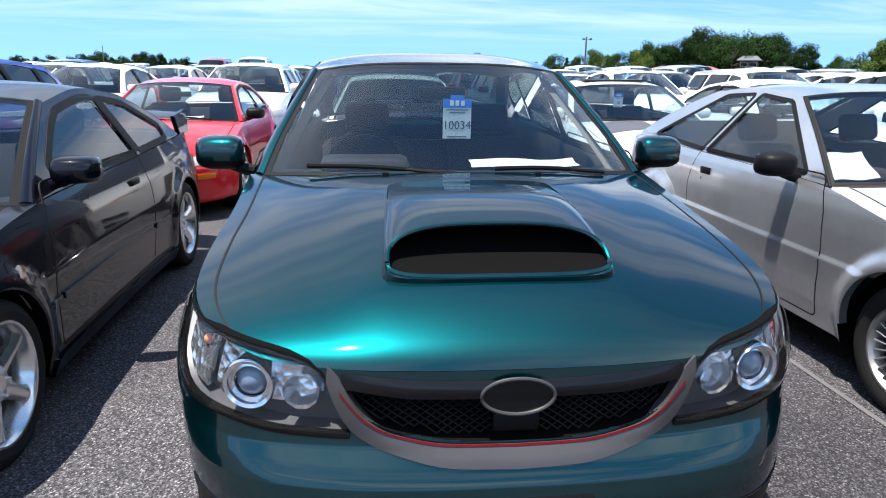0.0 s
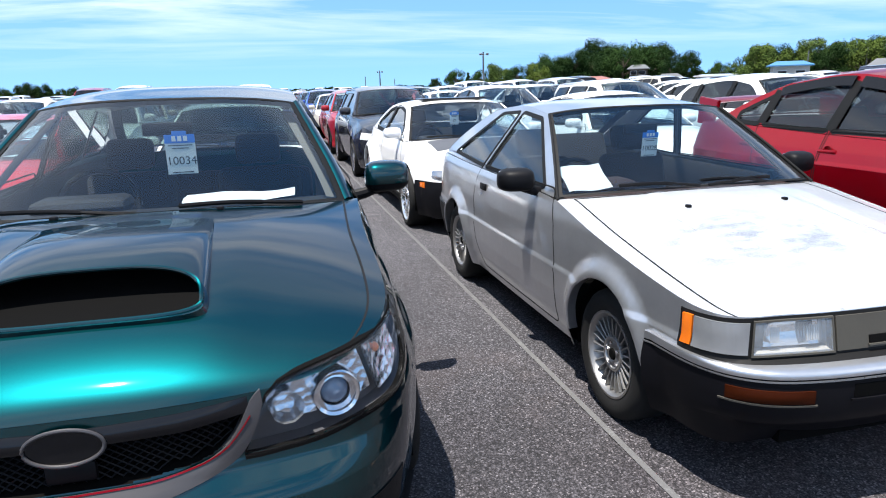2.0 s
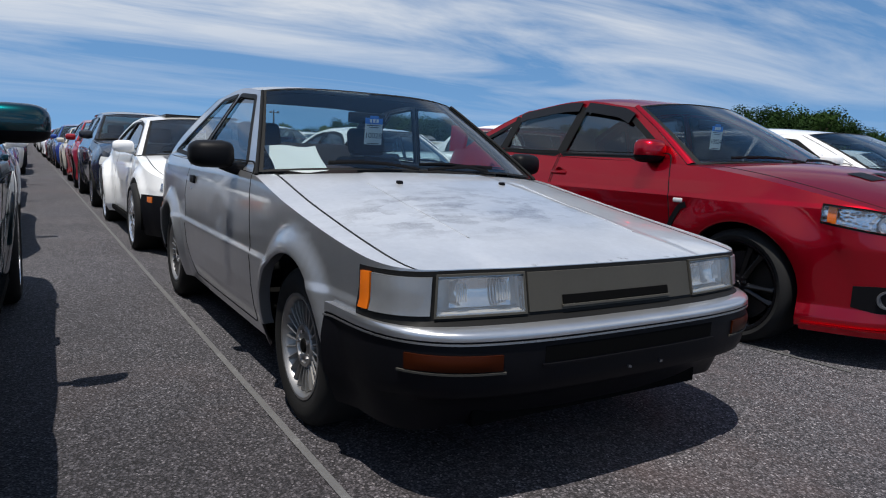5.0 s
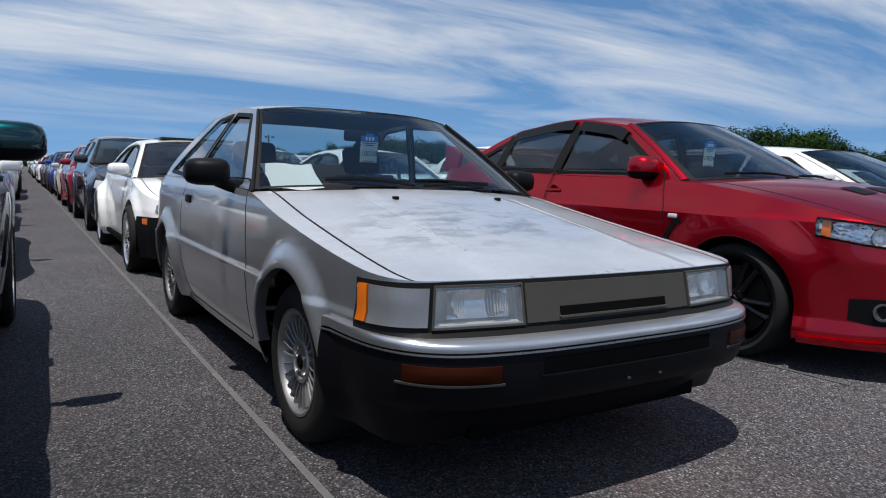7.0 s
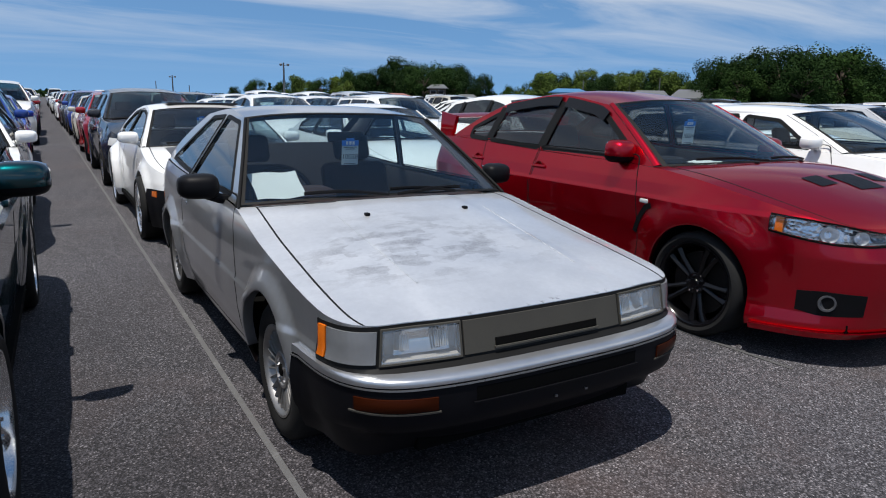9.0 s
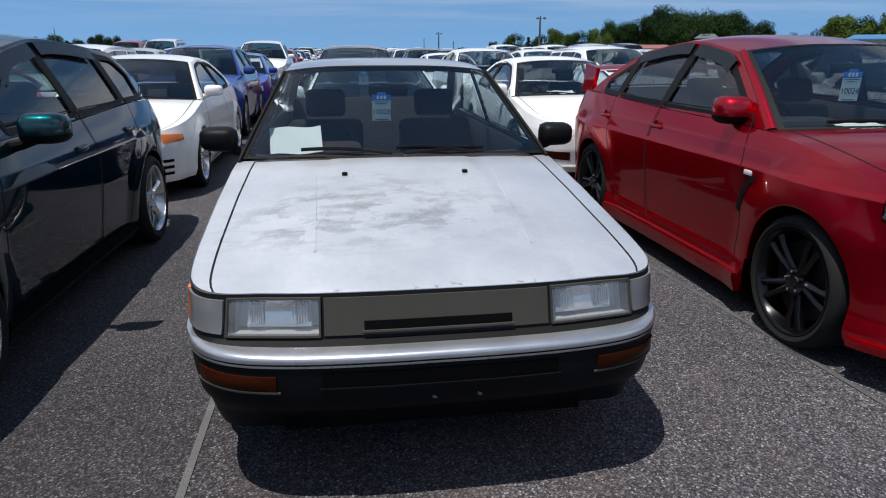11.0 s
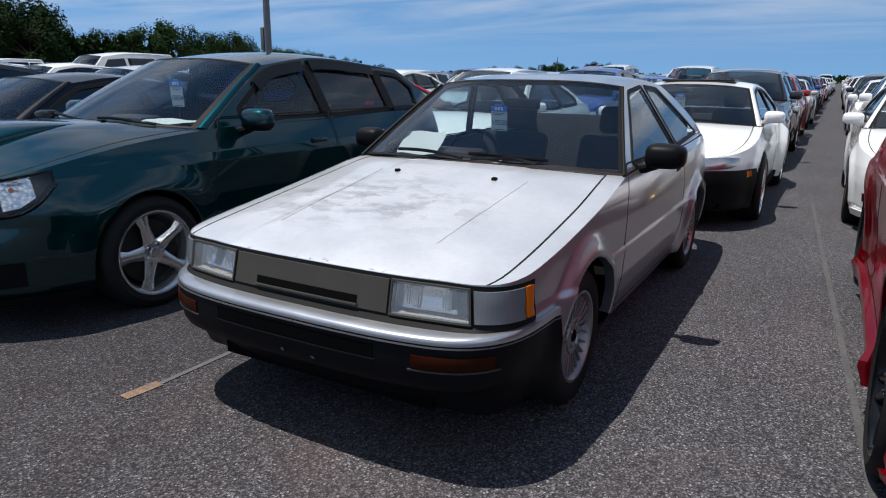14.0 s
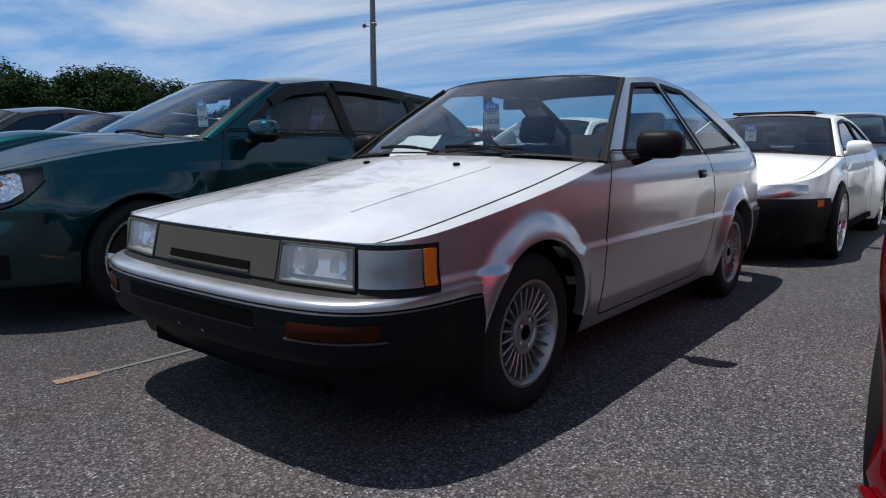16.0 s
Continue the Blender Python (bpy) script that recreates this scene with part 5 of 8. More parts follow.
# ---- the silver coupe ----
def silver_paint(faded):
    """Worn silver: still glossy on the sides, chalky and stained on the bonnet."""
    m, n, l, b = shader("chalky_silver_paint" if faded else "worn_silver_paint")
    c = n.new("ShaderNodeTexCoord").outputs["Object"]
    wide, fine = noise_tex(n, l, 3.2, 6, 0.65, vec=c), noise_tex(n, l, 45, 4, 0.6, vec=c)
    col = mixc(n, l, wide.outputs[0], (0.56, 0.57, 0.59) if faded else (0.38, 0.39, 0.41), (0.86, 0.87, 0.88) if faded else (0.64, 0.65, 0.67))
    col = mixc(n, l, mixc(n, l, 1.0, fine.outputs[0], (0.3, 0.3, 0.3), "MULTIPLY"), col, (0.36, 0.36, 0.37))
    # bare patches where the lacquer has gone, smeared crosswise, on the bonnet
    def patch(x, y, size):
        mp = n.new("ShaderNodeMapping")
        mp.inputs["Location"].default_value = (-x / size, -y / size, 0)
        mp.inputs["Scale"].default_value = (1 / size, 1 / size, 0.01)
        l.new(c, mp.inputs[0])
        sph = n.new("ShaderNodeTexGradient")
        sph.gradient_type = "SPHERICAL"
        l.new(mp.outputs[0], sph.inputs[0])
        return sph.outputs[0]

    def calc(op, a, b):
        k = n.new("ShaderNodeMath")
        k.operation = op
        k.use_clamp = True
        for i, q in enumerate((a, b)):
            if isinstance(q, float):
                k.inputs[i].default_value = q
            else:
                l.new(q, k.inputs[i])
        return k.outputs[0]
    area = calc("ADD", patch(-0.20, -0.12, 0.46), calc("MULTIPLY", calc("ADD", patch(-0.56, -0.22, 0.30), patch(0.20, -0.20, 0.34)), 0.55))
    st = n.new("ShaderNodeMapping")
    st.inputs["Scale"].default_value = (7, 13, 1)
    l.new(c, st.inputs[0])
    smear, cells = noise_tex(n, l, 1.0, 5, 0.62, vec=st.outputs[0]), n.new("ShaderNodeTexVoronoi")
    cells.distance = "CHEBYCHEV"
    cells.inputs["Scale"].default_value = 1.3
    l.new(st.outputs[0], cells.inputs["Vector"])
    blocks = ramp(n, l, cells.outputs["Color"], [(0.35, (0, 0, 0)), (0.7, (0.14, 0.14, 0.14))])
    edge_in = calc("ADD", calc("MULTIPLY", smear.outputs[0], 0.85), blocks.outputs[0])
    worn = ramp(n, l, edge_in, [(0.46, (0, 0, 0)), (0.62, (1, 1, 1))])
    specks = ramp(n, l, noise_tex(n, l, 160, 3, 0.7, vec=c).outputs[0], [(0.35, (0.45, 0.45, 0.45)), (0.6, (1, 1, 1))])
    amount = calc("MULTIPLY", calc("MULTIPLY", calc("MULTIPLY", area, 1.35), worn.outputs[0]), specks.outputs[0])
    col = mixc(n, l, amount, col, (0.35, 0.345, 0.35))
    # rust along the leading edge
    if faded:
        sep = n.new("ShaderNodeSeparateXYZ")
        l.new(c, sep.inputs[0])
        edge = n.new("ShaderNodeMapRange")
        edge.inputs[1].default_value, edge.inputs[2].default_value = -0.715, -0.745
        l.new(sep.outputs[1], edge.inputs[0])
        spots = noise_tex(n, l, 12, 7, 0.75, vec=c)
        sr = ramp(n, l, spots.outputs[0], [(0.57, (0, 0, 0)), (0.66, (1, 1, 1))])
        both = n.new("ShaderNodeMath")
        both.operation = "MULTIPLY"
        l.new(edge.outputs[0], both.inputs[0])
        l.new(sr.outputs[0], both.inputs[1])
        col = mixc(n, l, both.outputs[0], col, (0.07, 0.04, 0.025))
    l.new(col, b.inputs["Base Color"])
    b.inputs["Metallic"].default_value = 0.75 if faded else 0.82
    r = n.new("ShaderNodeMapRange")
    r.inputs[3].default_value, r.inputs[4].default_value = (0.40, 0.52) if faded else (0.26, 0.38)
    l.new(wide.outputs[0], r.inputs[0])
    l.new(r.outputs[0], b.inputs["Roughness"])
    b.inputs["Coat Weight"].default_value = 0.9
    b.inputs["Coat Roughness"].default_value = 0.05
    b.inputs["Specular IOR Level"].default_value = 0.1
    return m


P_SILVER, P_CHALK = silver_paint(False), silver_paint(True)
AEX, STX, EVX = 0.02, -2.58, 2.735


def deck_z(place, x, y):
    """The height of a bonnet at (x, y)."""
    u, v = x / 0.8, 0.5
    for _ in range(12):
        p = place(u, v)
        px, pv = place(u + 0.01, v), place(u, v + 0.01)
        jx, jy = (px.x - p.x) / 0.01, (pv.y - p.y) / 0.01
        u = max(-1, min(1, u + (x - p.x) / (jx or 1)))
        v = max(0, min(1, v + (y - p.y) / (jy or 1)))
    return place(u, v).z


def nozzle(root, sh, x, y):
    bm = bmesh.new()
    add_box(bm, (-0.012, -0.014, -0.004), (0.012, 0.012, 0.012), 0.005, Matrix.Translation((x, y, deck_z(sh.hood, x, y))))
    part("washer_nozzle", bm, BLACK, root)


def paper_sheet(root, x, y, z, w, d, rx, rz, label="sheet of paper lying behind the windshield"):
    bm = bmesh.new()
    g = []
    for i in range(7):
        g.append([bm.verts.new((w * (i / 6 - 0.5), d * (j / 5 - 0.5), 0.006 * math.sin(i * 1.3 + j) + 0.02 * (i / 6 - 0.4) ** 2)) for j in range(6)])
    for a, b in zip(g, g[1:]):
        for j in range(5):
            bm.faces.new((a[j], b[j], b[j + 1], a[j + 1]))
    bmesh.ops.transform(bm, matrix=pose(x, y, z, rx, 0, rz), verts=bm.verts)
    part("paper_sheet", bm, PAPER, root, label)


def bar_on(name, sh, root, a0, a1, z0, z1, mat, h=0.006, depth=0.03, n=24, rows=2, dome=0.0, label=""):
    """A band across the front, from arc length a0 to a1."""
    return feat(sh, name, [(a0, z0, z1), (a1, z0, z1)], mat, root, h, depth, rows, dome, n, label)


# ---- the silver coupe ----
MOULD = plain("side_moulding", (0.16, 0.163, 0.17), 0.28, metal=0.6)
ae, ash = car(silver_spec(), AEX, 0.0)
interior(ash, ae, 0.86, 0.75, 1.45, 0.30, dash=BROWNDASH, bench=0.70)
mirror(ash, ae, BLACK, 0.79, 0.86, 0.955, (0.19, 0.13, 0.125))
A_ = ash.ax
end_f = ash.ay(-0.352)
bumper = feat(ash, "bumper", [(-end_f, 0.29, 0.498), (-A_(0.7), 0.335, 0.496), (A_(0.7), 0.335, 0.496), (end_f, 0.29, 0.498)], FADEDBLACK, ae, 0.014, 0.05, 8, 0.0, 60, "black plastic front bumper")
feat(ash, "bumper_strip", [(-end_f, 0.502, 0.530), (-A_(0.75), 0.499, 0.527), (A_(0.75), 0.499, 0.527), (end_f, 0.502, 0.530)], P_SILVER, bumper, 0.018, 0.06, 5, 0.002, 60, "silver painted bumper top")
bar_on("bumper_bead", ash, bumper, -end_f, end_f, 0.488, 0.493, MOULD, 0.019, 0.02, 60, 1)
bar_on("bumper_slot", ash, bumper, -A_(0.36), A_(0.36), 0.425, 0.472, UNDER, 0.0155, 0.01, 24, 2)
bar_on("slot_lip", ash, bumper, -A_(0.37), A_(0.37), 0.415, 0.422, FADEDBLACK, 0.022, 0.02, 24, 1)
feat(ash, "valance", [(-end_f, 0.20, 0.30), (-A_(0.7), 0.20, 0.336), (A_(0.7), 0.20, 0.336), (end_f, 0.20, 0.30)], FADEDBLACK, ae, 0.008, 0.03, 4, 0, 50, "black lower valance")
for s in (1, -1):
    ind = feat(ash, "bumper_indicator", [(A_(0.495), 0.414, 0.459), (A_(0.728), 0.416, 0.461)], AMBERDARK, bumper, 0.019, 0.02, 3, 0.004, 12, "dark amber indicator in the bumper", sgn=s)
    feat(ash, "indicator_lip", [(A_(0.485), 0.404, 0.410), (A_(0.74), 0.406, 0.412)], GREYPLASTIC, ind, 0.021, 0.02, 1, 0, 12, sgn=s)
# nose: black surround, lamps, grille
nose_end = ash.ay(-0.520)
for z0, z1 in (((0.528, 0.528), (0.551, 0.551)), ((0.662, 0.663), (0.672, 0.675))):
    feat(ash, "nose_surround", [(-nose_end, z0[0], z1[0]), (-A_(0.66), z0[1], z1[1]), (A_(0.66), z0[1], z1[1]), (nose_end, z0[0], z1[0])], TRIM, ae, 0.003, 0.03, 2, 0, 60, "black lamp and grille surround")
for s in (1, -1):
    feat(ash, "nose_surround", [(A_(0.355), 0.548, 0.664), (A_(0.374), 0.548, 0.664)], TRIM, ae, 0.003, 0.03, 2, 0, 3, sgn=s)
    feat(ash, "nose_surround", [(A_(0.677), 0.548, 0.664), (A_(0.70), 0.548, 0.664), (nose_end, 0.548, 0.664)], TRIM, ae, 0.003, 0.03, 2, 0, 14, sgn=s)
for x0 in (-0.035, 0.105):
    feat(ash, "plate_clip", [(A_(abs(x0)) * (1 if x0 > 0 else -1), 0.370, 0.378), (A_(abs(x0)) * (1 if x0 > 0 else -1) + 0.013, 0.367, 0.375)], MOULD, bumper, 0.020, 0.01, 1, 0, 1, "broken pale plate clip")
grille = bar_on("grille", ash, ae, -A_(0.360), A_(0.360), 0.550, 0.663, GREYPLASTIC, 0.008, 0.02, 20, 3, label="faded grey-brown plastic grille panel")
bar_on("grille_slot", ash, grille, -A_(0.235), A_(0.235), 0.564, 0.592, UNDER, 0.012, 0.02, 16, 2)
bar_on("slot_lip", ash, grille, -A_(0.24), A_(0.24), 0.559, 0.565, GREYPLASTIC, 0.017, 0.02, 16, 1)
LENSCLOUD = plain("clouded_lens", (0.28, 0.28, 0.275), 0.22, grain=25, vary=0.35, coat=0.8)
def ribbed(m, scale):
    """Fine upright ribs pressed into a lens."""
    n, l = m.node_tree.nodes, m.node_tree.links
    w = n.new("ShaderNodeTexWave")
    w.inputs["Scale"].default_value, w.inputs["Distortion"].default_value = scale, 0.4
    l.new(n.new("ShaderNodeTexCoord").outputs["Object"], w.inputs["Vector"])
    bump(n, l, w.outputs["Fac"], 0.12, 0.002, n["Principled BSDF"])
    return m


SIDELENS = ribbed(plain("grey_side_lens", (0.17, 0.175, 0.18), 0.3, metal=0.2, grain=25, vary=0.45, coat=0.7), 22)
FLUTED = plain("fluted_glass", (0.30, 0.30, 0.295), 0.2, metal=0.1, grain=30, vary=0.5, coat=0.8)
for s in (1, -1):
    box = [(A_(0.372), 0.549, 0.664), (A_(0.678), 0.549, 0.665)]
    lamp = bowl(ash, box, FLUTED, ae, 0.05, s, 8, "headlight")
    lamp["label"] = "rectangular headlight with clouded fluted glass"
    lens = feat(ash, "lamp_glass", box, CLOUDED, lamp, 0.008, 0.008, 4, 0.004, 12, sgn=s)
    lens.visible_shadow = False
    feat(ash, "reflector", [(A_(0.405), 0.566, 0.645), (A_(0.635), 0.566, 0.645)], CHROME, lamp, -0.030, 0.006, 4, -0.012, 10, sgn=s)
    for k in range(11):
        xk = 0.415 + 0.09 * k / 10 + (0.10 if k > 5 else 0)
        feat(ash, "flute", [(A_(xk), 0.585, 0.636), (A_(xk + 0.005), 0.585, 0.636)], LENSCLOUD, lamp, -0.010, 0.004, 1, 0.002, 1, sgn=s)
    for z0, z1 in ((0.547, 0.553), (0.660, 0.666)):
        feat(ash, "lamp_rim", [(A_(0.370), z0, z1), (A_(0.680), z0, z1)], GREYPLASTIC, lamp, 0.011, 0.01, 1, 0, 10, sgn=s)
    for x0 in (0.370, 0.674):
        feat(ash, "lamp_rim", [(A_(x0), 0.550, 0.664), (A_(x0 + 0.006), 0.550, 0.664)], GREYPLASTIC, lamp, 0.011, 0.01, 1, 0, 1, sgn=s)
    side = feat(ash, "side_lamp", [(A_(0.690), 0.554, 0.659), (ash.ay(-0.588), 0.552, 0.659)], SIDELENS, ae, 0.010, 0.02, 4, 0.004, 12, "grey side lamp lens", sgn=s)
    feat(ash, "side_marker", [(ash.ay(-0.582), 0.554, 0.660), (ash.ay(-0.56), 0.553, 0.660), (ash.ay(-0.538), 0.553, 0.658)], AMBER, ae, 0.011, 0.02, 4, 0.004, 8, "orange side marker lens", sgn=s)

    def on_side(y, z, o, s=s):
        return ash.B(s * ash.ay(y), z, o)
    bm = bmesh.new()
    hp = ash.B(ash.ay(1.71), 0.80)
    add_box(bm, (-0.012, -0.055, -0.022), (0.005, 0.055, 0.022), 0.006, Matrix.Translation((s * hp.x, hp.y, hp.z)))
    hd = part("door_handle", bm, BLACK, ae, "black door handle")
    bm = bmesh.new()
    add_box(bm, (-0.006, -0.04, -0.008), (0.012, 0.04, 0.012), 0.005, Matrix.Translation((s * hp.x, hp.y, hp.z)))
    part("handle_flap", bm, GLOSSBLACK, hd)
    bm = bmesh.new()
    kp = ash.B(ash.ay(1.76), 0.745)
    add_lathe(bm, [(0.0, 0.002), (0.009, 0.002), (0.011, -0.004)], 12, Matrix.Translation((s * kp.x, kp.y, kp.z)) @ Matrix.Rotation(0 if s > 0 else math.pi, 4, "Z"))
    part("key_lock", bm, CHROME, ae)
    # black drip moulding down the front pillar
    bm = bmesh.new()
    add_tube(bm, [Vector((s * (ash.belt_x(y, z) + 0.004), y - 0.012, z)) for y, z in [(0.60 + 0.6 * t, 0.875 + 0.412 * t + 0.012 * math.sin(math.pi * t)) for t in np.linspace(0.01, 0.965, 12)]], 0.008, 8)
    part("pillar_moulding", bm, TRIM, ae)
for x0, x1 in ((-0.39, -0.38), (0.405, 0.375)):
    pts = [(x0 + (x1 - x0) * k / 20, 0.27 - 0.75 * k / 20) for k in range(21)]
    ribbon("bonnet_crease", pts, lambda x, y, o: Vector((x, y, deck_z(ash.hood, x, y) + o)), P_CHALK, ae, 0.007, 0.002)
for x in (-0.265, 0.265):
    nozzle(ae, ash, x, 0.225)
wipers(ash, ae, [(-0.05, 0.0, -0.62, 0.05), (0.48, 0.0, -0.02, 0.05)])
wipers(ash, ae, [(0.02, -0.02, 0.55, 0.04)])
lot_tag(ae, 0.012 - AEX - 0.045, 0.925, 1.135, "10028", 6, 0.098)
paper_sheet(ae, -0.50, 0.835, 0.945, 0.26, 0.19, 38, 4)
paper_sheet(ae, 0.05, 0.70, 0.885, 0.05, 0.01, 10, 50, "small white slip behind the windshield")
# tail: bumper and lamps
feat(ash, "rear_bumper", [(ash.ay(2.76), 0.26, 0.52), (ash.len, 0.26, 0.52)], BLACK, ae, 0.014, 0.04, 4, 0, 30, "black rear bumper")
feat(ash, "rear_bumper", [(ash.ay(2.76), 0.26, 0.52), (ash.len, 0.26, 0.52)], BLACK, ae, 0.014, 0.04, 4, 0, 30, "black rear bumper", sgn=-1)
for s in (1, -1):
    feat(ash, "tail_lamp", [(ash.ay(3.18), 0.62, 0.76), (ash.len - 0.3, 0.62, 0.76)], REDLENS, ae, 0.006, 0.02, 3, 0, 10, sgn=s)

# ---- the teal hatchback ----
def eased(cols, n=18):
    """The columns of a lamp or grille as smooth curves."""
    a0, a1 = cols[0][0], cols[-1][0]
    at = [a0 + (a1 - a0) * k / n for k in range(n + 1)]
    return [(a, tab([(c[0], c[1]) for c in cols], a), tab([(c[0], c[2]) for c in cols], a)) for a in at]


TEAL_CAR = teal_spec()
HOUSING = plain("lamp_housing", (0.055, 0.055, 0.06), 0.4, metal=0.2, grain=30, vary=0.4)
FACET = plain("faceted_chrome", (0.62, 0.63, 0.65), 0.16, metal=0.9, grain=60, vary=0.35)
fn, fl_ = FACET.node_tree.nodes, FACET.node_tree.links
fv = fn.new("ShaderNodeTexVoronoi")
fv.inputs["Scale"].default_value = 38
fl_.new(fn.new("ShaderNodeTexCoord").outputs["Object"], fv.inputs["Vector"])
bump(fn, fl_, fv.outputs["Distance"], 0.5, 0.01, fn["Principled BSDF"])
GREYCHROME = plain("smoked_chrome", (0.42, 0.42, 0.43), 0.22, metal=0.9, grain=7, vary=0.3)
HL = lambda sh: [(sh.ax(0.385), 0.604, 0.614), (sh.ax(0.425), 0.603, 0.695), (sh.ax(0.46), 0.604, 0.755), (sh.ax(0.55), 0.606, 0.782), (sh.ax(0.68), 0.622, 0.800), (sh.ay(-0.70), 0.632, 0.812), (sh.ay(-0.60), 0.672, 0.825), (sh.ay(-0.48), 0.775, 0.842)]
GR = lambda sh: [(0.0, 0.580, 0.730), (sh.ax(0.15), 0.584, 0.732), (sh.ax(0.28), 0.606, 0.738), (sh.ax(0.35), 0.640, 0.742), (sh.ax(0.41), 0.705, 0.748)]
TEAL_CAR["holes"] = lambda sh: [HL(sh), GR(sh)]
TEAL_CAR["hood_holes"] = lambda p: abs(p.x) < 0.27 and -0.65 < p.y < -0.10
TEAL_CAR["hood_bump"] = lambda x, y: 0.009 * (1 - smooth((abs(x) - (0.34 + 0.12 * (y + 0.2))) / 0.20)) * smooth((y + 0.93) / 0.25) * smooth((0.30 - y) / 0.1)
st, ssh = car(TEAL_CAR, STX - 0.005, -0.09, -1.2)
interior(ssh, st, 0.965, 0.62, 1.42, 0.36)
for s in (1, -1):
    g = []
    for t in np.linspace(0.06, 0.97, 14):
        y, z = 0.50 + (1.16 - 0.50) * t, 0.985 + (1.385 - 0.985) * t
        x = ssh.belt_x(y, z)
        g.append([Vector((s * (x - 0.05), y + 0.075, z - 0.03)), Vector((s * (x - 0.105), y + 0.055, z - 0.02))])
    grid_part("pillar_trim", g, PALE, st, "pale inner pillar trim")
for s in (1, -1):
    cols = eased(HL(ssh))
    lamp = bowl(ssh, cols, HOUSING, st, 0.05, s, 20, "headlight")
    lamp["label"] = "projector headlight in a dark housing under clear glass"
    lens = feat(ssh, "lamp_glass", cols, LENS, lamp, 0.004, 0.01, 6, 0.012, 20, sgn=s)
    lens.visible_shadow = False
    feat(ssh, "lamp_seal", [(a, zl - 0.007, zl + 0.005) for a, zl, zh in cols], UNDER, lamp, 0.003, 0.02, 1, 0, 20, sgn=s)
    feat(ssh, "lamp_seal", [(a, zh - 0.007, zh + 0.004) for a, zl, zh in cols], UNDER, lamp, 0.003, 0.02, 1, 0, 20, sgn=s)
    feat(ssh, "reflector", [(ssh.ax(0.46), 0.69, 0.745), (ssh.ax(0.55), 0.66, 0.768), (ssh.ax(0.66), 0.66, 0.785), (ssh.ay(-0.75), 0.67, 0.792)], FACET, lamp, -0.036, 0.01, 6, -0.008, 12, "chrome reflector", sgn=s)
    feat(ssh, "outer_reflector", [(ssh.ay(-0.735), 0.655, 0.793), (ssh.ay(-0.66), 0.670, 0.803), (ssh.ay(-0.585), 0.715, 0.815)], FACET, lamp, -0.022, 0.01, 5, -0.012, 8, "chrome reflector at the corner", sgn=s)
    c = ssh.B(ssh.ay(-0.68), 0.755, -0.034)
    bm = bmesh.new()
    bmesh.ops.create_uvsphere(bm, u_segments=12, v_segments=8, radius=0.013, matrix=Matrix.Translation((s * c.x, c.y, c.z)))
    part("corner_bulb", bm, plain("amber_bulb", (0.65, 0.22, 0.12), 0.3), lamp, "small amber bulb")
    for nm, xx, zz, r, tilt in (("projector", 0.645, 0.705, 0.062, 10), ("inner_lamp", 0.505, 0.700, 0.042, 8)):
        c = ssh.B(ssh.ax(xx), zz, -0.006)
        m = Matrix.Translation((s * c.x, c.y, c.z)) @ Matrix.Rotation(radians(-90 + (tilt if s > 0 else -tilt)), 4, "Z")
        bm = bmesh.new()
        if nm == "projector":
            add_lathe(bm, [(r, -0.05), (r, 0.0), (r * 0.93, 0.008), (r * 0.80, 0.004), (r * 0.74, -0.012), (r * 0.62, -0.010), (r * 0.60, -0.03)], 36, m)
            p = part(nm, bm, CHROME, lamp, "chrome ringed projector")
            bm = bmesh.new()
            add_lathe(bm, [(0.0, 0.004), (r * 0.25, 0.002), (r * 0.48, -0.008), (r * 0.58, -0.02)], 28, m)
            part("projector_lens", bm, plain("projector_glass", (0.10, 0.14, 0.20), 0.05, coat=1.0), p)
        else:
            add_lathe(bm, [(r, 0.006), (r * 0.85, -0.02), (r * 0.5, -0.04), (0.0, -0.05)], 10, m)
            part(nm, bm, GREYCHROME, lamp, "faceted chrome bowl", 10)
# grille: dark bowl, mesh, bar, badge, surround
GRS = eased(GR(ssh), 14)
gcols = [(-a, lo, hi) for a, lo, hi in GRS[::-1]] + GRS[1:]
gr = bowl(ssh, gcols, UNDER, st, 0.08, 1, 30, "grille")
gr["label"] = "black mesh grille with a red edge and dark badge"
bm = bmesh.new()
for d in (1, -1):
    for k in range(-26, 27):
        x0 = 0.026 * k
        pts = []
        for j in range(9):
            z = 0.575 + 0.14 * j / 8
            x = x0 + d * (z - 0.645) * 1.5
            if abs(x) < 0.43:
                lo, hi = lin([(c[0], c[1]) for c in gcols], math.copysign(ssh.ax(abs(x)), x)), 0.70
                if lo + 0.004 < z < hi:
                    p = ssh.B(math.copysign(max(ssh.ax(abs(x)), 1e-4), x), z, -0.03 - 0.002 * d)
                    pts.append(p)
        if len(pts) > 1:
            add_tube(bm, pts, 0.0022, 4)
tagged(part("grille_mesh", bm, BLACK, gr), kind="stuff")
feat(ssh, "grille_bar", [(-ssh.ax(0.41), 0.715, 0.750), (-ssh.ax(0.25), 0.692, 0.736), (0, 0.688, 0.728), (ssh.ax(0.25), 0.692, 0.736), (ssh.ax(0.41), 0.715, 0.750)], GLOSSBLACK, gr, 0.004, 0.03, 4, 0.006, 30, "gloss black bar")
half = eased([(0.0, 0.535, 0.580), (ssh.ax(0.15), 0.541, 0.584), (ssh.ax(0.28), 0.567, 0.606), (ssh.ax(0.345), 0.592, 0.641), (ssh.ax(0.385), 0.620, 0.690), (ssh.ax(0.415), 0.664, 0.740), (ssh.ax(0.445), 0.728, 0.762)], 24)
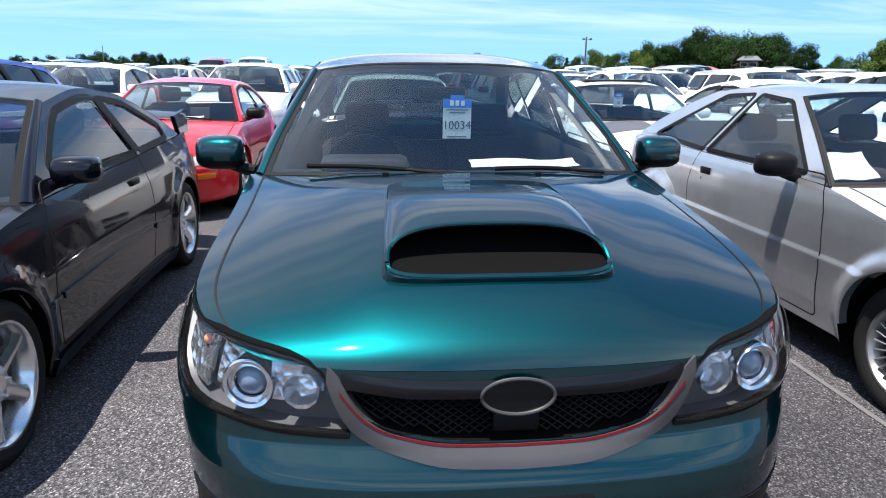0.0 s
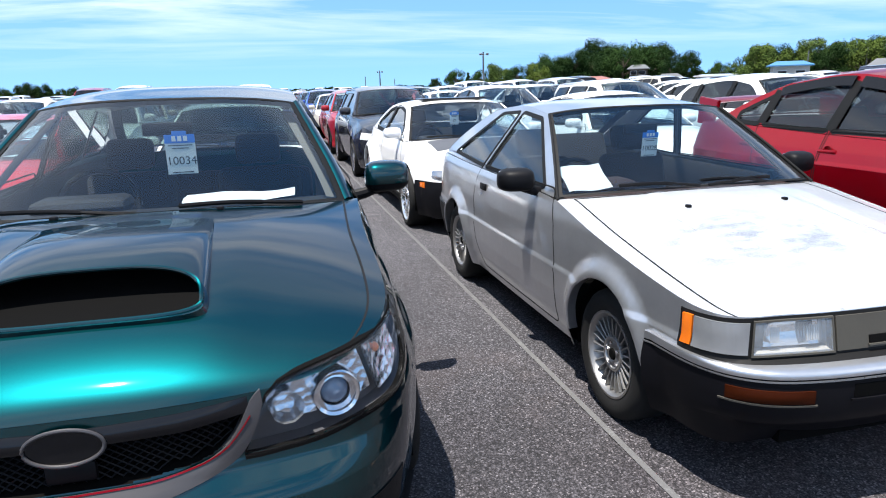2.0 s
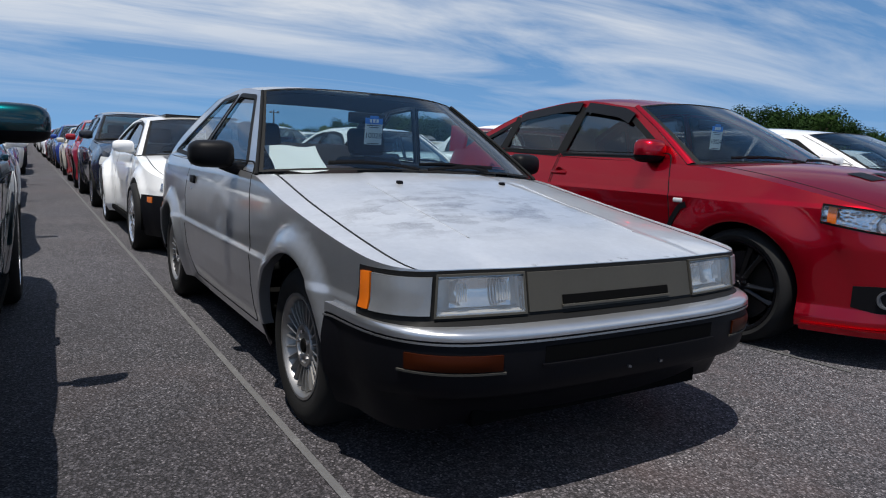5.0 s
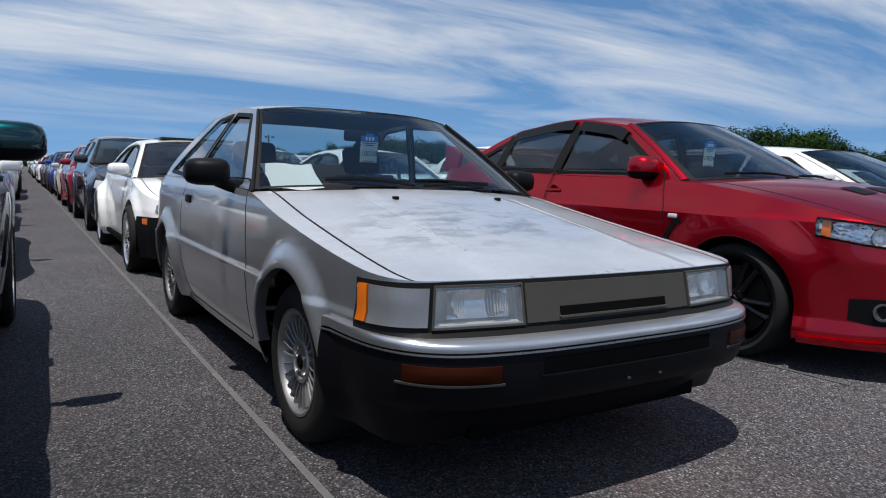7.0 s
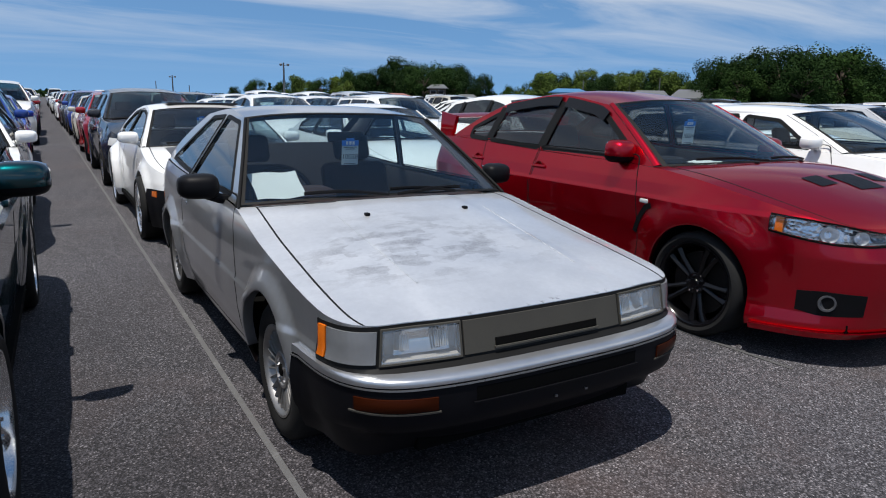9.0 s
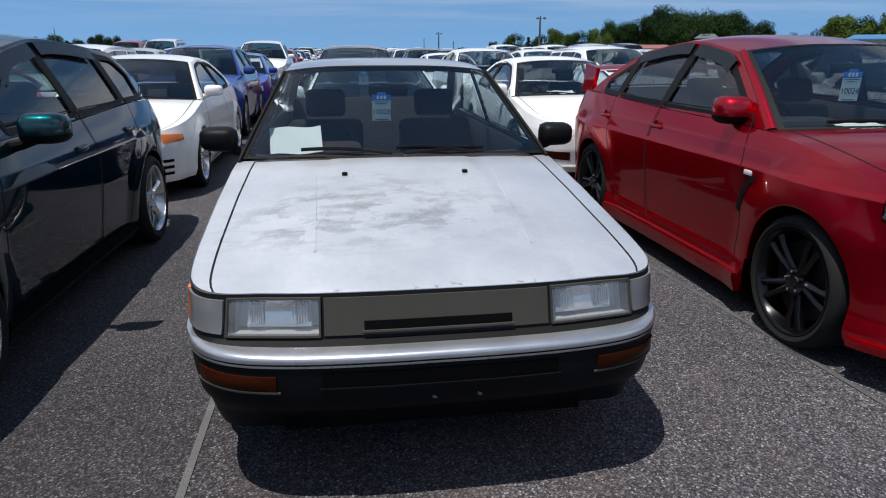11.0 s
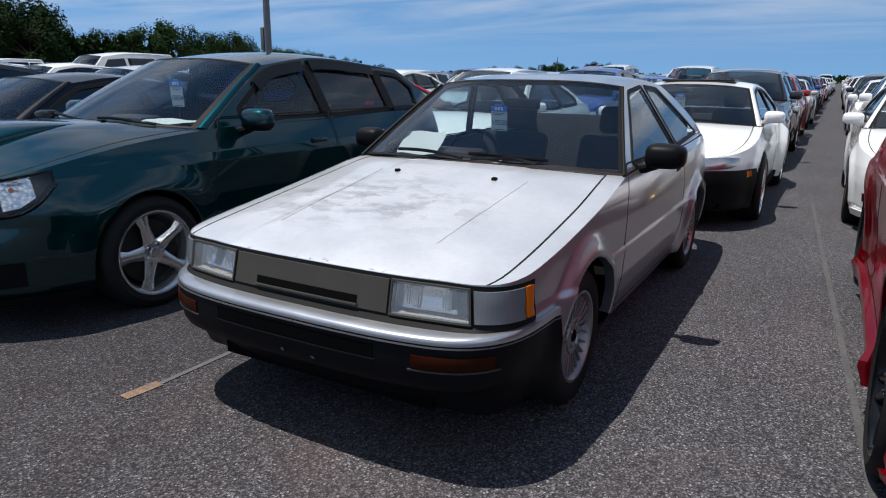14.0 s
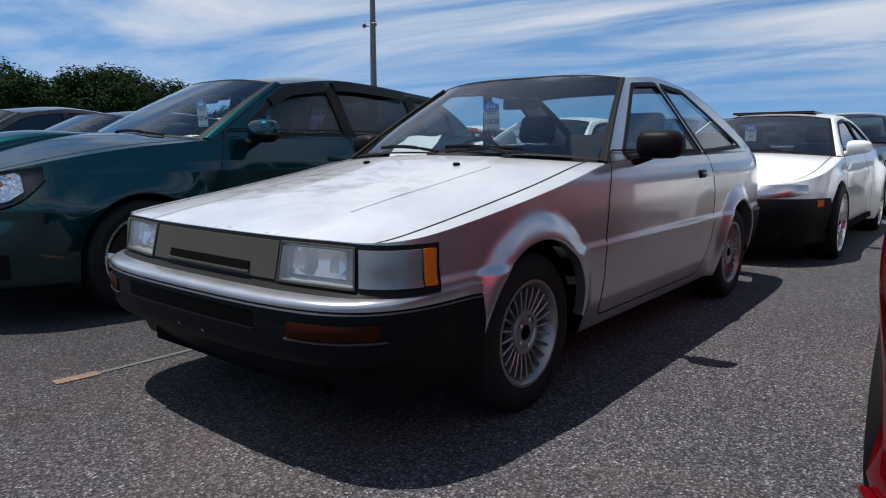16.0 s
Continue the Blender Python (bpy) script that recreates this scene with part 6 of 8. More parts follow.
feat(ssh, "grille_surround", [(-a, lo, hi) for a, lo, hi in half[::-1]] + half[1:], SATIN, gr, 0.006, 0.03, 4, 0.004, 60, "satin grey curved surround")
feat(ssh, "red_edge", [(a, lo - 0.001, lo + 0.003) for a, lo, hi in gcols if abs(a) < ssh.ax(0.44)], P_RED, gr, 0.0095, 0.002, 1, 0, 40, "thin red line")
bm = bmesh.new()
c = ssh.B(0.0001, 0.696, 0.012)
ring = [c + Vector((0.083 * math.cos(a), 0.002 * abs(math.cos(a)), 0.043 * math.sin(a))) for a in (2 * math.pi * k / 32 for k in range(33))]
add_tube(bm, ring, 0.0045, 8)
badge = part("badge_ring", bm, SATIN, gr, "oval badge ring")
bm = bmesh.new()
vs = [bm.verts.new(c + Vector((0.08 * math.cos(a), 0.004, 0.041 * math.sin(a)))) for a in (2 * math.pi * k / 32 for k in range(32))]
bm.faces.new(vs)
part("badge_plate", bm, GLOSSBLACK, badge)
bm = bmesh.new()
add_box(bm, (-0.055, -0.016, 0.635 - 0.696 + 0.01), (0.055, 0.0, 0.0), 0.01, Matrix.Translation(c + Vector((0, 0.03, -0.045))))
part("badge_block", bm, BLACK, badge)
# lower bumper openings and lip
bar_on("lower_intake", ssh, st, -ssh.ax(0.42), ssh.ax(0.42), 0.24, 0.40, UNDER, 0.004, 0.02, 24, 3)
bar_on("plate_holder", ssh, st, -ssh.ax(0.17), ssh.ax(0.17), 0.455, 0.475, GLOSSBLACK, 0.012, 0.02, 10, 1)
feat(ssh, "chin_lip", [(-ssh.ay(-0.4), 0.165, 0.20), (0, 0.165, 0.21), (ssh.ay(-0.4), 0.165, 0.20)], BLACK, st, 0.03, 0.06, 2, 0, 40)
for s in (1, -1):
    feat(ssh, "fog_recess", [(ssh.ax(0.52), 0.26, 0.40), (ssh.ay(-0.68), 0.27, 0.40)], BLACK, st, 0.003, 0.02, 3, 0, 10, sgn=s)
    feat(ssh, "side_skirt", [(ssh.ay(0.40), 0.14, 0.215), (ssh.ay(2.22), 0.14, 0.215)], P_TEAL, st, 0.02, 0.05, 3, 0.008, 24, sgn=s)
# scoop
bm = bmesh.new()
N = 28


def slot(a):
    """The rim of the scoop's mouth, from one side over the top to the other."""
    cx, cz = math.copysign(abs(math.cos(a)) ** 0.55, math.cos(a)), max(math.sin(a), 0.0) ** 0.65
    return cx, cz


rows_ = []
for i, y in enumerate(np.linspace(-0.53, 0.07, 16)):
    t = i / 15
    hw, ht = 0.298 - 0.03 * t, 0.068 * (1 - smooth(t)) ** 0.85
    row = []
    for k in range(N + 1):
        cx, cz = slot(math.pi * k / N)
        x = -hw * cx
        yy = y - 0.10 * (1 - cz) * max(0, 1 - t / 0.35)
        row.append(bm.verts.new((x, yy, deck_z(ssh.hood, x, yy) - 0.003 + ht * cz)))
    rows_.append(row)
for a, b in zip(rows_, rows_[1:]):
    for k in range(N):
        bm.faces.new((a[k], a[k + 1], b[k + 1], b[k]))
lip = [v.co.copy() for v in rows_[0]]
scoop = face_out(part("bonnet_scoop", bm, P_TEAL, st, "raised bonnet air scoop with a wide black mouth", 60), (0, 0, 0.8))
# a rounded slot set into the front of the scoop, its rim and its throat
outer, inner = [], []
for k in range(2 * N):
    f = math.pi * k / N
    c_, s_ = math.cos(f), math.sin(f)
    lift = 0.029 + (0.034 if s_ > 0 else 0.019) * math.copysign(abs(s_) ** 0.75, s_)
    if k <= N:
        o = lip[k]
    else:
        x, y = 0.298 * -math.copysign(abs(c_) ** 0.55, c_), -0.63 - 0.045 * abs(s_) ** 0.65
        o = Vector((x, y, deck_z(ssh.hood, x, y) - 0.002))
    outer.append(o)
    x = -0.284 * math.copysign(abs(c_) ** 0.6, c_)
    y = o.y + (0.004 if k <= N else 0.012)
    inner.append(Vector((x, y, deck_z(ssh.hood, x, o.y) + lift)))


def loft(loops, cap):
    """Closed loops joined one to the next; the last one may be closed."""
    bm = bmesh.new()
    rings = [[bm.verts.new(p) for p in q] for q in loops]
    for a, b in zip(rings, rings[1:]):
        for k in range(len(a)):
            bm.faces.new((a[k], a[(k + 1) % len(a)], b[(k + 1) % len(a)], b[k]))
    if cap:
        bm.faces.new(rings[-1])
    return bm


part("scoop_front", loft([outer, [p.lerp(q, 0.6) + Vector((0, -0.012, 0.004)) for p, q in zip(outer, inner)], inner], False), P_TEAL, scoop, "", 60)
bm = bmesh.new()
add_tube(bm, inner + [inner[0]], 0.007, 8)
part("scoop_lip", bm, P_TEAL, scoop)
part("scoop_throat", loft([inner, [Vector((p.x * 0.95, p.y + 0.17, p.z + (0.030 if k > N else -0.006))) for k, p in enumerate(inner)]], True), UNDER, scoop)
mirror(ssh, st, P_TEAL, 0.875, 0.76, 1.045, (0.21, 0.13, 0.145), split=True)
for x in (-0.277, 0.277):
    nozzle(st, ssh, x, 0.15)
wipers(ssh, st, [(-0.02, -0.01, -0.72, 0.05), (0.72, -0.01, 0.16, 0.03)])
lot_tag(st, 0.062, 0.865, 1.232, "10034", 4, 0.13)
paper_sheet(st, 0.32, 0.60, 1.012, 0.46, 0.14, 8, -2)
handles(ssh, st, P_TEAL, [(1.45, 0.86, 0.16, 0.035), (2.28, 0.88, 0.16, 0.035)])
VISOR = plain("smoked_visor_plastic", (0.006, 0.006, 0.007), 0.22, spec=0.25)


def visors(sh, root, wins, w=0.072):
    """Smoked rain visors along the tops of the side windows."""
    for pts in wins:
        for s in (1, -1):
            def f(y, z, o, s=s):
                return Vector((s * (sh.belt_x(y, z) + o + 0.012), y, z))
            line_ = sorted(pts)
            ribbon("window_visor", [(y, tab(line_, y) + 0.002) for y in np.linspace(line_[0][0], line_[-1][0] - 0.01, 26)], f, VISOR, root, w, 0.012)


visors(ssh, st, [[p for p in TEAL_CAR["windows"][k][3:] if p[0] > 0.97] for k in (0, 1)])
feat(ssh, "rear_bumper", [(ssh.ay(3.05), 0.28, 0.5), (ssh.len, 0.28, 0.5)], P_TEAL, st, 0.012, 0.03, 3, 0, 14)

# ---- the red sedan ----
RED_CAR = red_spec()
EHL = lambda sh: [(sh.ax(0.40), 0.690, 0.735), (sh.ax(0.55), 0.682, 0.758), (sh.ax(0.70), 0.686, 0.790), (sh.ay(-0.62), 0.700, 0.806), (sh.ay(-0.43), 0.730, 0.822)]
RED_CAR["holes"] = lambda sh: [EHL(sh)]
ev, esh = car(RED_CAR, EVX, 0.07)
interior(esh, ev, 0.965, 0.62, 1.42, 0.36)
mirror(esh, ev, P_RED, 0.735, 0.76, 1.075, (0.185, 0.16, 0.155), split=True)
for s in (1, -1):
    cols = EHL(esh)
    lamp = bowl(esh, cols, FACET, ev, 0.05, s, 14, "headlight")
    lamp["label"] = "headlight with chrome bowls and an orange corner"
    lens = feat(esh, "lamp_glass", cols, LENS, lamp, 0.004, 0.01, 5, 0.008, 16, sgn=s)
    lens.visible_shadow = False
    for k in (1, 2):
        feat(esh, "lamp_seal", [(c[0], c[k] - 0.006, c[k] + 0.005) for c in cols], UNDER, lamp, 0.003, 0.02, 1, 0, 20, sgn=s)
    feat(esh, "corner_lamp", [(esh.ay(-0.495), 0.718, 0.808), (esh.ay(-0.455), 0.728, 0.815)], AMBER, lamp, -0.012, 0.02, 2, 0, 4, sgn=s)
    for xx, zz, r, tl in ((0.72, 0.735, 0.045, 52), (0.60, 0.722, 0.036, 36)):
        c = esh.B(esh.ax(xx), zz, -0.01)
        m = Matrix.Translation((s * c.x, c.y, c.z)) @ Matrix.Rotation(radians(-90 + (tl if s > 0 else -tl)), 4, "Z")
        bm = bmesh.new()
        add_lathe(bm, [(r, 0.006), (r * 0.85, -0.02), (r * 0.5, -0.04), (0.0, -0.045)], 14, m)
        part("lamp_bowl", bm, REFLECT, lamp, "", 10)
    fog = feat(esh, "fog_recess", [(esh.ax(0.55), 0.30, 0.42), (esh.ax(0.72), 0.29, 0.43), (esh.ay(-0.60), 0.31, 0.42)], BLACK, ev, 0.003, 0.02, 3, 0, 10, sgn=s)
    c = esh.B(esh.ax(0.70), 0.365, 0.004)
    bm = bmesh.new()
    add_lathe(bm, [(0.045, -0.01), (0.046, 0.006), (0.036, 0.006), (0.034, -0.004), (0.0, -0.006)], 24, Matrix.Translation((s * c.x, c.y, c.z)) @ Matrix.Rotation(radians(-90 + 45 * s), 4, "Z"))
    part("fog_lamp", bm, DARKGREY, fog)
    feat(esh, "side_skirt", [(esh.ay(0.40), 0.13, 0.235), (esh.ay(2.24), 0.13, 0.235)], P_RED, ev, 0.032, 0.06, 4, 0.008, 24, "red side skirt", sgn=s)
    # slanted vent behind the front wheel
    ribbon("fender_vent", dense([(0.515, 0.56), (0.475, 0.66), (0.425, 0.735), (0.375, 0.755)], 0.02), lambda y, z, o, s=s: esh.B(s * esh.ay(y), z, o), BLACK, ev, 0.036, 0.004, "black slanted fender vent")
    p = esh.B(esh.ay(0.44), 0.775, 0)
    bm = bmesh.new()
    add_box(bm, (-0.008, -0.035, -0.014), (0.010, 0.035, 0.014), 0.007, Matrix.Translation((s * p.x, p.y, p.z)))
    part("side_repeater", bm, WHITELENS, ev, "small white side repeater")
    # crease along the doors
    for h_y in (1.60, 2.46):
        q = esh.B(esh.ay(h_y), 0.895, 0)
        bm = bmesh.new()
        add_box(bm, (-0.01, -0.09, -0.016), (0.03, 0.09, 0.016), 0.012, Matrix.Translation((s * q.x, q.y, q.z)))
        hd = part("door_handle", bm, P_RED, ev)
        bm = bmesh.new()
        add_lathe(bm, [(0.045, 0.002), (0.03, -0.004), (0.0, -0.008)], 16, Matrix.Translation((s * (q.x + 0.002), q.y - 0.01, q.z)) @ Matrix.Rotation(0 if s > 0 else math.pi, 4, "Z"))
        part("handle_cup", bm, P_RED, hd)
visors(esh, ev, [[p for p in RED_CAR["windows"][k][3:] if p[0] > 0.97] for k in (0, 1)])
bar_on("grille", esh, ev, -esh.ax(0.36), esh.ax(0.36), 0.30, 0.70, UNDER, 0.004, 0.03, 24, 4, label="large black open grille")
feat(esh, "chin_lip", [(-esh.ay(-0.4), 0.165, 0.20), (0, 0.165, 0.21), (esh.ay(-0.4), 0.165, 0.20)], P_RED, ev, 0.03, 0.06, 2, 0, 40)
wipers(esh, ev, [(-0.02, -0.01, -0.72, 0.05), (0.62, -0.01, 0.06, 0.03)])
for x in (-0.24, 0.24):
    nozzle(ev, esh, x, 0.10)
lot_tag(ev, -0.05, 0.82, 1.24, "10024", 4, 0.12)
paper_sheet(ev, -0.12, 0.60, 0.99, 0.30, 0.12, 8, 10)
for s in (1, -1):
    x0, x1 = (0.20, 0.36)
    g = [[Vector((s * x, y, deck_z(esh.hood, s * x, y) + 0.004)) for x in (x0, (x0 + x1) / 2, x1)] for y in np.linspace(-0.42, -0.28, 6)]
    grid_part("bonnet_vent", g, BLACK, ev, "black bonnet louvre")
g = [[Vector((x, y, deck_z(esh.hood, x, y) + 0.004)) for x in np.linspace(-0.13, 0.13, 5)] for y in np.linspace(-0.52, -0.30, 6)]
grid_part("bonnet_vent", g, BLACK, ev, "black bonnet louvre")


def wing(root, mat, y0, y1, z0, z1, hw, chord=0.2):
    """A rear wing on two end plates."""
    bm = bmesh.new()
    secs = []
    for x in np.linspace(-hw, hw, 13):
        zz = z1 - 0.02 * (x / hw) ** 2
        pts = [(y0, zz), (y0 + chord * 0.3, zz + 0.02), (y1, zz + 0.03), (y1, zz + 0.02), (y0 + chord * 0.3, zz - 0.012)]
        secs.append([bm.verts.new((x, y, z)) for y, z in pts])
    for a, b in zip(secs, secs[1:]):
        for k in range(5):
            bm.faces.new((a[k], a[(k + 1) % 5], b[(k + 1) % 5], b[k]))
    bm.faces.new(secs[0])
    bm.faces.new(secs[-1][::-1])
    w = part("rear_wing", bm, mat, root)
    for s in (1, -1):
        bm = bmesh.new()
        vs = []
        for x in (hw - 0.015, hw + 0.02):
            vs.append([bm.verts.new((s * (x - (0.0 if z > z0 + 0.03 else -0.02)), y, z)) for y, z in ((y0 - 0.03, z1 + 0.0), (y1, z1 + 0.035), (y1, z0), (y0 + 0.02, z0))])
        for k in range(4):
            bm.faces.new((vs[0][k], vs[0][(k + 1) % 4], vs[1][(k + 1) % 4], vs[1][k]))
        bm.faces.new(vs[0])
        bm.faces.new(vs[1])
        bmesh.ops.bevel(bm, geom=list(bm.edges), offset=0.006, segments=2, affect="EDGES")
        part("wing_foot", bm, mat, w)


wing(ev, P_RED, 3.10, 3.36, 1.03, 1.25, 0.70)

# ---- the other cars close by ----
OTHER = "cars parked in rows"


def common(sh, root, mat, z_m, dash=True, wheel_x=-0.36):
    """Dash, seats, wipers and washers of a car further off."""
    sp = sh.sp
    b = sp["rail"][0]
    if dash:
        interior(sh, root, b[1] - 0.02, b[0] + 0.12, b[0] + 0.90, 0.32, wheel_x=wheel_x)
    mirror(sh, root, mat, sh.belt_x(b[0] + 0.27, z_m) + 0.04, b[0] + 0.25, z_m, (0.20, 0.14, 0.125), base_mat=mat)
    wipers(sh, root, [(-0.02, -0.01, -0.72, 0.05), (0.62, -0.01, 0.06, 0.03)])


# dark coupe beside the teal hatchback
q = scaled(coupe(), 0.965, 0.985, 0.97, 0.97)
q.update(name="coupe", label="dark gunmetal two-door coupe with a rear spoiler on asphalt", paint=P_GUN, glass=[TINT, TINT], rim_r=0.215)
dark_car, rsh = car(q, -5.06, 0.03)
common(rsh, dark_car, P_GUN, 0.955)
simple_face(rsh, dark_car, [(rsh.ax(0.45), 0.55, 0.63), (rsh.ay(-0.62), 0.55, 0.65)], [(-rsh.ax(0.4), 0.53, 0.62), (rsh.ax(0.4), 0.53, 0.62)], [(-rsh.ax(0.45), 0.25, 0.42), (rsh.ax(0.45), 0.25, 0.42)])
handles(rsh, dark_car, BLACK, [(1.66, 0.76, 0.13, 0.035)])
for s in (1, -1):
    feat(rsh, "side_skirt", [(rsh.ay(0.40), 0.14, 0.215), (rsh.ay(2.24), 0.14, 0.215)], P_GUN, dark_car, 0.022, 0.05, 3, 0.006, 24, sgn=s)
for s in (1, -1):
    for y0, y1 in ((0.40, 0.50), (0.53, 1.80), (1.86, 2.22)):
        ribbon("side_moulding", [(y0 + (y1 - y0) * k / 12, 0.455) for k in range(13)], lambda y, z, o, s=s: rsh.B(s * rsh.ay(y), z, o), P_GUN, dark_car, 0.028, 0.010, "dark body-coloured side moulding")
wing(dark_car, P_GUN, 3.02, 3.32, 0.90, 1.045, 0.70, 0.26)

# white coupe behind the teal hatchback
q = scaled(coupe(), 0.965, 0.985, 1.0, 0.985)
q.update(name="coupe", label="white two-door sports coupe with amber corner lamps", paint=P_WHITE, rim_style="five", glass=[CLEAR, TINT], rear_glass=TINT)
white_one, wsh = car(q, -2.52, 4.70)
common(wsh, white_one, P_WHITE, 0.955)
simple_face(wsh, white_one, [(wsh.ax(0.42), 0.555, 0.625), (wsh.ax(0.62), 0.55, 0.635)], [(-wsh.ax(0.34), 0.50, 0.61), (wsh.ax(0.34), 0.50, 0.61)], [(-wsh.ax(0.45), 0.22, 0.42), (wsh.ax(0.45), 0.22, 0.42)],
            amber=[(wsh.ax(0.635), 0.55, 0.635), (wsh.ay(-0.55), 0.56, 0.62)])
for s in (1, -1):
    for k in range(3):
        feat(wsh, "bumper_slot", [(wsh.ax(0.56), 0.25 + 0.06 * k, 0.278 + 0.06 * k), (wsh.ax(0.70), 0.25 + 0.06 * k, 0.278 + 0.06 * k)], UNDER, white_one, 0.003, 0.01, 1, 0, 5, sgn=s)

# white coupe with a black bumper behind the silver one
q = scaled(coupe(), 0.985, 0.97, 0.93, 0.975)
q["arches"] = [(q["arches"][0][0], 0.31, 0.36, 0.03, 0.12), (q["arches"][1][0], 0.31, 0.37, 0.085, 0.16)]
q.update(name="coupe", label="white coupe with black front bumper, flared arches and deep wheels", paint=P_WHITE, rim_style="fins", rim_r=0.235, tyre_r=0.31, wheel_x=0.915, ws_tint=False, glass=[CLEAR, CLEAR], rear_glass=TINT)
white_two, osh = car(q, 0.16, 4.55)
common(osh, white_two, P_WHITE, 0.945)
e_ = osh.ay(-0.34)
bmp = feat(osh, "bumper", [(-e_, 0.17, 0.535), (-osh.ax(0.6), 0.17, 0.54), (0, 0.17, 0.53), (osh.ax(0.6), 0.17, 0.54), (e_, 0.17, 0.535)], FADEDBLACK, white_two, 0.012, 0.04, 6, 0.01, 50, "unpainted black front bumper")
bar_on("bumper_mouth", osh, bmp, -osh.ax(0.40), osh.ax(0.40), 0.22, 0.39, UNDER, 0.016, 0.02, 20, 2)
bar_on("front_opening", osh, white_two, -osh.ax(0.30), osh.ax(0.30), 0.535, 0.62, UNDER, 0.004, 0.02, 12, 2)
for s in (1, -1):
    feat(osh, "headlight", [(osh.ax(0.24), 0.548, 0.565), (osh.ax(0.36), 0.542, 0.615), (osh.ax(0.55), 0.545, 0.648), (osh.ax(0.68), 0.556, 0.655), (osh.ay(-0.60), 0.585, 0.645)], GREYCHROME, white_two, 0.006, 0.02, 4, 0.012, 16, "long clear headlight", sgn=s)
    feat(osh, "side_marker", [(osh.ay(-0.52), 0.47, 0.525), (osh.ay(-0.43), 0.475, 0.52)], AMBER, bmp, 0.018, 0.02, 2, 0, 4, sgn=s)
    feat(osh, "bumper_slit", [(osh.ax(0.52), 0.22, 0.40), (osh.ax(0.56), 0.22, 0.40)], UNDER, bmp, 0.016, 0.01, 2, 0, 2, sgn=s)
bm = bmesh.new()
c = osh.B(0.0001, 0.58, 0.02)
add_lathe(bm, [(0.0, 0.01), (0.05, 0.006), (0.062, -0.006)], 24, Matrix.Translation(c) @ Matrix.Rotation(radians(-90), 4, "Z"))
part("blue_cap", bm, TAGBLUE, white_two, "round blue cap in the open nose")
bm = bmesh.new()
rz_ = osh.top(1.5, 0).z
add_box(bm, (-0.40, 1.28, rz_ - 0.005), (0.40, 1.75, rz_ + 0.022), 0.012, Matrix.Identity(4))
part("sunroof_deflector", bm, GLOSSBLACK, white_two, "raised black sunroof")
bm = bmesh.new()
bmesh.ops.create_grid(bm, x_segments=8, y_segments=8, size=0.5)
for v in bm.verts:
    x, y = v.co.x * 0.5 - 0.36, v.co.y * 0.5 - 0.03
    v.co = Vector((x, y, deck_z(osh.hood, x, y) + 0.004))
part("grey_primer", bm, DARKGREY, white_two, "bare grey patch of bonnet")
lot_tag(white_two, -0.10, 0.90, 1.12, "10", 4, 0.11)

# white coupe on gold wheels behind the red sedan
q = scaled(coupe(), 0.955, 0.96, 0.98, 0.975)
q.update(name="coupe", label="white two-door coupe on gold six-spoke wheels", paint=P_WHITE, rim_mat=GOLD, rim_style="six", rim_label="gold six-spoke wheel", rear_glass=TINT)
white_three, gsh = car(q, 2.62, 4.98)
common(gsh, white_three, P_WHITE, 0.94)
simple_face(gsh, white_three, [(gsh.ax(0.40), 0.53, 0.60), (gsh.ax(0.72), 0.53, 0.625)], [(-gsh.ax(0.36), 0.53, 0.59), (gsh.ax(0.36), 0.53, 0.59)], [(-gsh.ax(0.4), 0.25, 0.36), (gsh.ax(0.4), 0.25, 0.36)])
for s in (1, -1):
    feat(gsh, "fog_recess", [(gsh.ax(0.46), 0.27, 0.36), (gsh.ay(-0.60), 0.29, 0.36)], AMBERDARK, white_three, 0.004, 0.02, 2, 0, 8, sgn=s)
    feat(gsh, "side_skirt", [(gsh.ay(0.40), 0.13, 0.215), (gsh.ay(2.1), 0.13, 0.215)], P_WHITE, white_three, 0.022, 0.05, 3, 0.006, 16, sgn=s)
feat(gsh, "chin_lip", [(-gsh.ay(-0.4), 0.14, 0.20), (0, 0.14, 0.21), (gsh.ay(-0.4), 0.14, 0.20)], P_WHITE, white_three, 0.03, 0.06, 2, 0, 40)
paper_sheet(white_three, -0.1, 0.62, 0.90, 0.34, 0.14, 10, 0)

# red coupe behind the dark one
q = scaled(coupe(), 0.93, 0.95, 0.93, 0.95)
q.update(name="coupe", label="bright red two-door coupe with black mirrors", paint=P_RED2)
red, dsh = car(q, -4.98, 4.86)
common(dsh, red, BLACK, 0.91)
simple_face(dsh, red, [(dsh.ax(0.42), 0.53, 0.60), (dsh.ax(0.70), 0.53, 0.62)], [(-dsh.ax(0.40), 0.53, 0.60), (dsh.ax(0.40), 0.53, 0.60)], None, amber=[(dsh.ax(0.45), 0.40, 0.45), (dsh.ax(0.66), 0.40, 0.45)])
paper_sheet(red, 0.0, 0.62, 0.87, 0.6, 0.12, 8, 0)


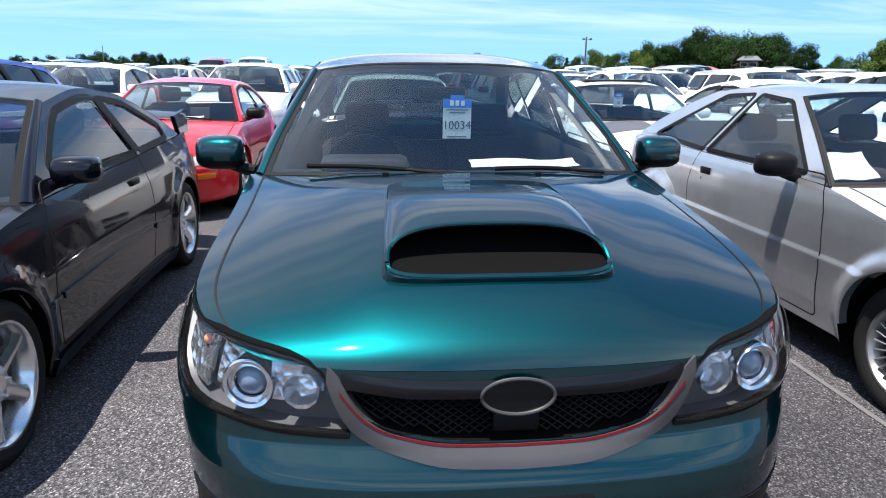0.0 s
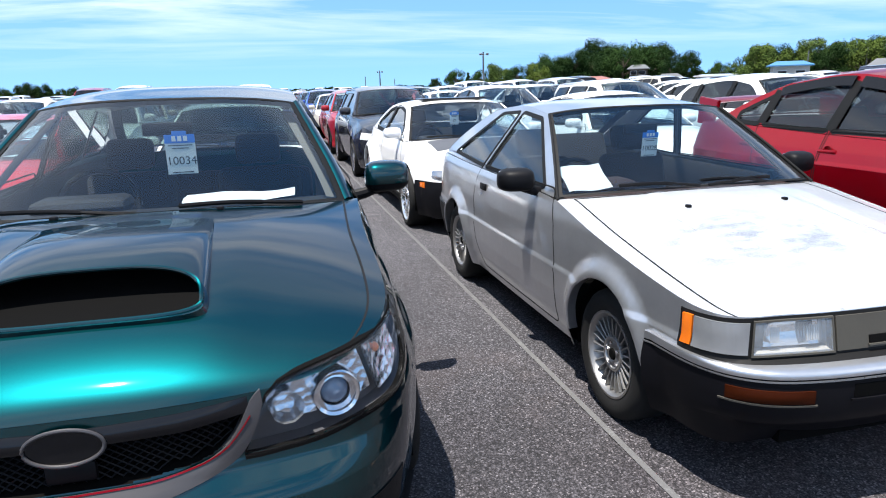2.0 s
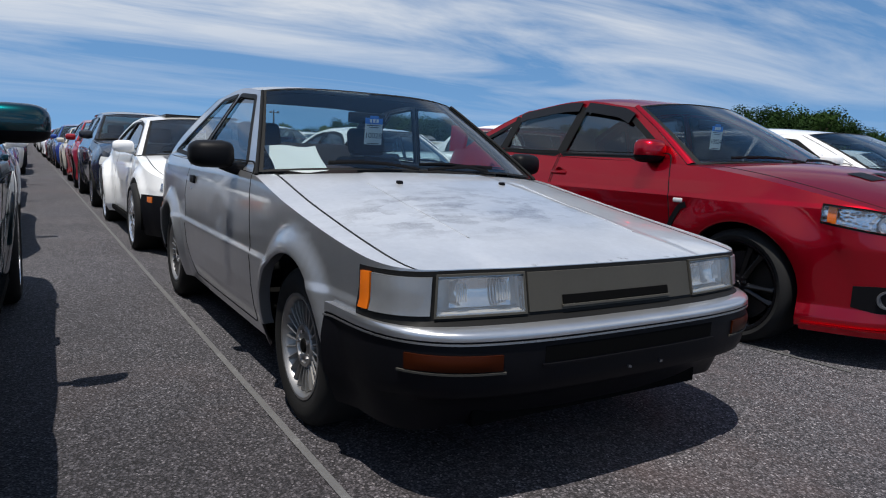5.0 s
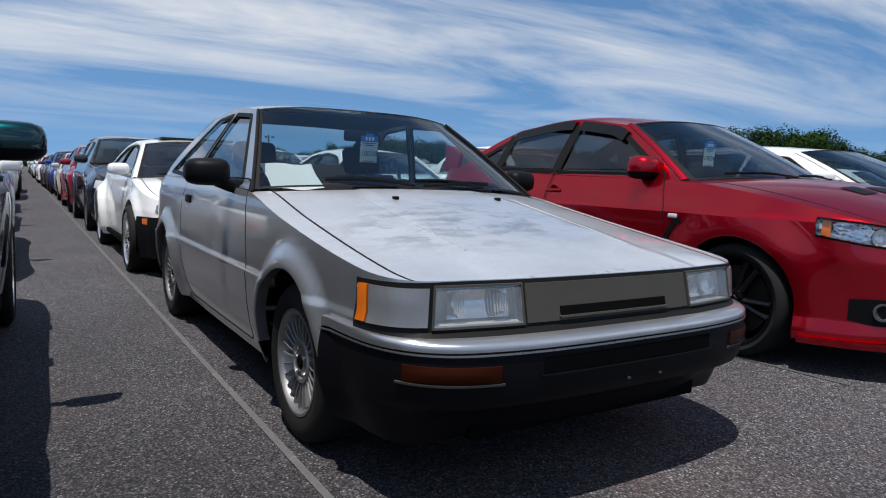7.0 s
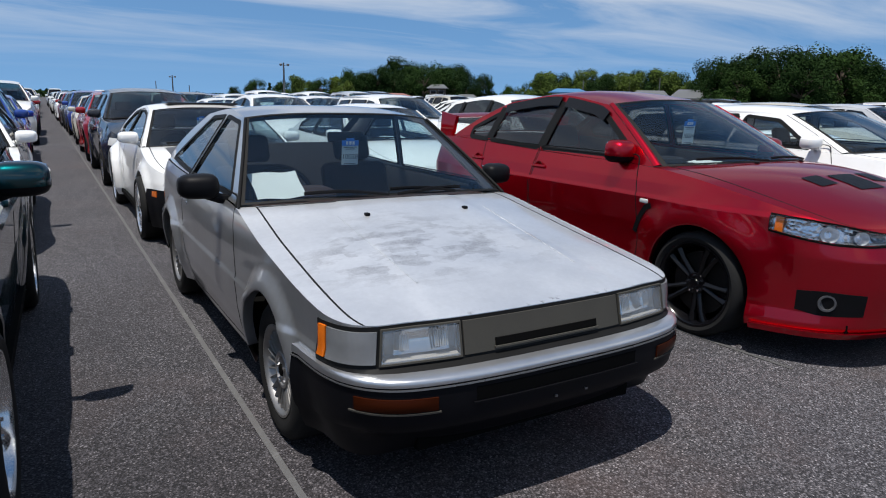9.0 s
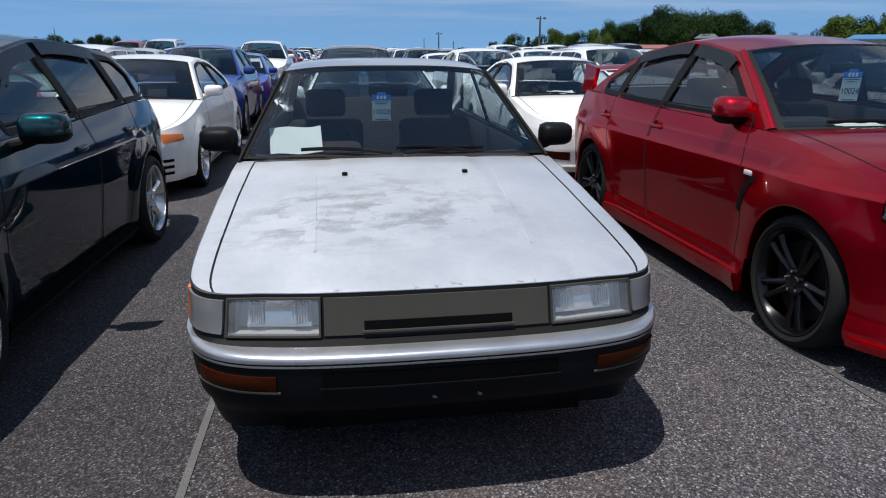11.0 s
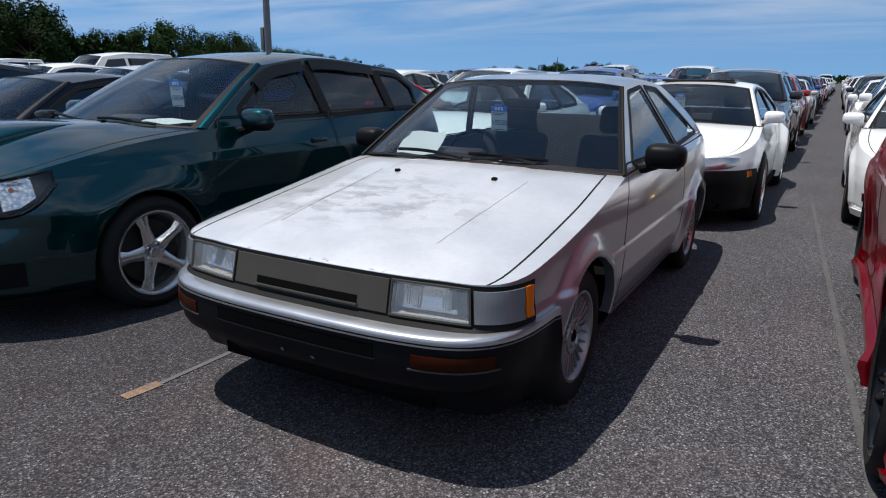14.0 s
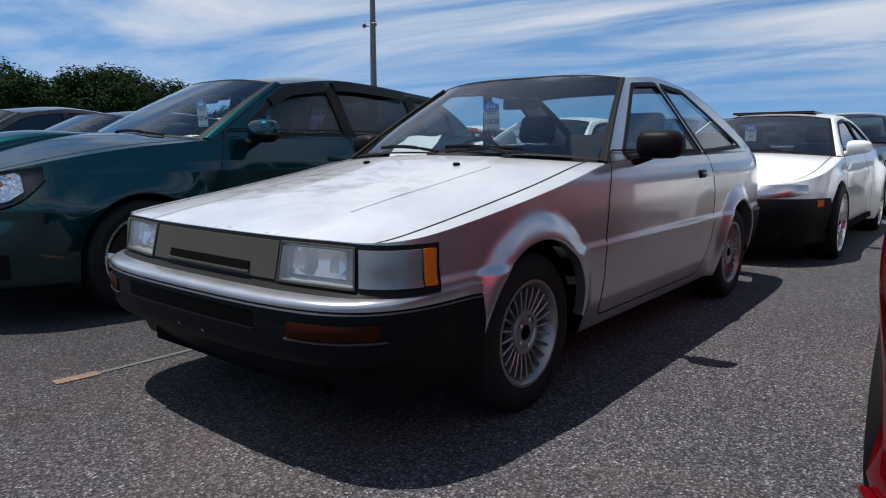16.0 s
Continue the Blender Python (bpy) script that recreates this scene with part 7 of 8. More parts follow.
# ---- rows of parked cars: a few kinds, each in its own colour ----
def fleet():
    base_s, base_h = red_spec(), teal_spec()
    kinds = {}
    kinds["sedan"] = scaled(base_s, 0.97, 1.0, 1.0, 0.97)
    kinds["coupe"] = scaled(coupe(), 0.96, 0.98, 1.0, 1.0)
    kinds["hatchback"] = scaled(base_h, 0.94, 0.92, 1.05, 1.0)
    kinds["estate_car"] = scaled(base_h, 0.98, 1.06, 1.0, 1.0)
    kinds["estate_car"].update(rail=[(0.52, 1.0), (1.22, 1.40), (1.9, 1.47), (3.30, 1.43), (3.58, 1.05)], windows=[[(0.82, 1.03), (1.25, 1.34), (1.62, 1.38), (1.70, 1.04)], [(1.78, 1.05), (1.72, 1.385), (2.45, 1.385), (2.55, 1.06)], [(2.63, 1.07), (2.55, 1.38), (3.2, 1.36), (3.36, 1.10)]])
    k = scaled(base_h, 1.0, 1.02, 1.15, 1.17)
    k.update(rail=[(0.50, 1.16), (1.08, 1.60), (1.9, 1.69), (3.15, 1.65), (3.40, 1.22)], windows=[[(0.82, 1.20), (1.14, 1.53), (1.62, 1.58), (1.70, 1.22)], [(1.78, 1.22), (1.72, 1.585), (2.45, 1.585), (2.55, 1.24)], [(2.63, 1.25), (2.55, 1.58), (3.05, 1.55), (3.22, 1.28)]], tyre_r=0.36, arches=[(0, 0.36, 0.40, 0.02, 0.12), (2.625 * 1.02, 0.36, 0.40, 0.02, 0.12)])
    kinds["off_roader"] = k
    k = scaled(base_h, 0.98, 1.06, 1.4, 1.12)
    k.update(rail=[(0.15, 1.10), (0.86, 1.78), (1.9, 1.90), (3.35, 1.88), (3.58, 1.20)], windows=[[(0.52, 1.16), (0.98, 1.70), (1.55, 1.75), (1.62, 1.17)], [(1.72, 1.17), (1.66, 1.75), (2.55, 1.76), (2.6, 1.18)], [(2.70, 1.18), (2.66, 1.75), (3.3, 1.73), (3.40, 1.20)]], crown=[(-0.2, 0.03), (-0.14, 0.04), (0.03, 0.04), (0.04, 0.02)], tumble=0.2)
    kinds["van"] = k
    return kinds


WHITES = [(0.78, 0.78, 0.77), (0.72, 0.72, 0.70), (0.80, 0.80, 0.80), (0.62, 0.63, 0.64)]
OTHERS = [(0.42, 0.43, 0.45), (0.02, 0.02, 0.022), (0.03, 0.03, 0.035), (0.015, 0.05, 0.25), (0.25, 0.01, 0.015), (0.10, 0.11, 0.12), (0.02, 0.03, 0.06), (0.45, 0.42, 0.36)]
rng = random.Random(7)
KINDS = fleet()
FIRST_OF = {}
WORDS = {"sedan": "four-door sedan", "coupe": "low coupe", "hatchback": "small hatchback", "estate_car": "long estate car", "off_roader": "tall off-roader", "van": "tall minivan"}


def colour_word(c):
    if min(c) > 0.55:
        return "white"
    if max(c) < 0.07:
        return "black"
    if c[2] > 2 * c[0]:
        return "blue"
    if c[0] > 3 * c[1]:
        return "dark red"
    return "silver grey" if max(c) > 0.3 else "dark grey"


def fleet_car(kind, col, x, y, rz=0.0, visor=False):
    """A car of the rows; the first of its kind is the mould for the rest."""
    if kind not in FIRST_OF:
        sp = dict(KINDS[kind])
        sp.update(name=kind, label="x", paint=P_OWN, glass=[TINT, TINT, TINT], group=OTHER, rim_style="six")
        root, sh = car(sp, x, y, rz, lite=True)
        z0 = tab(sp["top"], sp["plan"][0][1] + 0.1)
        for s in (1, -1):
            feat(sh, "headlight", [(sh.ax(0.42), z0 - 0.13, z0 - 0.03), (sh.ay(-0.60), z0 - 0.12, z0 - 0.01)], WHITELENS, root, 0.006, 0.02, 2, 0.006, 6, sgn=s)
        bar_on("grille", sh, root, -sh.ax(0.38), sh.ax(0.38), z0 - 0.15, z0 - 0.05, BLACK, 0.004, 0.02, 8, 1)
        bar_on("intake", sh, root, -sh.ax(0.44), sh.ax(0.44), 0.26, 0.38, BLACK, 0.004, 0.02, 8, 1)
        b = sp["rail"][0]
        mirror(sh, root, P_OWN, sh.belt_x(b[0] + 0.3, b[1] + 0.08) + 0.03, b[0] + 0.28, b[1] + 0.08, (0.2, 0.14, 0.14), False)
        bm = bmesh.new()
        w = sh.belt_x(b[0] + 0.5, b[1]) - 0.05
        add_box(bm, (-w, b[0] - 0.1, b[1] - 0.12), (w, b[0] + 0.3, b[1] - 0.01), 0.03)
        part("dashboard", bm, DASH, root)
        for sx in (-0.36, 0.36):
            bm = bmesh.new()
            add_box(bm, (sx - 0.24, b[0] + 1.0, 0.35), (sx + 0.24, b[0] + 1.14, b[1] + 0.12), 0.05)
            st_ = part("seat", bm, CLOTH, root)
            bm = bmesh.new()
            add_box(bm, (sx - 0.13, b[0] + 1.06, b[1] + 0.10), (sx + 0.13, b[0] + 1.14, b[1] + 0.27), 0.03)
            part("headrest", bm, CLOTH, st_)
        bm = bmesh.new()
        add_box(bm, (-w + 0.1, b[0] + 1.9, 0.35), (w - 0.1, b[0] + 2.05, b[1] + 0.1), 0.05)
        part("rear_seat", bm, CLOTH, root)
        FIRST_OF[kind] = root
    else:
        root = copy_thing(FIRST_OF[kind], pose(x, y, 0, 0, 0, rz))
    for o in (root, *root.children_recursive):
        o.color = (*col, 1)
    tagged(root, f"{colour_word(col)} {WORDS[kind]} parked in a row on asphalt", "car", OTHER)
    return root


BLACKC, BLUEC = (0.012, 0.014, 0.02), (0.012, 0.045, 0.22)
placed = [("estate_car", BLACKC, 0.12, 9.15), ("hatchback", BLUEC, -2.62, 9.25), ("sedan", (0.78, 0.78, 0.77), 2.85, 10.6), ("sedan", (0.03, 0.03, 0.035), -7.75, 0.1),
          ("estate_car", (0.02, 0.02, 0.025), -10.4, 0.3), ("sedan", (0.25, 0.01, 0.015), 0.10, 13.6), ("estate_car", (0.78, 0.78, 0.77), -5.0, 9.6), ("hatchback", (0.015, 0.06, 0.35), -7.6, 4.7), ("coupe", (0.015, 0.05, 0.3), -2.6, 13.6)]
for kd, col, x, y in placed:
    fleet_car(kd, col, x, y)
q = dict(KINDS["estate_car"])
q.update(name="estate_car", label="white estate car with clear side windows on asphalt", paint=P_WHITE, rail=[(0.52, 0.99), (1.20, 1.32), (1.9, 1.375), (3.20, 1.33), (3.58, 1.03)], windows=[[(0.82, 1.02), (1.24, 1.265), (1.62, 1.30), (1.70, 1.03)], [(1.78, 1.04), (1.72, 1.305), (2.45, 1.295), (2.55, 1.05)], [(2.63, 1.06), (2.55, 1.29), (3.1, 1.26), (3.30, 1.08)]], glass=[CLEAR, CLEAR, TINT], da=0.05, dz=0.035, rim_style="six", black_pillars=[1.74])
est, tsh = car(q, 5.50, 0.35)
common(tsh, est, P_WHITE, 1.08)
simple_face(tsh, est, [(tsh.ax(0.42), 0.62, 0.73), (tsh.ay(-0.55), 0.63, 0.76)], [(-tsh.ax(0.38), 0.60, 0.70), (tsh.ax(0.38), 0.60, 0.70)], [(-tsh.ax(0.42), 0.26, 0.38), (tsh.ax(0.42), 0.26, 0.38)])
handles(tsh, est, P_WHITE, [(1.55, 0.86, 0.16, 0.035), (2.4, 0.88, 0.16, 0.035)])
PITCH_X, PITCH_Y = 2.6, 4.75
taken = {(2, 0)} | {(round((x - 0.05) / PITCH_X), round(y / PITCH_Y)) for _, _, x, y in placed} | {(c, r) for c in (-2, -1, 0, 1) for r in (0, 1)}
spots = []
for r in range(0, 24):
    for c in range(-24, 40):
        if (c, r) in taken or (c > 2 and r == 0 and c > 6):
            continue
        x, y = 0.05 + PITCH_X * c, 0.1 + PITCH_Y * r
        ang = math.degrees(math.atan2(x, y + 2.5))
        if -72 < ang < 66 and math.hypot(x, y) < 100:
            spots.append((math.hypot(x, y), x, y))
spots.sort()
names = ["sedan", "hatchback", "estate_car", "coupe", "off_roader", "van"]
far_spots = []
for i, (d, x, y) in enumerate(spots):
    kd = rng.choices(names, (5, 3, 4, 3, 1.2, 0.8))[0]
    col = rng.choice(WHITES) if rng.random() < 0.58 else rng.choice(OTHERS)
    x, y = x + rng.uniform(-0.08, 0.08), y + rng.uniform(-0.2, 0.2)
    if i < 105:
        fleet_car(kd, col, x, y, rng.uniform(-1, 1))
    elif rng.random() < 0.93:
        far_spots.append((kd, col, x, y))


def far_cars():
    """The cars far off, too many to count: skin, glass and wheels joined by colour."""
    shapes = {}
    skip = ("panel_gap", "dashboard", "seat", "headrest", "rear_seat", "mirror_glass", "underbody", "boot_lid", "rear_surround", "intake")
    for kd in names:
        root = FIRST_OF[kd]
        sets = {"paint": ([], []), "glass": ([], []), "dark": ([], [])}
        for o in root.children_recursive:
            mname = o.data.materials[0].name
            key = "paint" if mname == "fleet_paint" else "glass" if "glass" in mname else "dark"
            if o.name.split(".")[0] in skip:
                continue
            m = o.matrix_basis if o.parent is root else o.parent.matrix_basis @ o.matrix_basis
            vs, fs = sets[key]
            n0 = len(vs)
            vs += [tuple(m @ v.co) for v in o.data.vertices]
            o.data.calc_loop_triangles()
            fs += [[n0 + k for k in p.vertices] for p in o.data.loop_triangles]
        shapes[kd] = {k: (np.array(vs), np.array(fs)) for k, (vs, fs) in sets.items()}
    buckets = {}
    for kd, col, x, y in far_spots:
        for key, (vs, fs) in shapes[kd].items():
            bv, bf, n0 = buckets.setdefault((key, col if key == "paint" else 0), ([], [], [0]))
            bv.append(vs + np.array((x, y, 0.0)))
            bf.append(fs + n0[0])
            n0[0] += len(vs)
    for (key, col), (bv, bf, _) in buckets.items():
        nm = {"paint": "distant_car_bodies", "glass": "distant_car_windows", "dark": "distant_car_tyres"}[key]
        bv, bf = np.concatenate(bv).astype(np.float32), np.concatenate(bf).astype(np.int32)
        me = bpy.data.meshes.new(nm)
        me.vertices.add(len(bv))
        me.loops.add(len(bf) * 3)
        me.polygons.add(len(bf))
        me.vertices.foreach_set("co", bv.ravel())
        me.loops.foreach_set("vertex_index", bf.ravel())
        me.polygons.foreach_set("loop_start", np.arange(0, len(bf) * 3, 3, dtype=np.int32))
        me.polygons.foreach_set("use_smooth", np.ones(len(bf), dtype=bool))
        me.update(calc_edges=True)
        me.materials.append({"paint": P_OWN, "glass": GLOSSBLACK, "dark": RUBBER}[key])
        ob = new(nm, me)
        lab = f"rows of distant {colour_word(col)} parked cars" if key == "paint" else "dark parts of distant parked cars in rows"
        tagged(ob, lab, "cars", kind="stuff")
        if key == "paint":
            ob.color = (*col, 1)


far_cars()

# ---- trees, houses, poles ----
LEAF = [foliage("leaf_dark", (0.010, 0.028, 0.007)), foliage("leaf_mid", (0.017, 0.042, 0.010)), foliage("leaf_bamboo", (0.050, 0.085, 0.020))]
BARK = plain("bark", (0.06, 0.045, 0.032), 0.9, grain=8, bumpy=0.5)


def tree(seed, h, spread, leaf, trunk_h=0.3, pine=False, n=1500):
    """A tapered trunk with limbs and a crown of many small leaf sprays."""
    r = random.Random(seed)
    root = empty("tree", 0, 0, 0, "x", "tree", "trees beyond the yard")
    bm = bmesh.new()
    pts = [Vector((0, 0, -0.3))]
    for k in range(1, 6):
        pts.append(Vector((r.uniform(-0.2, 0.2) * k / 3, r.uniform(-0.2, 0.2) * k / 3, h * 0.8 * k / 5)))
    add_tube(bm, pts, [0.035 * h * (1 - 0.16 * k) for k in range(6)], 7)
    blobs = []
    for k in range(30):
        z = h * (trunk_h + (0.97 - trunk_h) * ((k + r.random()) / 30))
        f = (z / h - trunk_h) / (1 - trunk_h)
        rad = spread * ((0.55 + 0.6 * math.sin(math.pi * min(1, 0.15 + 0.75 * f))) if not pine else 1.15 * (1 - f) ** 0.8) * r.uniform(0.45, 1.0)
        a = r.uniform(0, 2 * math.pi)
        c = Vector((rad * 0.75 * math.cos(a), rad * 0.75 * math.sin(a), z))
        blobs.append((c, spread * r.uniform(0.20, 0.40) * (0.6 if pine else 1.0)))
        i = min(4, int(5 * z / h / 0.85))
        add_tube(bm, [pts[i], pts[i].lerp(c, 0.5) + Vector((0, 0, 0.1 * h * 0.3)), c], [0.012 * h, 0.008 * h, 0.004 * h], 5)
    trunk = part("trunk", bm, BARK, root)
    vs, fs = [], []
    for _ in range(n):
        c, br = r.choice(blobs)
        d = Vector((r.gauss(0, 1), r.gauss(0, 1), r.gauss(0, 0.8)))
        d = d.normalized() * br * (0.55 + 0.5 * r.random())
        p = c + d
        s = r.uniform(0.07, 0.19) * (h / 9) ** 0.3
        ax = (d.normalized() + Vector((r.uniform(-0.8, 0.8), r.uniform(-0.8, 0.8), r.uniform(-0.2, 0.9)))).normalized()
        t1 = ax.orthogonal().normalized()
        t1 = Matrix.Rotation(r.uniform(0, 6.28), 3, ax) @ t1
        t2 = ax.cross(t1)
        n0 = len(vs)
        vs += [p + t1 * s, p + t2 * s * 0.6 + ax * s * 0.2, p - t1 * s * 0.9, p - t2 * s * 0.7 + ax * s * 0.15]
        fs.append((n0, n0 + 1, n0 + 2, n0 + 3))
    mesh_part("crown", vs, fs, leaf, root, flat=True)
    return root


TREES = [tree(1, 9.5, 4.2, LEAF[0], 0.18, n=13000), tree(2, 8.5, 3.6, LEAF[1], 0.15, n=11000), tree(3, 10.5, 2.6, LEAF[0], 0.2, True, 6000), tree(4, 7.0, 3.2, LEAF[2], 0.05, n=10000), tree(5, 11.0, 3.4, LEAF[0], 0.45, n=8500)]
TW = ["broad dark green tree with a dense crown", "rounded green tree with a dense crown", "tall dark conifer with layered branches", "pale green bamboo clump", "tall open tree with a spreading crown"]
used_tree = set()


def plant(kind, az, dist, size):
    """A tree at a bearing (degrees from +y towards +x) and distance from the camera's middle place."""
    a = radians(az)
    m = pose(-0.5 + dist * math.sin(a), -2.4 + dist * math.cos(a), -1.9 * size, 0, 0, rng.uniform(0, 360)) @ Matrix.Scale(size, 4)
    if kind not in used_tree:
        used_tree.add(kind)
        ob = TREES[kind]
        ob.matrix_basis = m
    else:
        ob = copy_thing(TREES[kind], m)
        ob.scale = (size, size, size)
    tagged(ob, TW[kind], "tree", "trees beyond the yard")


def band(az0, az1, dist, top_el, n, kinds, low=0.55):
    for k in range(n):
        az = az0 + (az1 - az0) * (k + rng.random() * 0.8) / n
        d = dist * rng.uniform(0.93, 1.1)
        kd = rng.choice(kinds)
        el = lin(top_el, az) * rng.uniform(low, 1.0)
        hh = (7.6, 6.6, 8.6, 5.1, 9.1)[kd]
        plant(kd, az, d, max(0.25, (d * math.tan(radians(el)) + 1.35) / hh))


def woods(name, az0, az1, dist, top_el, leaf, n, label, seed):
    """A far wood as one mass of leaf sprays with an uneven top."""
    r = np.random.RandomState(seed)
    az = r.uniform(az0, az1, n)
    d = dist * r.uniform(0.96, 1.06, n)
    wob = np.array([noise.noise((a * 0.9, seed, 0)) + 0.6 * noise.noise((a * 3.1, seed, 5)) for a in az])
    top = d * np.tan(np.radians(np.interp(az, [p[0] for p in top_el], [p[1] for p in top_el]))) * (0.62 + 0.5 * wob) + 1.35
    z = top * np.sqrt(r.uniform(0.0, 1.0, n)) * r.uniform(0.9, 1.02, n)
    c = np.c_[-0.5 + d * np.sin(np.radians(az)), -2.4 + d * np.cos(np.radians(az)), z]
    s = r.uniform(0.25, 0.6, n) * min(dist, 160) / 130
    t1, t2 = r.normal(size=(n, 3)), r.normal(size=(n, 3))
    t1 /= np.linalg.norm(t1, axis=1)[:, None]
    t2 -= (t1 * t2).sum(1)[:, None] * t1
    t2 /= np.linalg.norm(t2, axis=1)[:, None]
    t1, t2 = t1 * s[:, None], t2 * s[:, None] * 0.7
    vs = np.stack([c + t1, c + t2, c - t1, c - t2], 1).reshape(-1, 3)
    tagged(mesh_part(name, vs.tolist(), np.arange(4 * n).reshape(-1, 4).tolist(), leaf, flat=True), label, "woods", kind="stuff")


woods("distant_woods", -82, -44, 100, [(-82, 5.0), (-62, 4.6), (-54, 3.6), (-47, 2.7), (-44, 1.7)], LEAF[0], 32000, "dark green distant woods behind the yard", 3)
woods("distant_woods", -46, -4, 205, [(-46, 0.9), (-34, 0.5), (-26, 0.45), (-19, 0.8), (-12, 0.35), (-4, 0.3)], LEAF[0], 9000, "low dark green distant woods on the horizon", 4)
woods("distant_woods", -6, 24, 280, [(-6, 0.32), (14, 0.34), (24, 0.5)], LEAF[0], 7000, "low dark green distant woods on the horizon", 5)
woods("distant_woods", 21, 53, 160, [(21, 1.0), (24, 2.0), (28, 2.6), (31, 2.2), (33, 1.0), (36, 0.6), (44, 1.8), (53, 1.8)], LEAF[1], 14000, "green woods and bamboo behind the yard", 6)
woods("distant_woods", 50, 84, 112, [(50, 2.2), (56, 3.6), (62, 2.8), (84, 2.6)], LEAF[0], 14000, "tall dark green woods behind the yard", 8)
band(-80, -58, 88, [(-80, 6.9), (-68, 7.2), (-62, 6.0), (-58, 4.6)], 18, (0, 1, 0, 4))
band(-58, -44, 95, [(-58, 4.0), (-51, 4.2), (-44, 3.2)], 9, (0, 1, 2))
band(-44, -34, 150, [(-44, 2.0), (-39, 1.9), (-34, 1.0)], 13, (0, 2, 1))
band(-26, -12, 190, [(-26, 0.7), (-21, 1.25), (-17, 1.1), (-12, 0.5)], 16, (0, 1, 1))
band(13, 23, 135, [(13, 1.1), (18, 1.7), (23, 1.9)], 9, (1, 2, 4, 3))
band(22, 32.5, 150, [(22, 2.0), (24.5, 3.0), (28, 3.4), (30, 3.0), (32.5, 2.4)], 17, (0, 1, 0))
plant(4, 33.4, 140, 0.72)
band(34, 41, 140, [(34, 0.9), (38, 1.7), (41, 2.2)], 9, (1, 3))
band(38, 52, 120, [(38, 2.2), (44, 2.9), (48, 2.5), (52, 2.6)], 22, (3, 1, 3, 0))
band(51, 62, 100, [(51, 3.8), (54, 4.5), (58, 4.4), (62, 3.8)], 14, (0, 0, 1))
band(60, 80, 110, [(60, 3.6), (70, 3.6), (80, 3.4)], 18, (0, 1, 2))

ROOFTILE = plain("grey_roof_tiles", (0.10, 0.105, 0.11), 0.6, grain=6)
BLUEROOF = plain("blue_sheet_roof", (0.05, 0.16, 0.30), 0.5, grain=4)
REDROOF = plain("rust_red_roof", (0.22, 0.09, 0.07), 0.6, grain=4)
WALL = plain("pale_house_wall", (0.42, 0.40, 0.36), 0.85, grain=5)
WOODWALL = plain("dark_timber_wall", (0.10, 0.075, 0.055), 0.8, grain=10)
STEEL = plain("galvanised_steel", (0.13, 0.135, 0.14), 0.5, metal=0.5)


def house(az, dist, w, d, h, roof_h, roof, wall, label, storeys=1, eave=0.5):
    a = radians(az)
    root = empty("house", -0.5 + dist * math.sin(a), -2.4 + dist * math.cos(a), -az + rng.uniform(-8, 8), label, "house")
    for st_ in range(storeys):
        ww, dd, z0, z1 = w * (1 - 0.22 * st_), d * (1 - 0.22 * st_), st_ * (h + roof_h * 0.55), st_ * (h + roof_h * 0.55) + h
        bm = bmesh.new()
        add_box(bm, (-ww / 2, -dd / 2, z0), (ww / 2, dd / 2, z1), 0.03)
        wl_ = part("wall", bm, wall, root)
        nwin = max(2, int(ww / 2.4))
        for k in range(nwin):
            x = -ww / 2 + ww * (k + 0.5) / nwin
            bm = bmesh.new()
            add_box(bm, (x - 0.6, -dd / 2 - 0.05, z0 + h * 0.35), (x + 0.6, -dd / 2 + 0.02, z0 + h * 0.8), 0.02)
            wd = part("window", bm, WHITELENS, wl_)
            bm = bmesh.new()
            add_box(bm, (x - 0.54, -dd / 2 - 0.065, z0 + h * 0.38), (x + 0.54, -dd / 2 - 0.04, z0 + h * 0.77), 0.01)
            part("pane", bm, GLOSSBLACK, wl_)
        bm = bmesh.new()
        e = eave
        b = [bm.verts.new(p) for p in ((-ww / 2 - e, -dd / 2 - e, z1 - 0.1), (ww / 2 + e, -dd / 2 - e, z1 - 0.1), (ww / 2 + e, dd / 2 + e, z1 - 0.1), (-ww / 2 - e, dd / 2 + e, z1 - 0.1))]
        b2 = [bm.verts.new(v.co + Vector((0, 0, 0.15))) for v in b]
        r_ = [bm.verts.new((-ww / 2 + ww * 0.12, 0, z1 + roof_h)), bm.verts.new((ww / 2 - ww * 0.12, 0, z1 + roof_h))]
        bm.faces.new(b[::-1])
        for k in range(4):
            bm.faces.new((b[k], b[(k + 1) % 4], b2[(k + 1) % 4], b2[k]))
        bm.faces.new((b2[0], b2[1], r_[1], r_[0]))
        bm.faces.new((b2[2], b2[3], r_[0], r_[1]))
        bm.faces.new((b2[1], b2[2], r_[1]))
        bm.faces.new((b2[3], b2[0], r_[0]))
        part("roof", bm, roof, root)


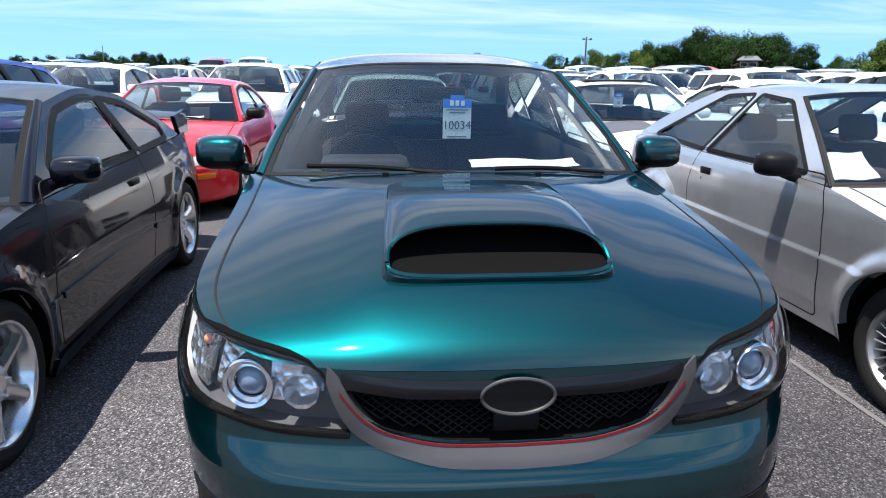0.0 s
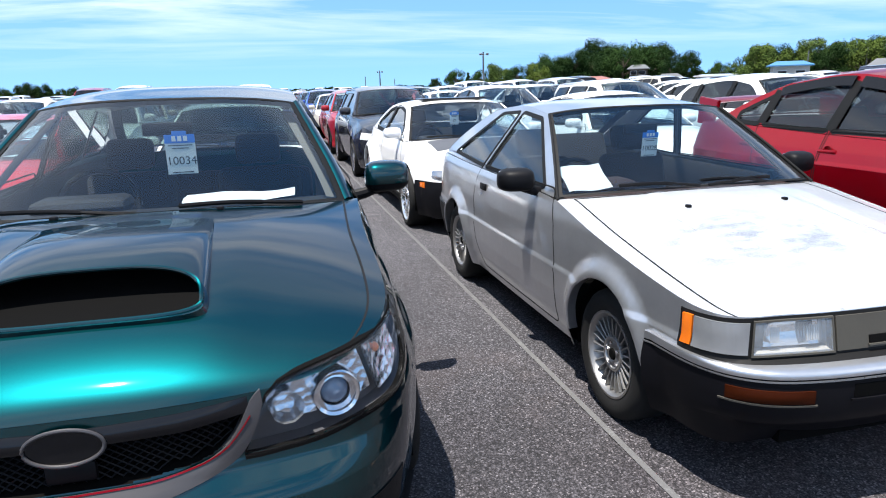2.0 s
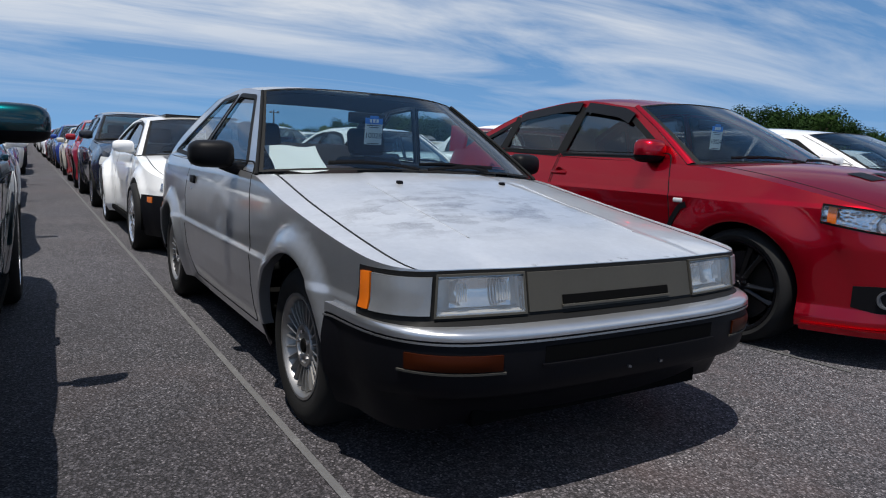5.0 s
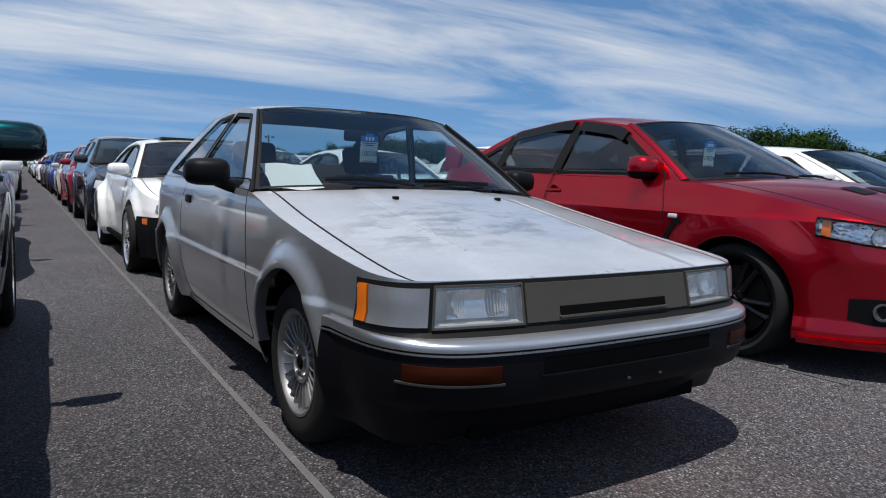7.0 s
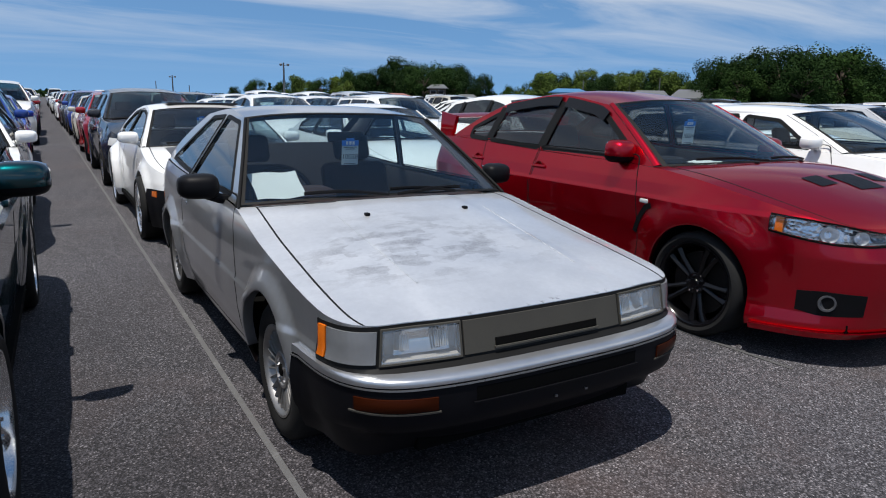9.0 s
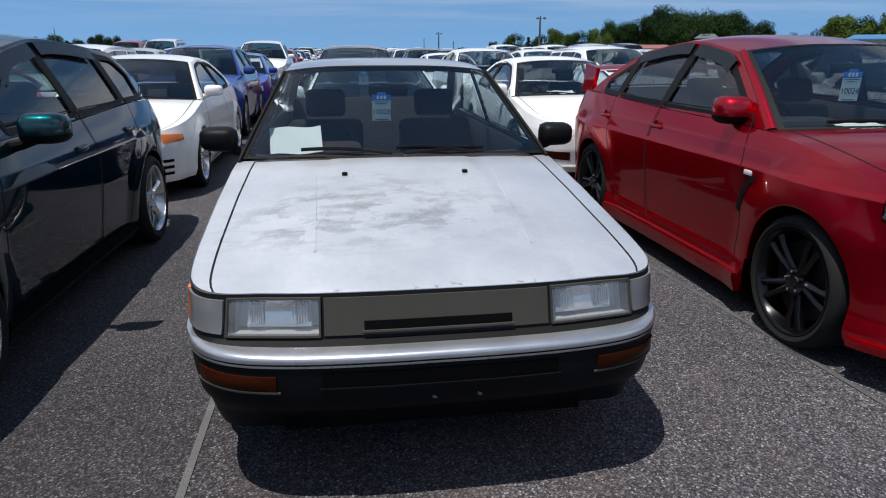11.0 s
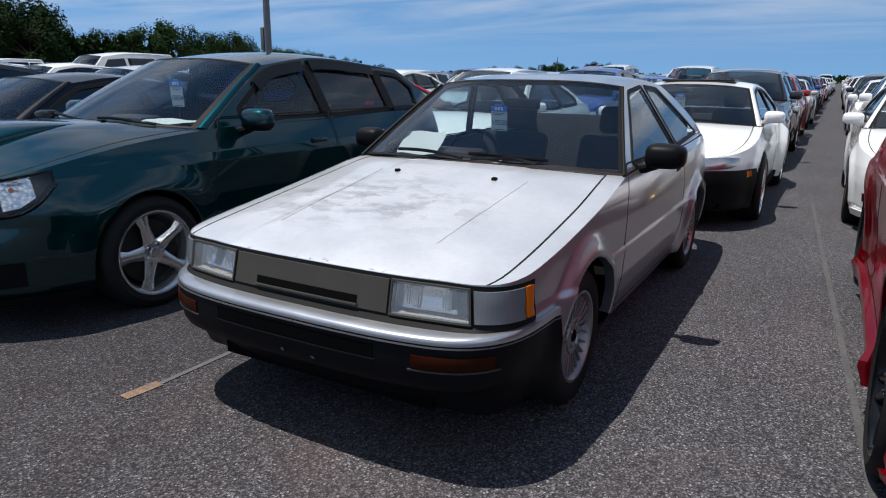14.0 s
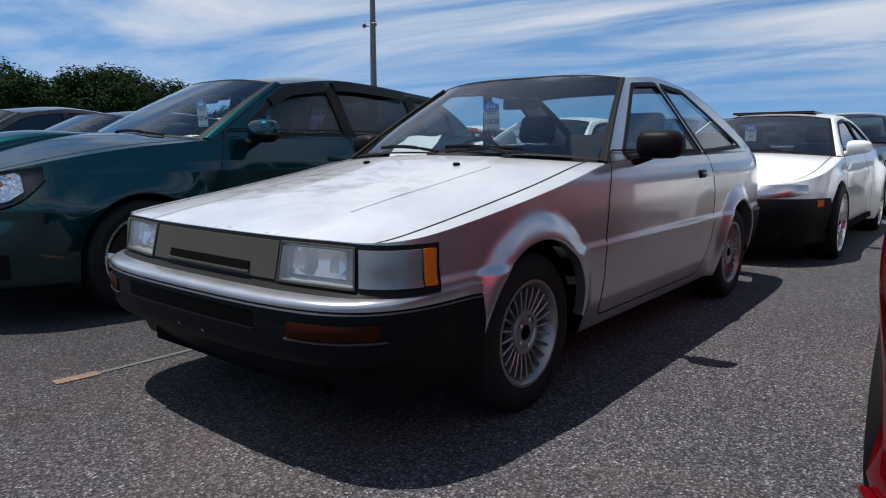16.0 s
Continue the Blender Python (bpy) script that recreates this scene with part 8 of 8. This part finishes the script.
house(29.6, 138, 4.0, 4, 1.7, 0.8, ROOFTILE, WOODWALL, "two-storey timber house with grey tiled roofs", 2)
house(32.0, 138, 3.8, 3.5, 1.9, 0.9, ROOFTILE, WALL, "small house with a grey gabled roof")
house(24.8, 112, 9.5, 5, 1.9, 0.6, REDROOF, WALL, "long low shed with a rust red roof")
house(40.3, 105, 4.4, 4, 3.0, 0.6, BLUEROOF, WALL, "small building with a blue sheet roof")
house(50.2, 105, 6.0, 5, 2.4, 1.3, ROOFTILE, WALL, "house with a grey tiled roof among trees")
house(46.8, 105, 5.0, 4, 2.3, 1.2, ROOFTILE, WALL, "low house with a grey roof")
house(35.5, 118, 6.5, 4, 2.0, 0.3, WHITELENS, WALL, "white flat shed beyond the cars")


def pole(x, y, h, r, label, lamps=0, arm_z=None, name="lamp_post"):
    root = empty(name, x, y, 0, label, "pole")
    bm = bmesh.new()
    add_tube(bm, [(0, 0, 0), (0, 0, h * 0.5), (0, 0, h)], [r, r * 0.85, r * 0.65], 12)
    shaft = part("shaft", bm, STEEL, root)
    for k in range(lamps):
        bm = bmesh.new()
        s = 1 if k % 2 else -1
        z = (arm_z or h - 0.4) - 0.6 * (k // 2)
        add_tube(bm, [(0, 0, z), (s * 0.42, -0.3, z + 0.12)], 0.035, 6)
        part("arm", bm, STEEL, root)
        bm = bmesh.new()
        add_box(bm, (-0.17, -0.1, -0.13), (0.17, 0.12, 0.13), 0.04, pose(s * 0.48, -0.36, z + 0.1, 25, 0, 30 * s))
        part("floodlight", bm, STEEL, root, "grey floodlight")
    return root


a = radians(-43.9)
px_, py_ = 1.25 + 49 * math.sin(a), -2.3 + 49 * math.cos(a)
lp = pole(px_, py_, 14.5, 0.26, "tall grey steel lamp post with floodlights", 2, 9.3)
bm = bmesh.new()
add_box(bm, (-0.5, -0.2, 2.9), (-0.22, 0.2, 4.4), 0.04)
part("switch_box", bm, STEEL, lp)
for az, dist, h, lm in ((16.85, 95, 6.0, 2), (8.6, 150, 5.4, 2), (7.4, 150, 4.2, 0), (41.5, 110, 5.0, 0), (47.5, 112, 5.6, 0), (45.2, 112, 5.2, 0), (66, 85, 7.0, 3), (-20, 170, 6, 0), (9.8, 150, 3.6, 0)):
    b = radians(az)
    pole(-0.5 + dist * math.sin(b), -2.4 + dist * math.cos(b), h, 0.16 if lm else 0.11, "distant thin pole beyond the parked cars", lm, None, "utility_pole" if not lm else "lamp_post")
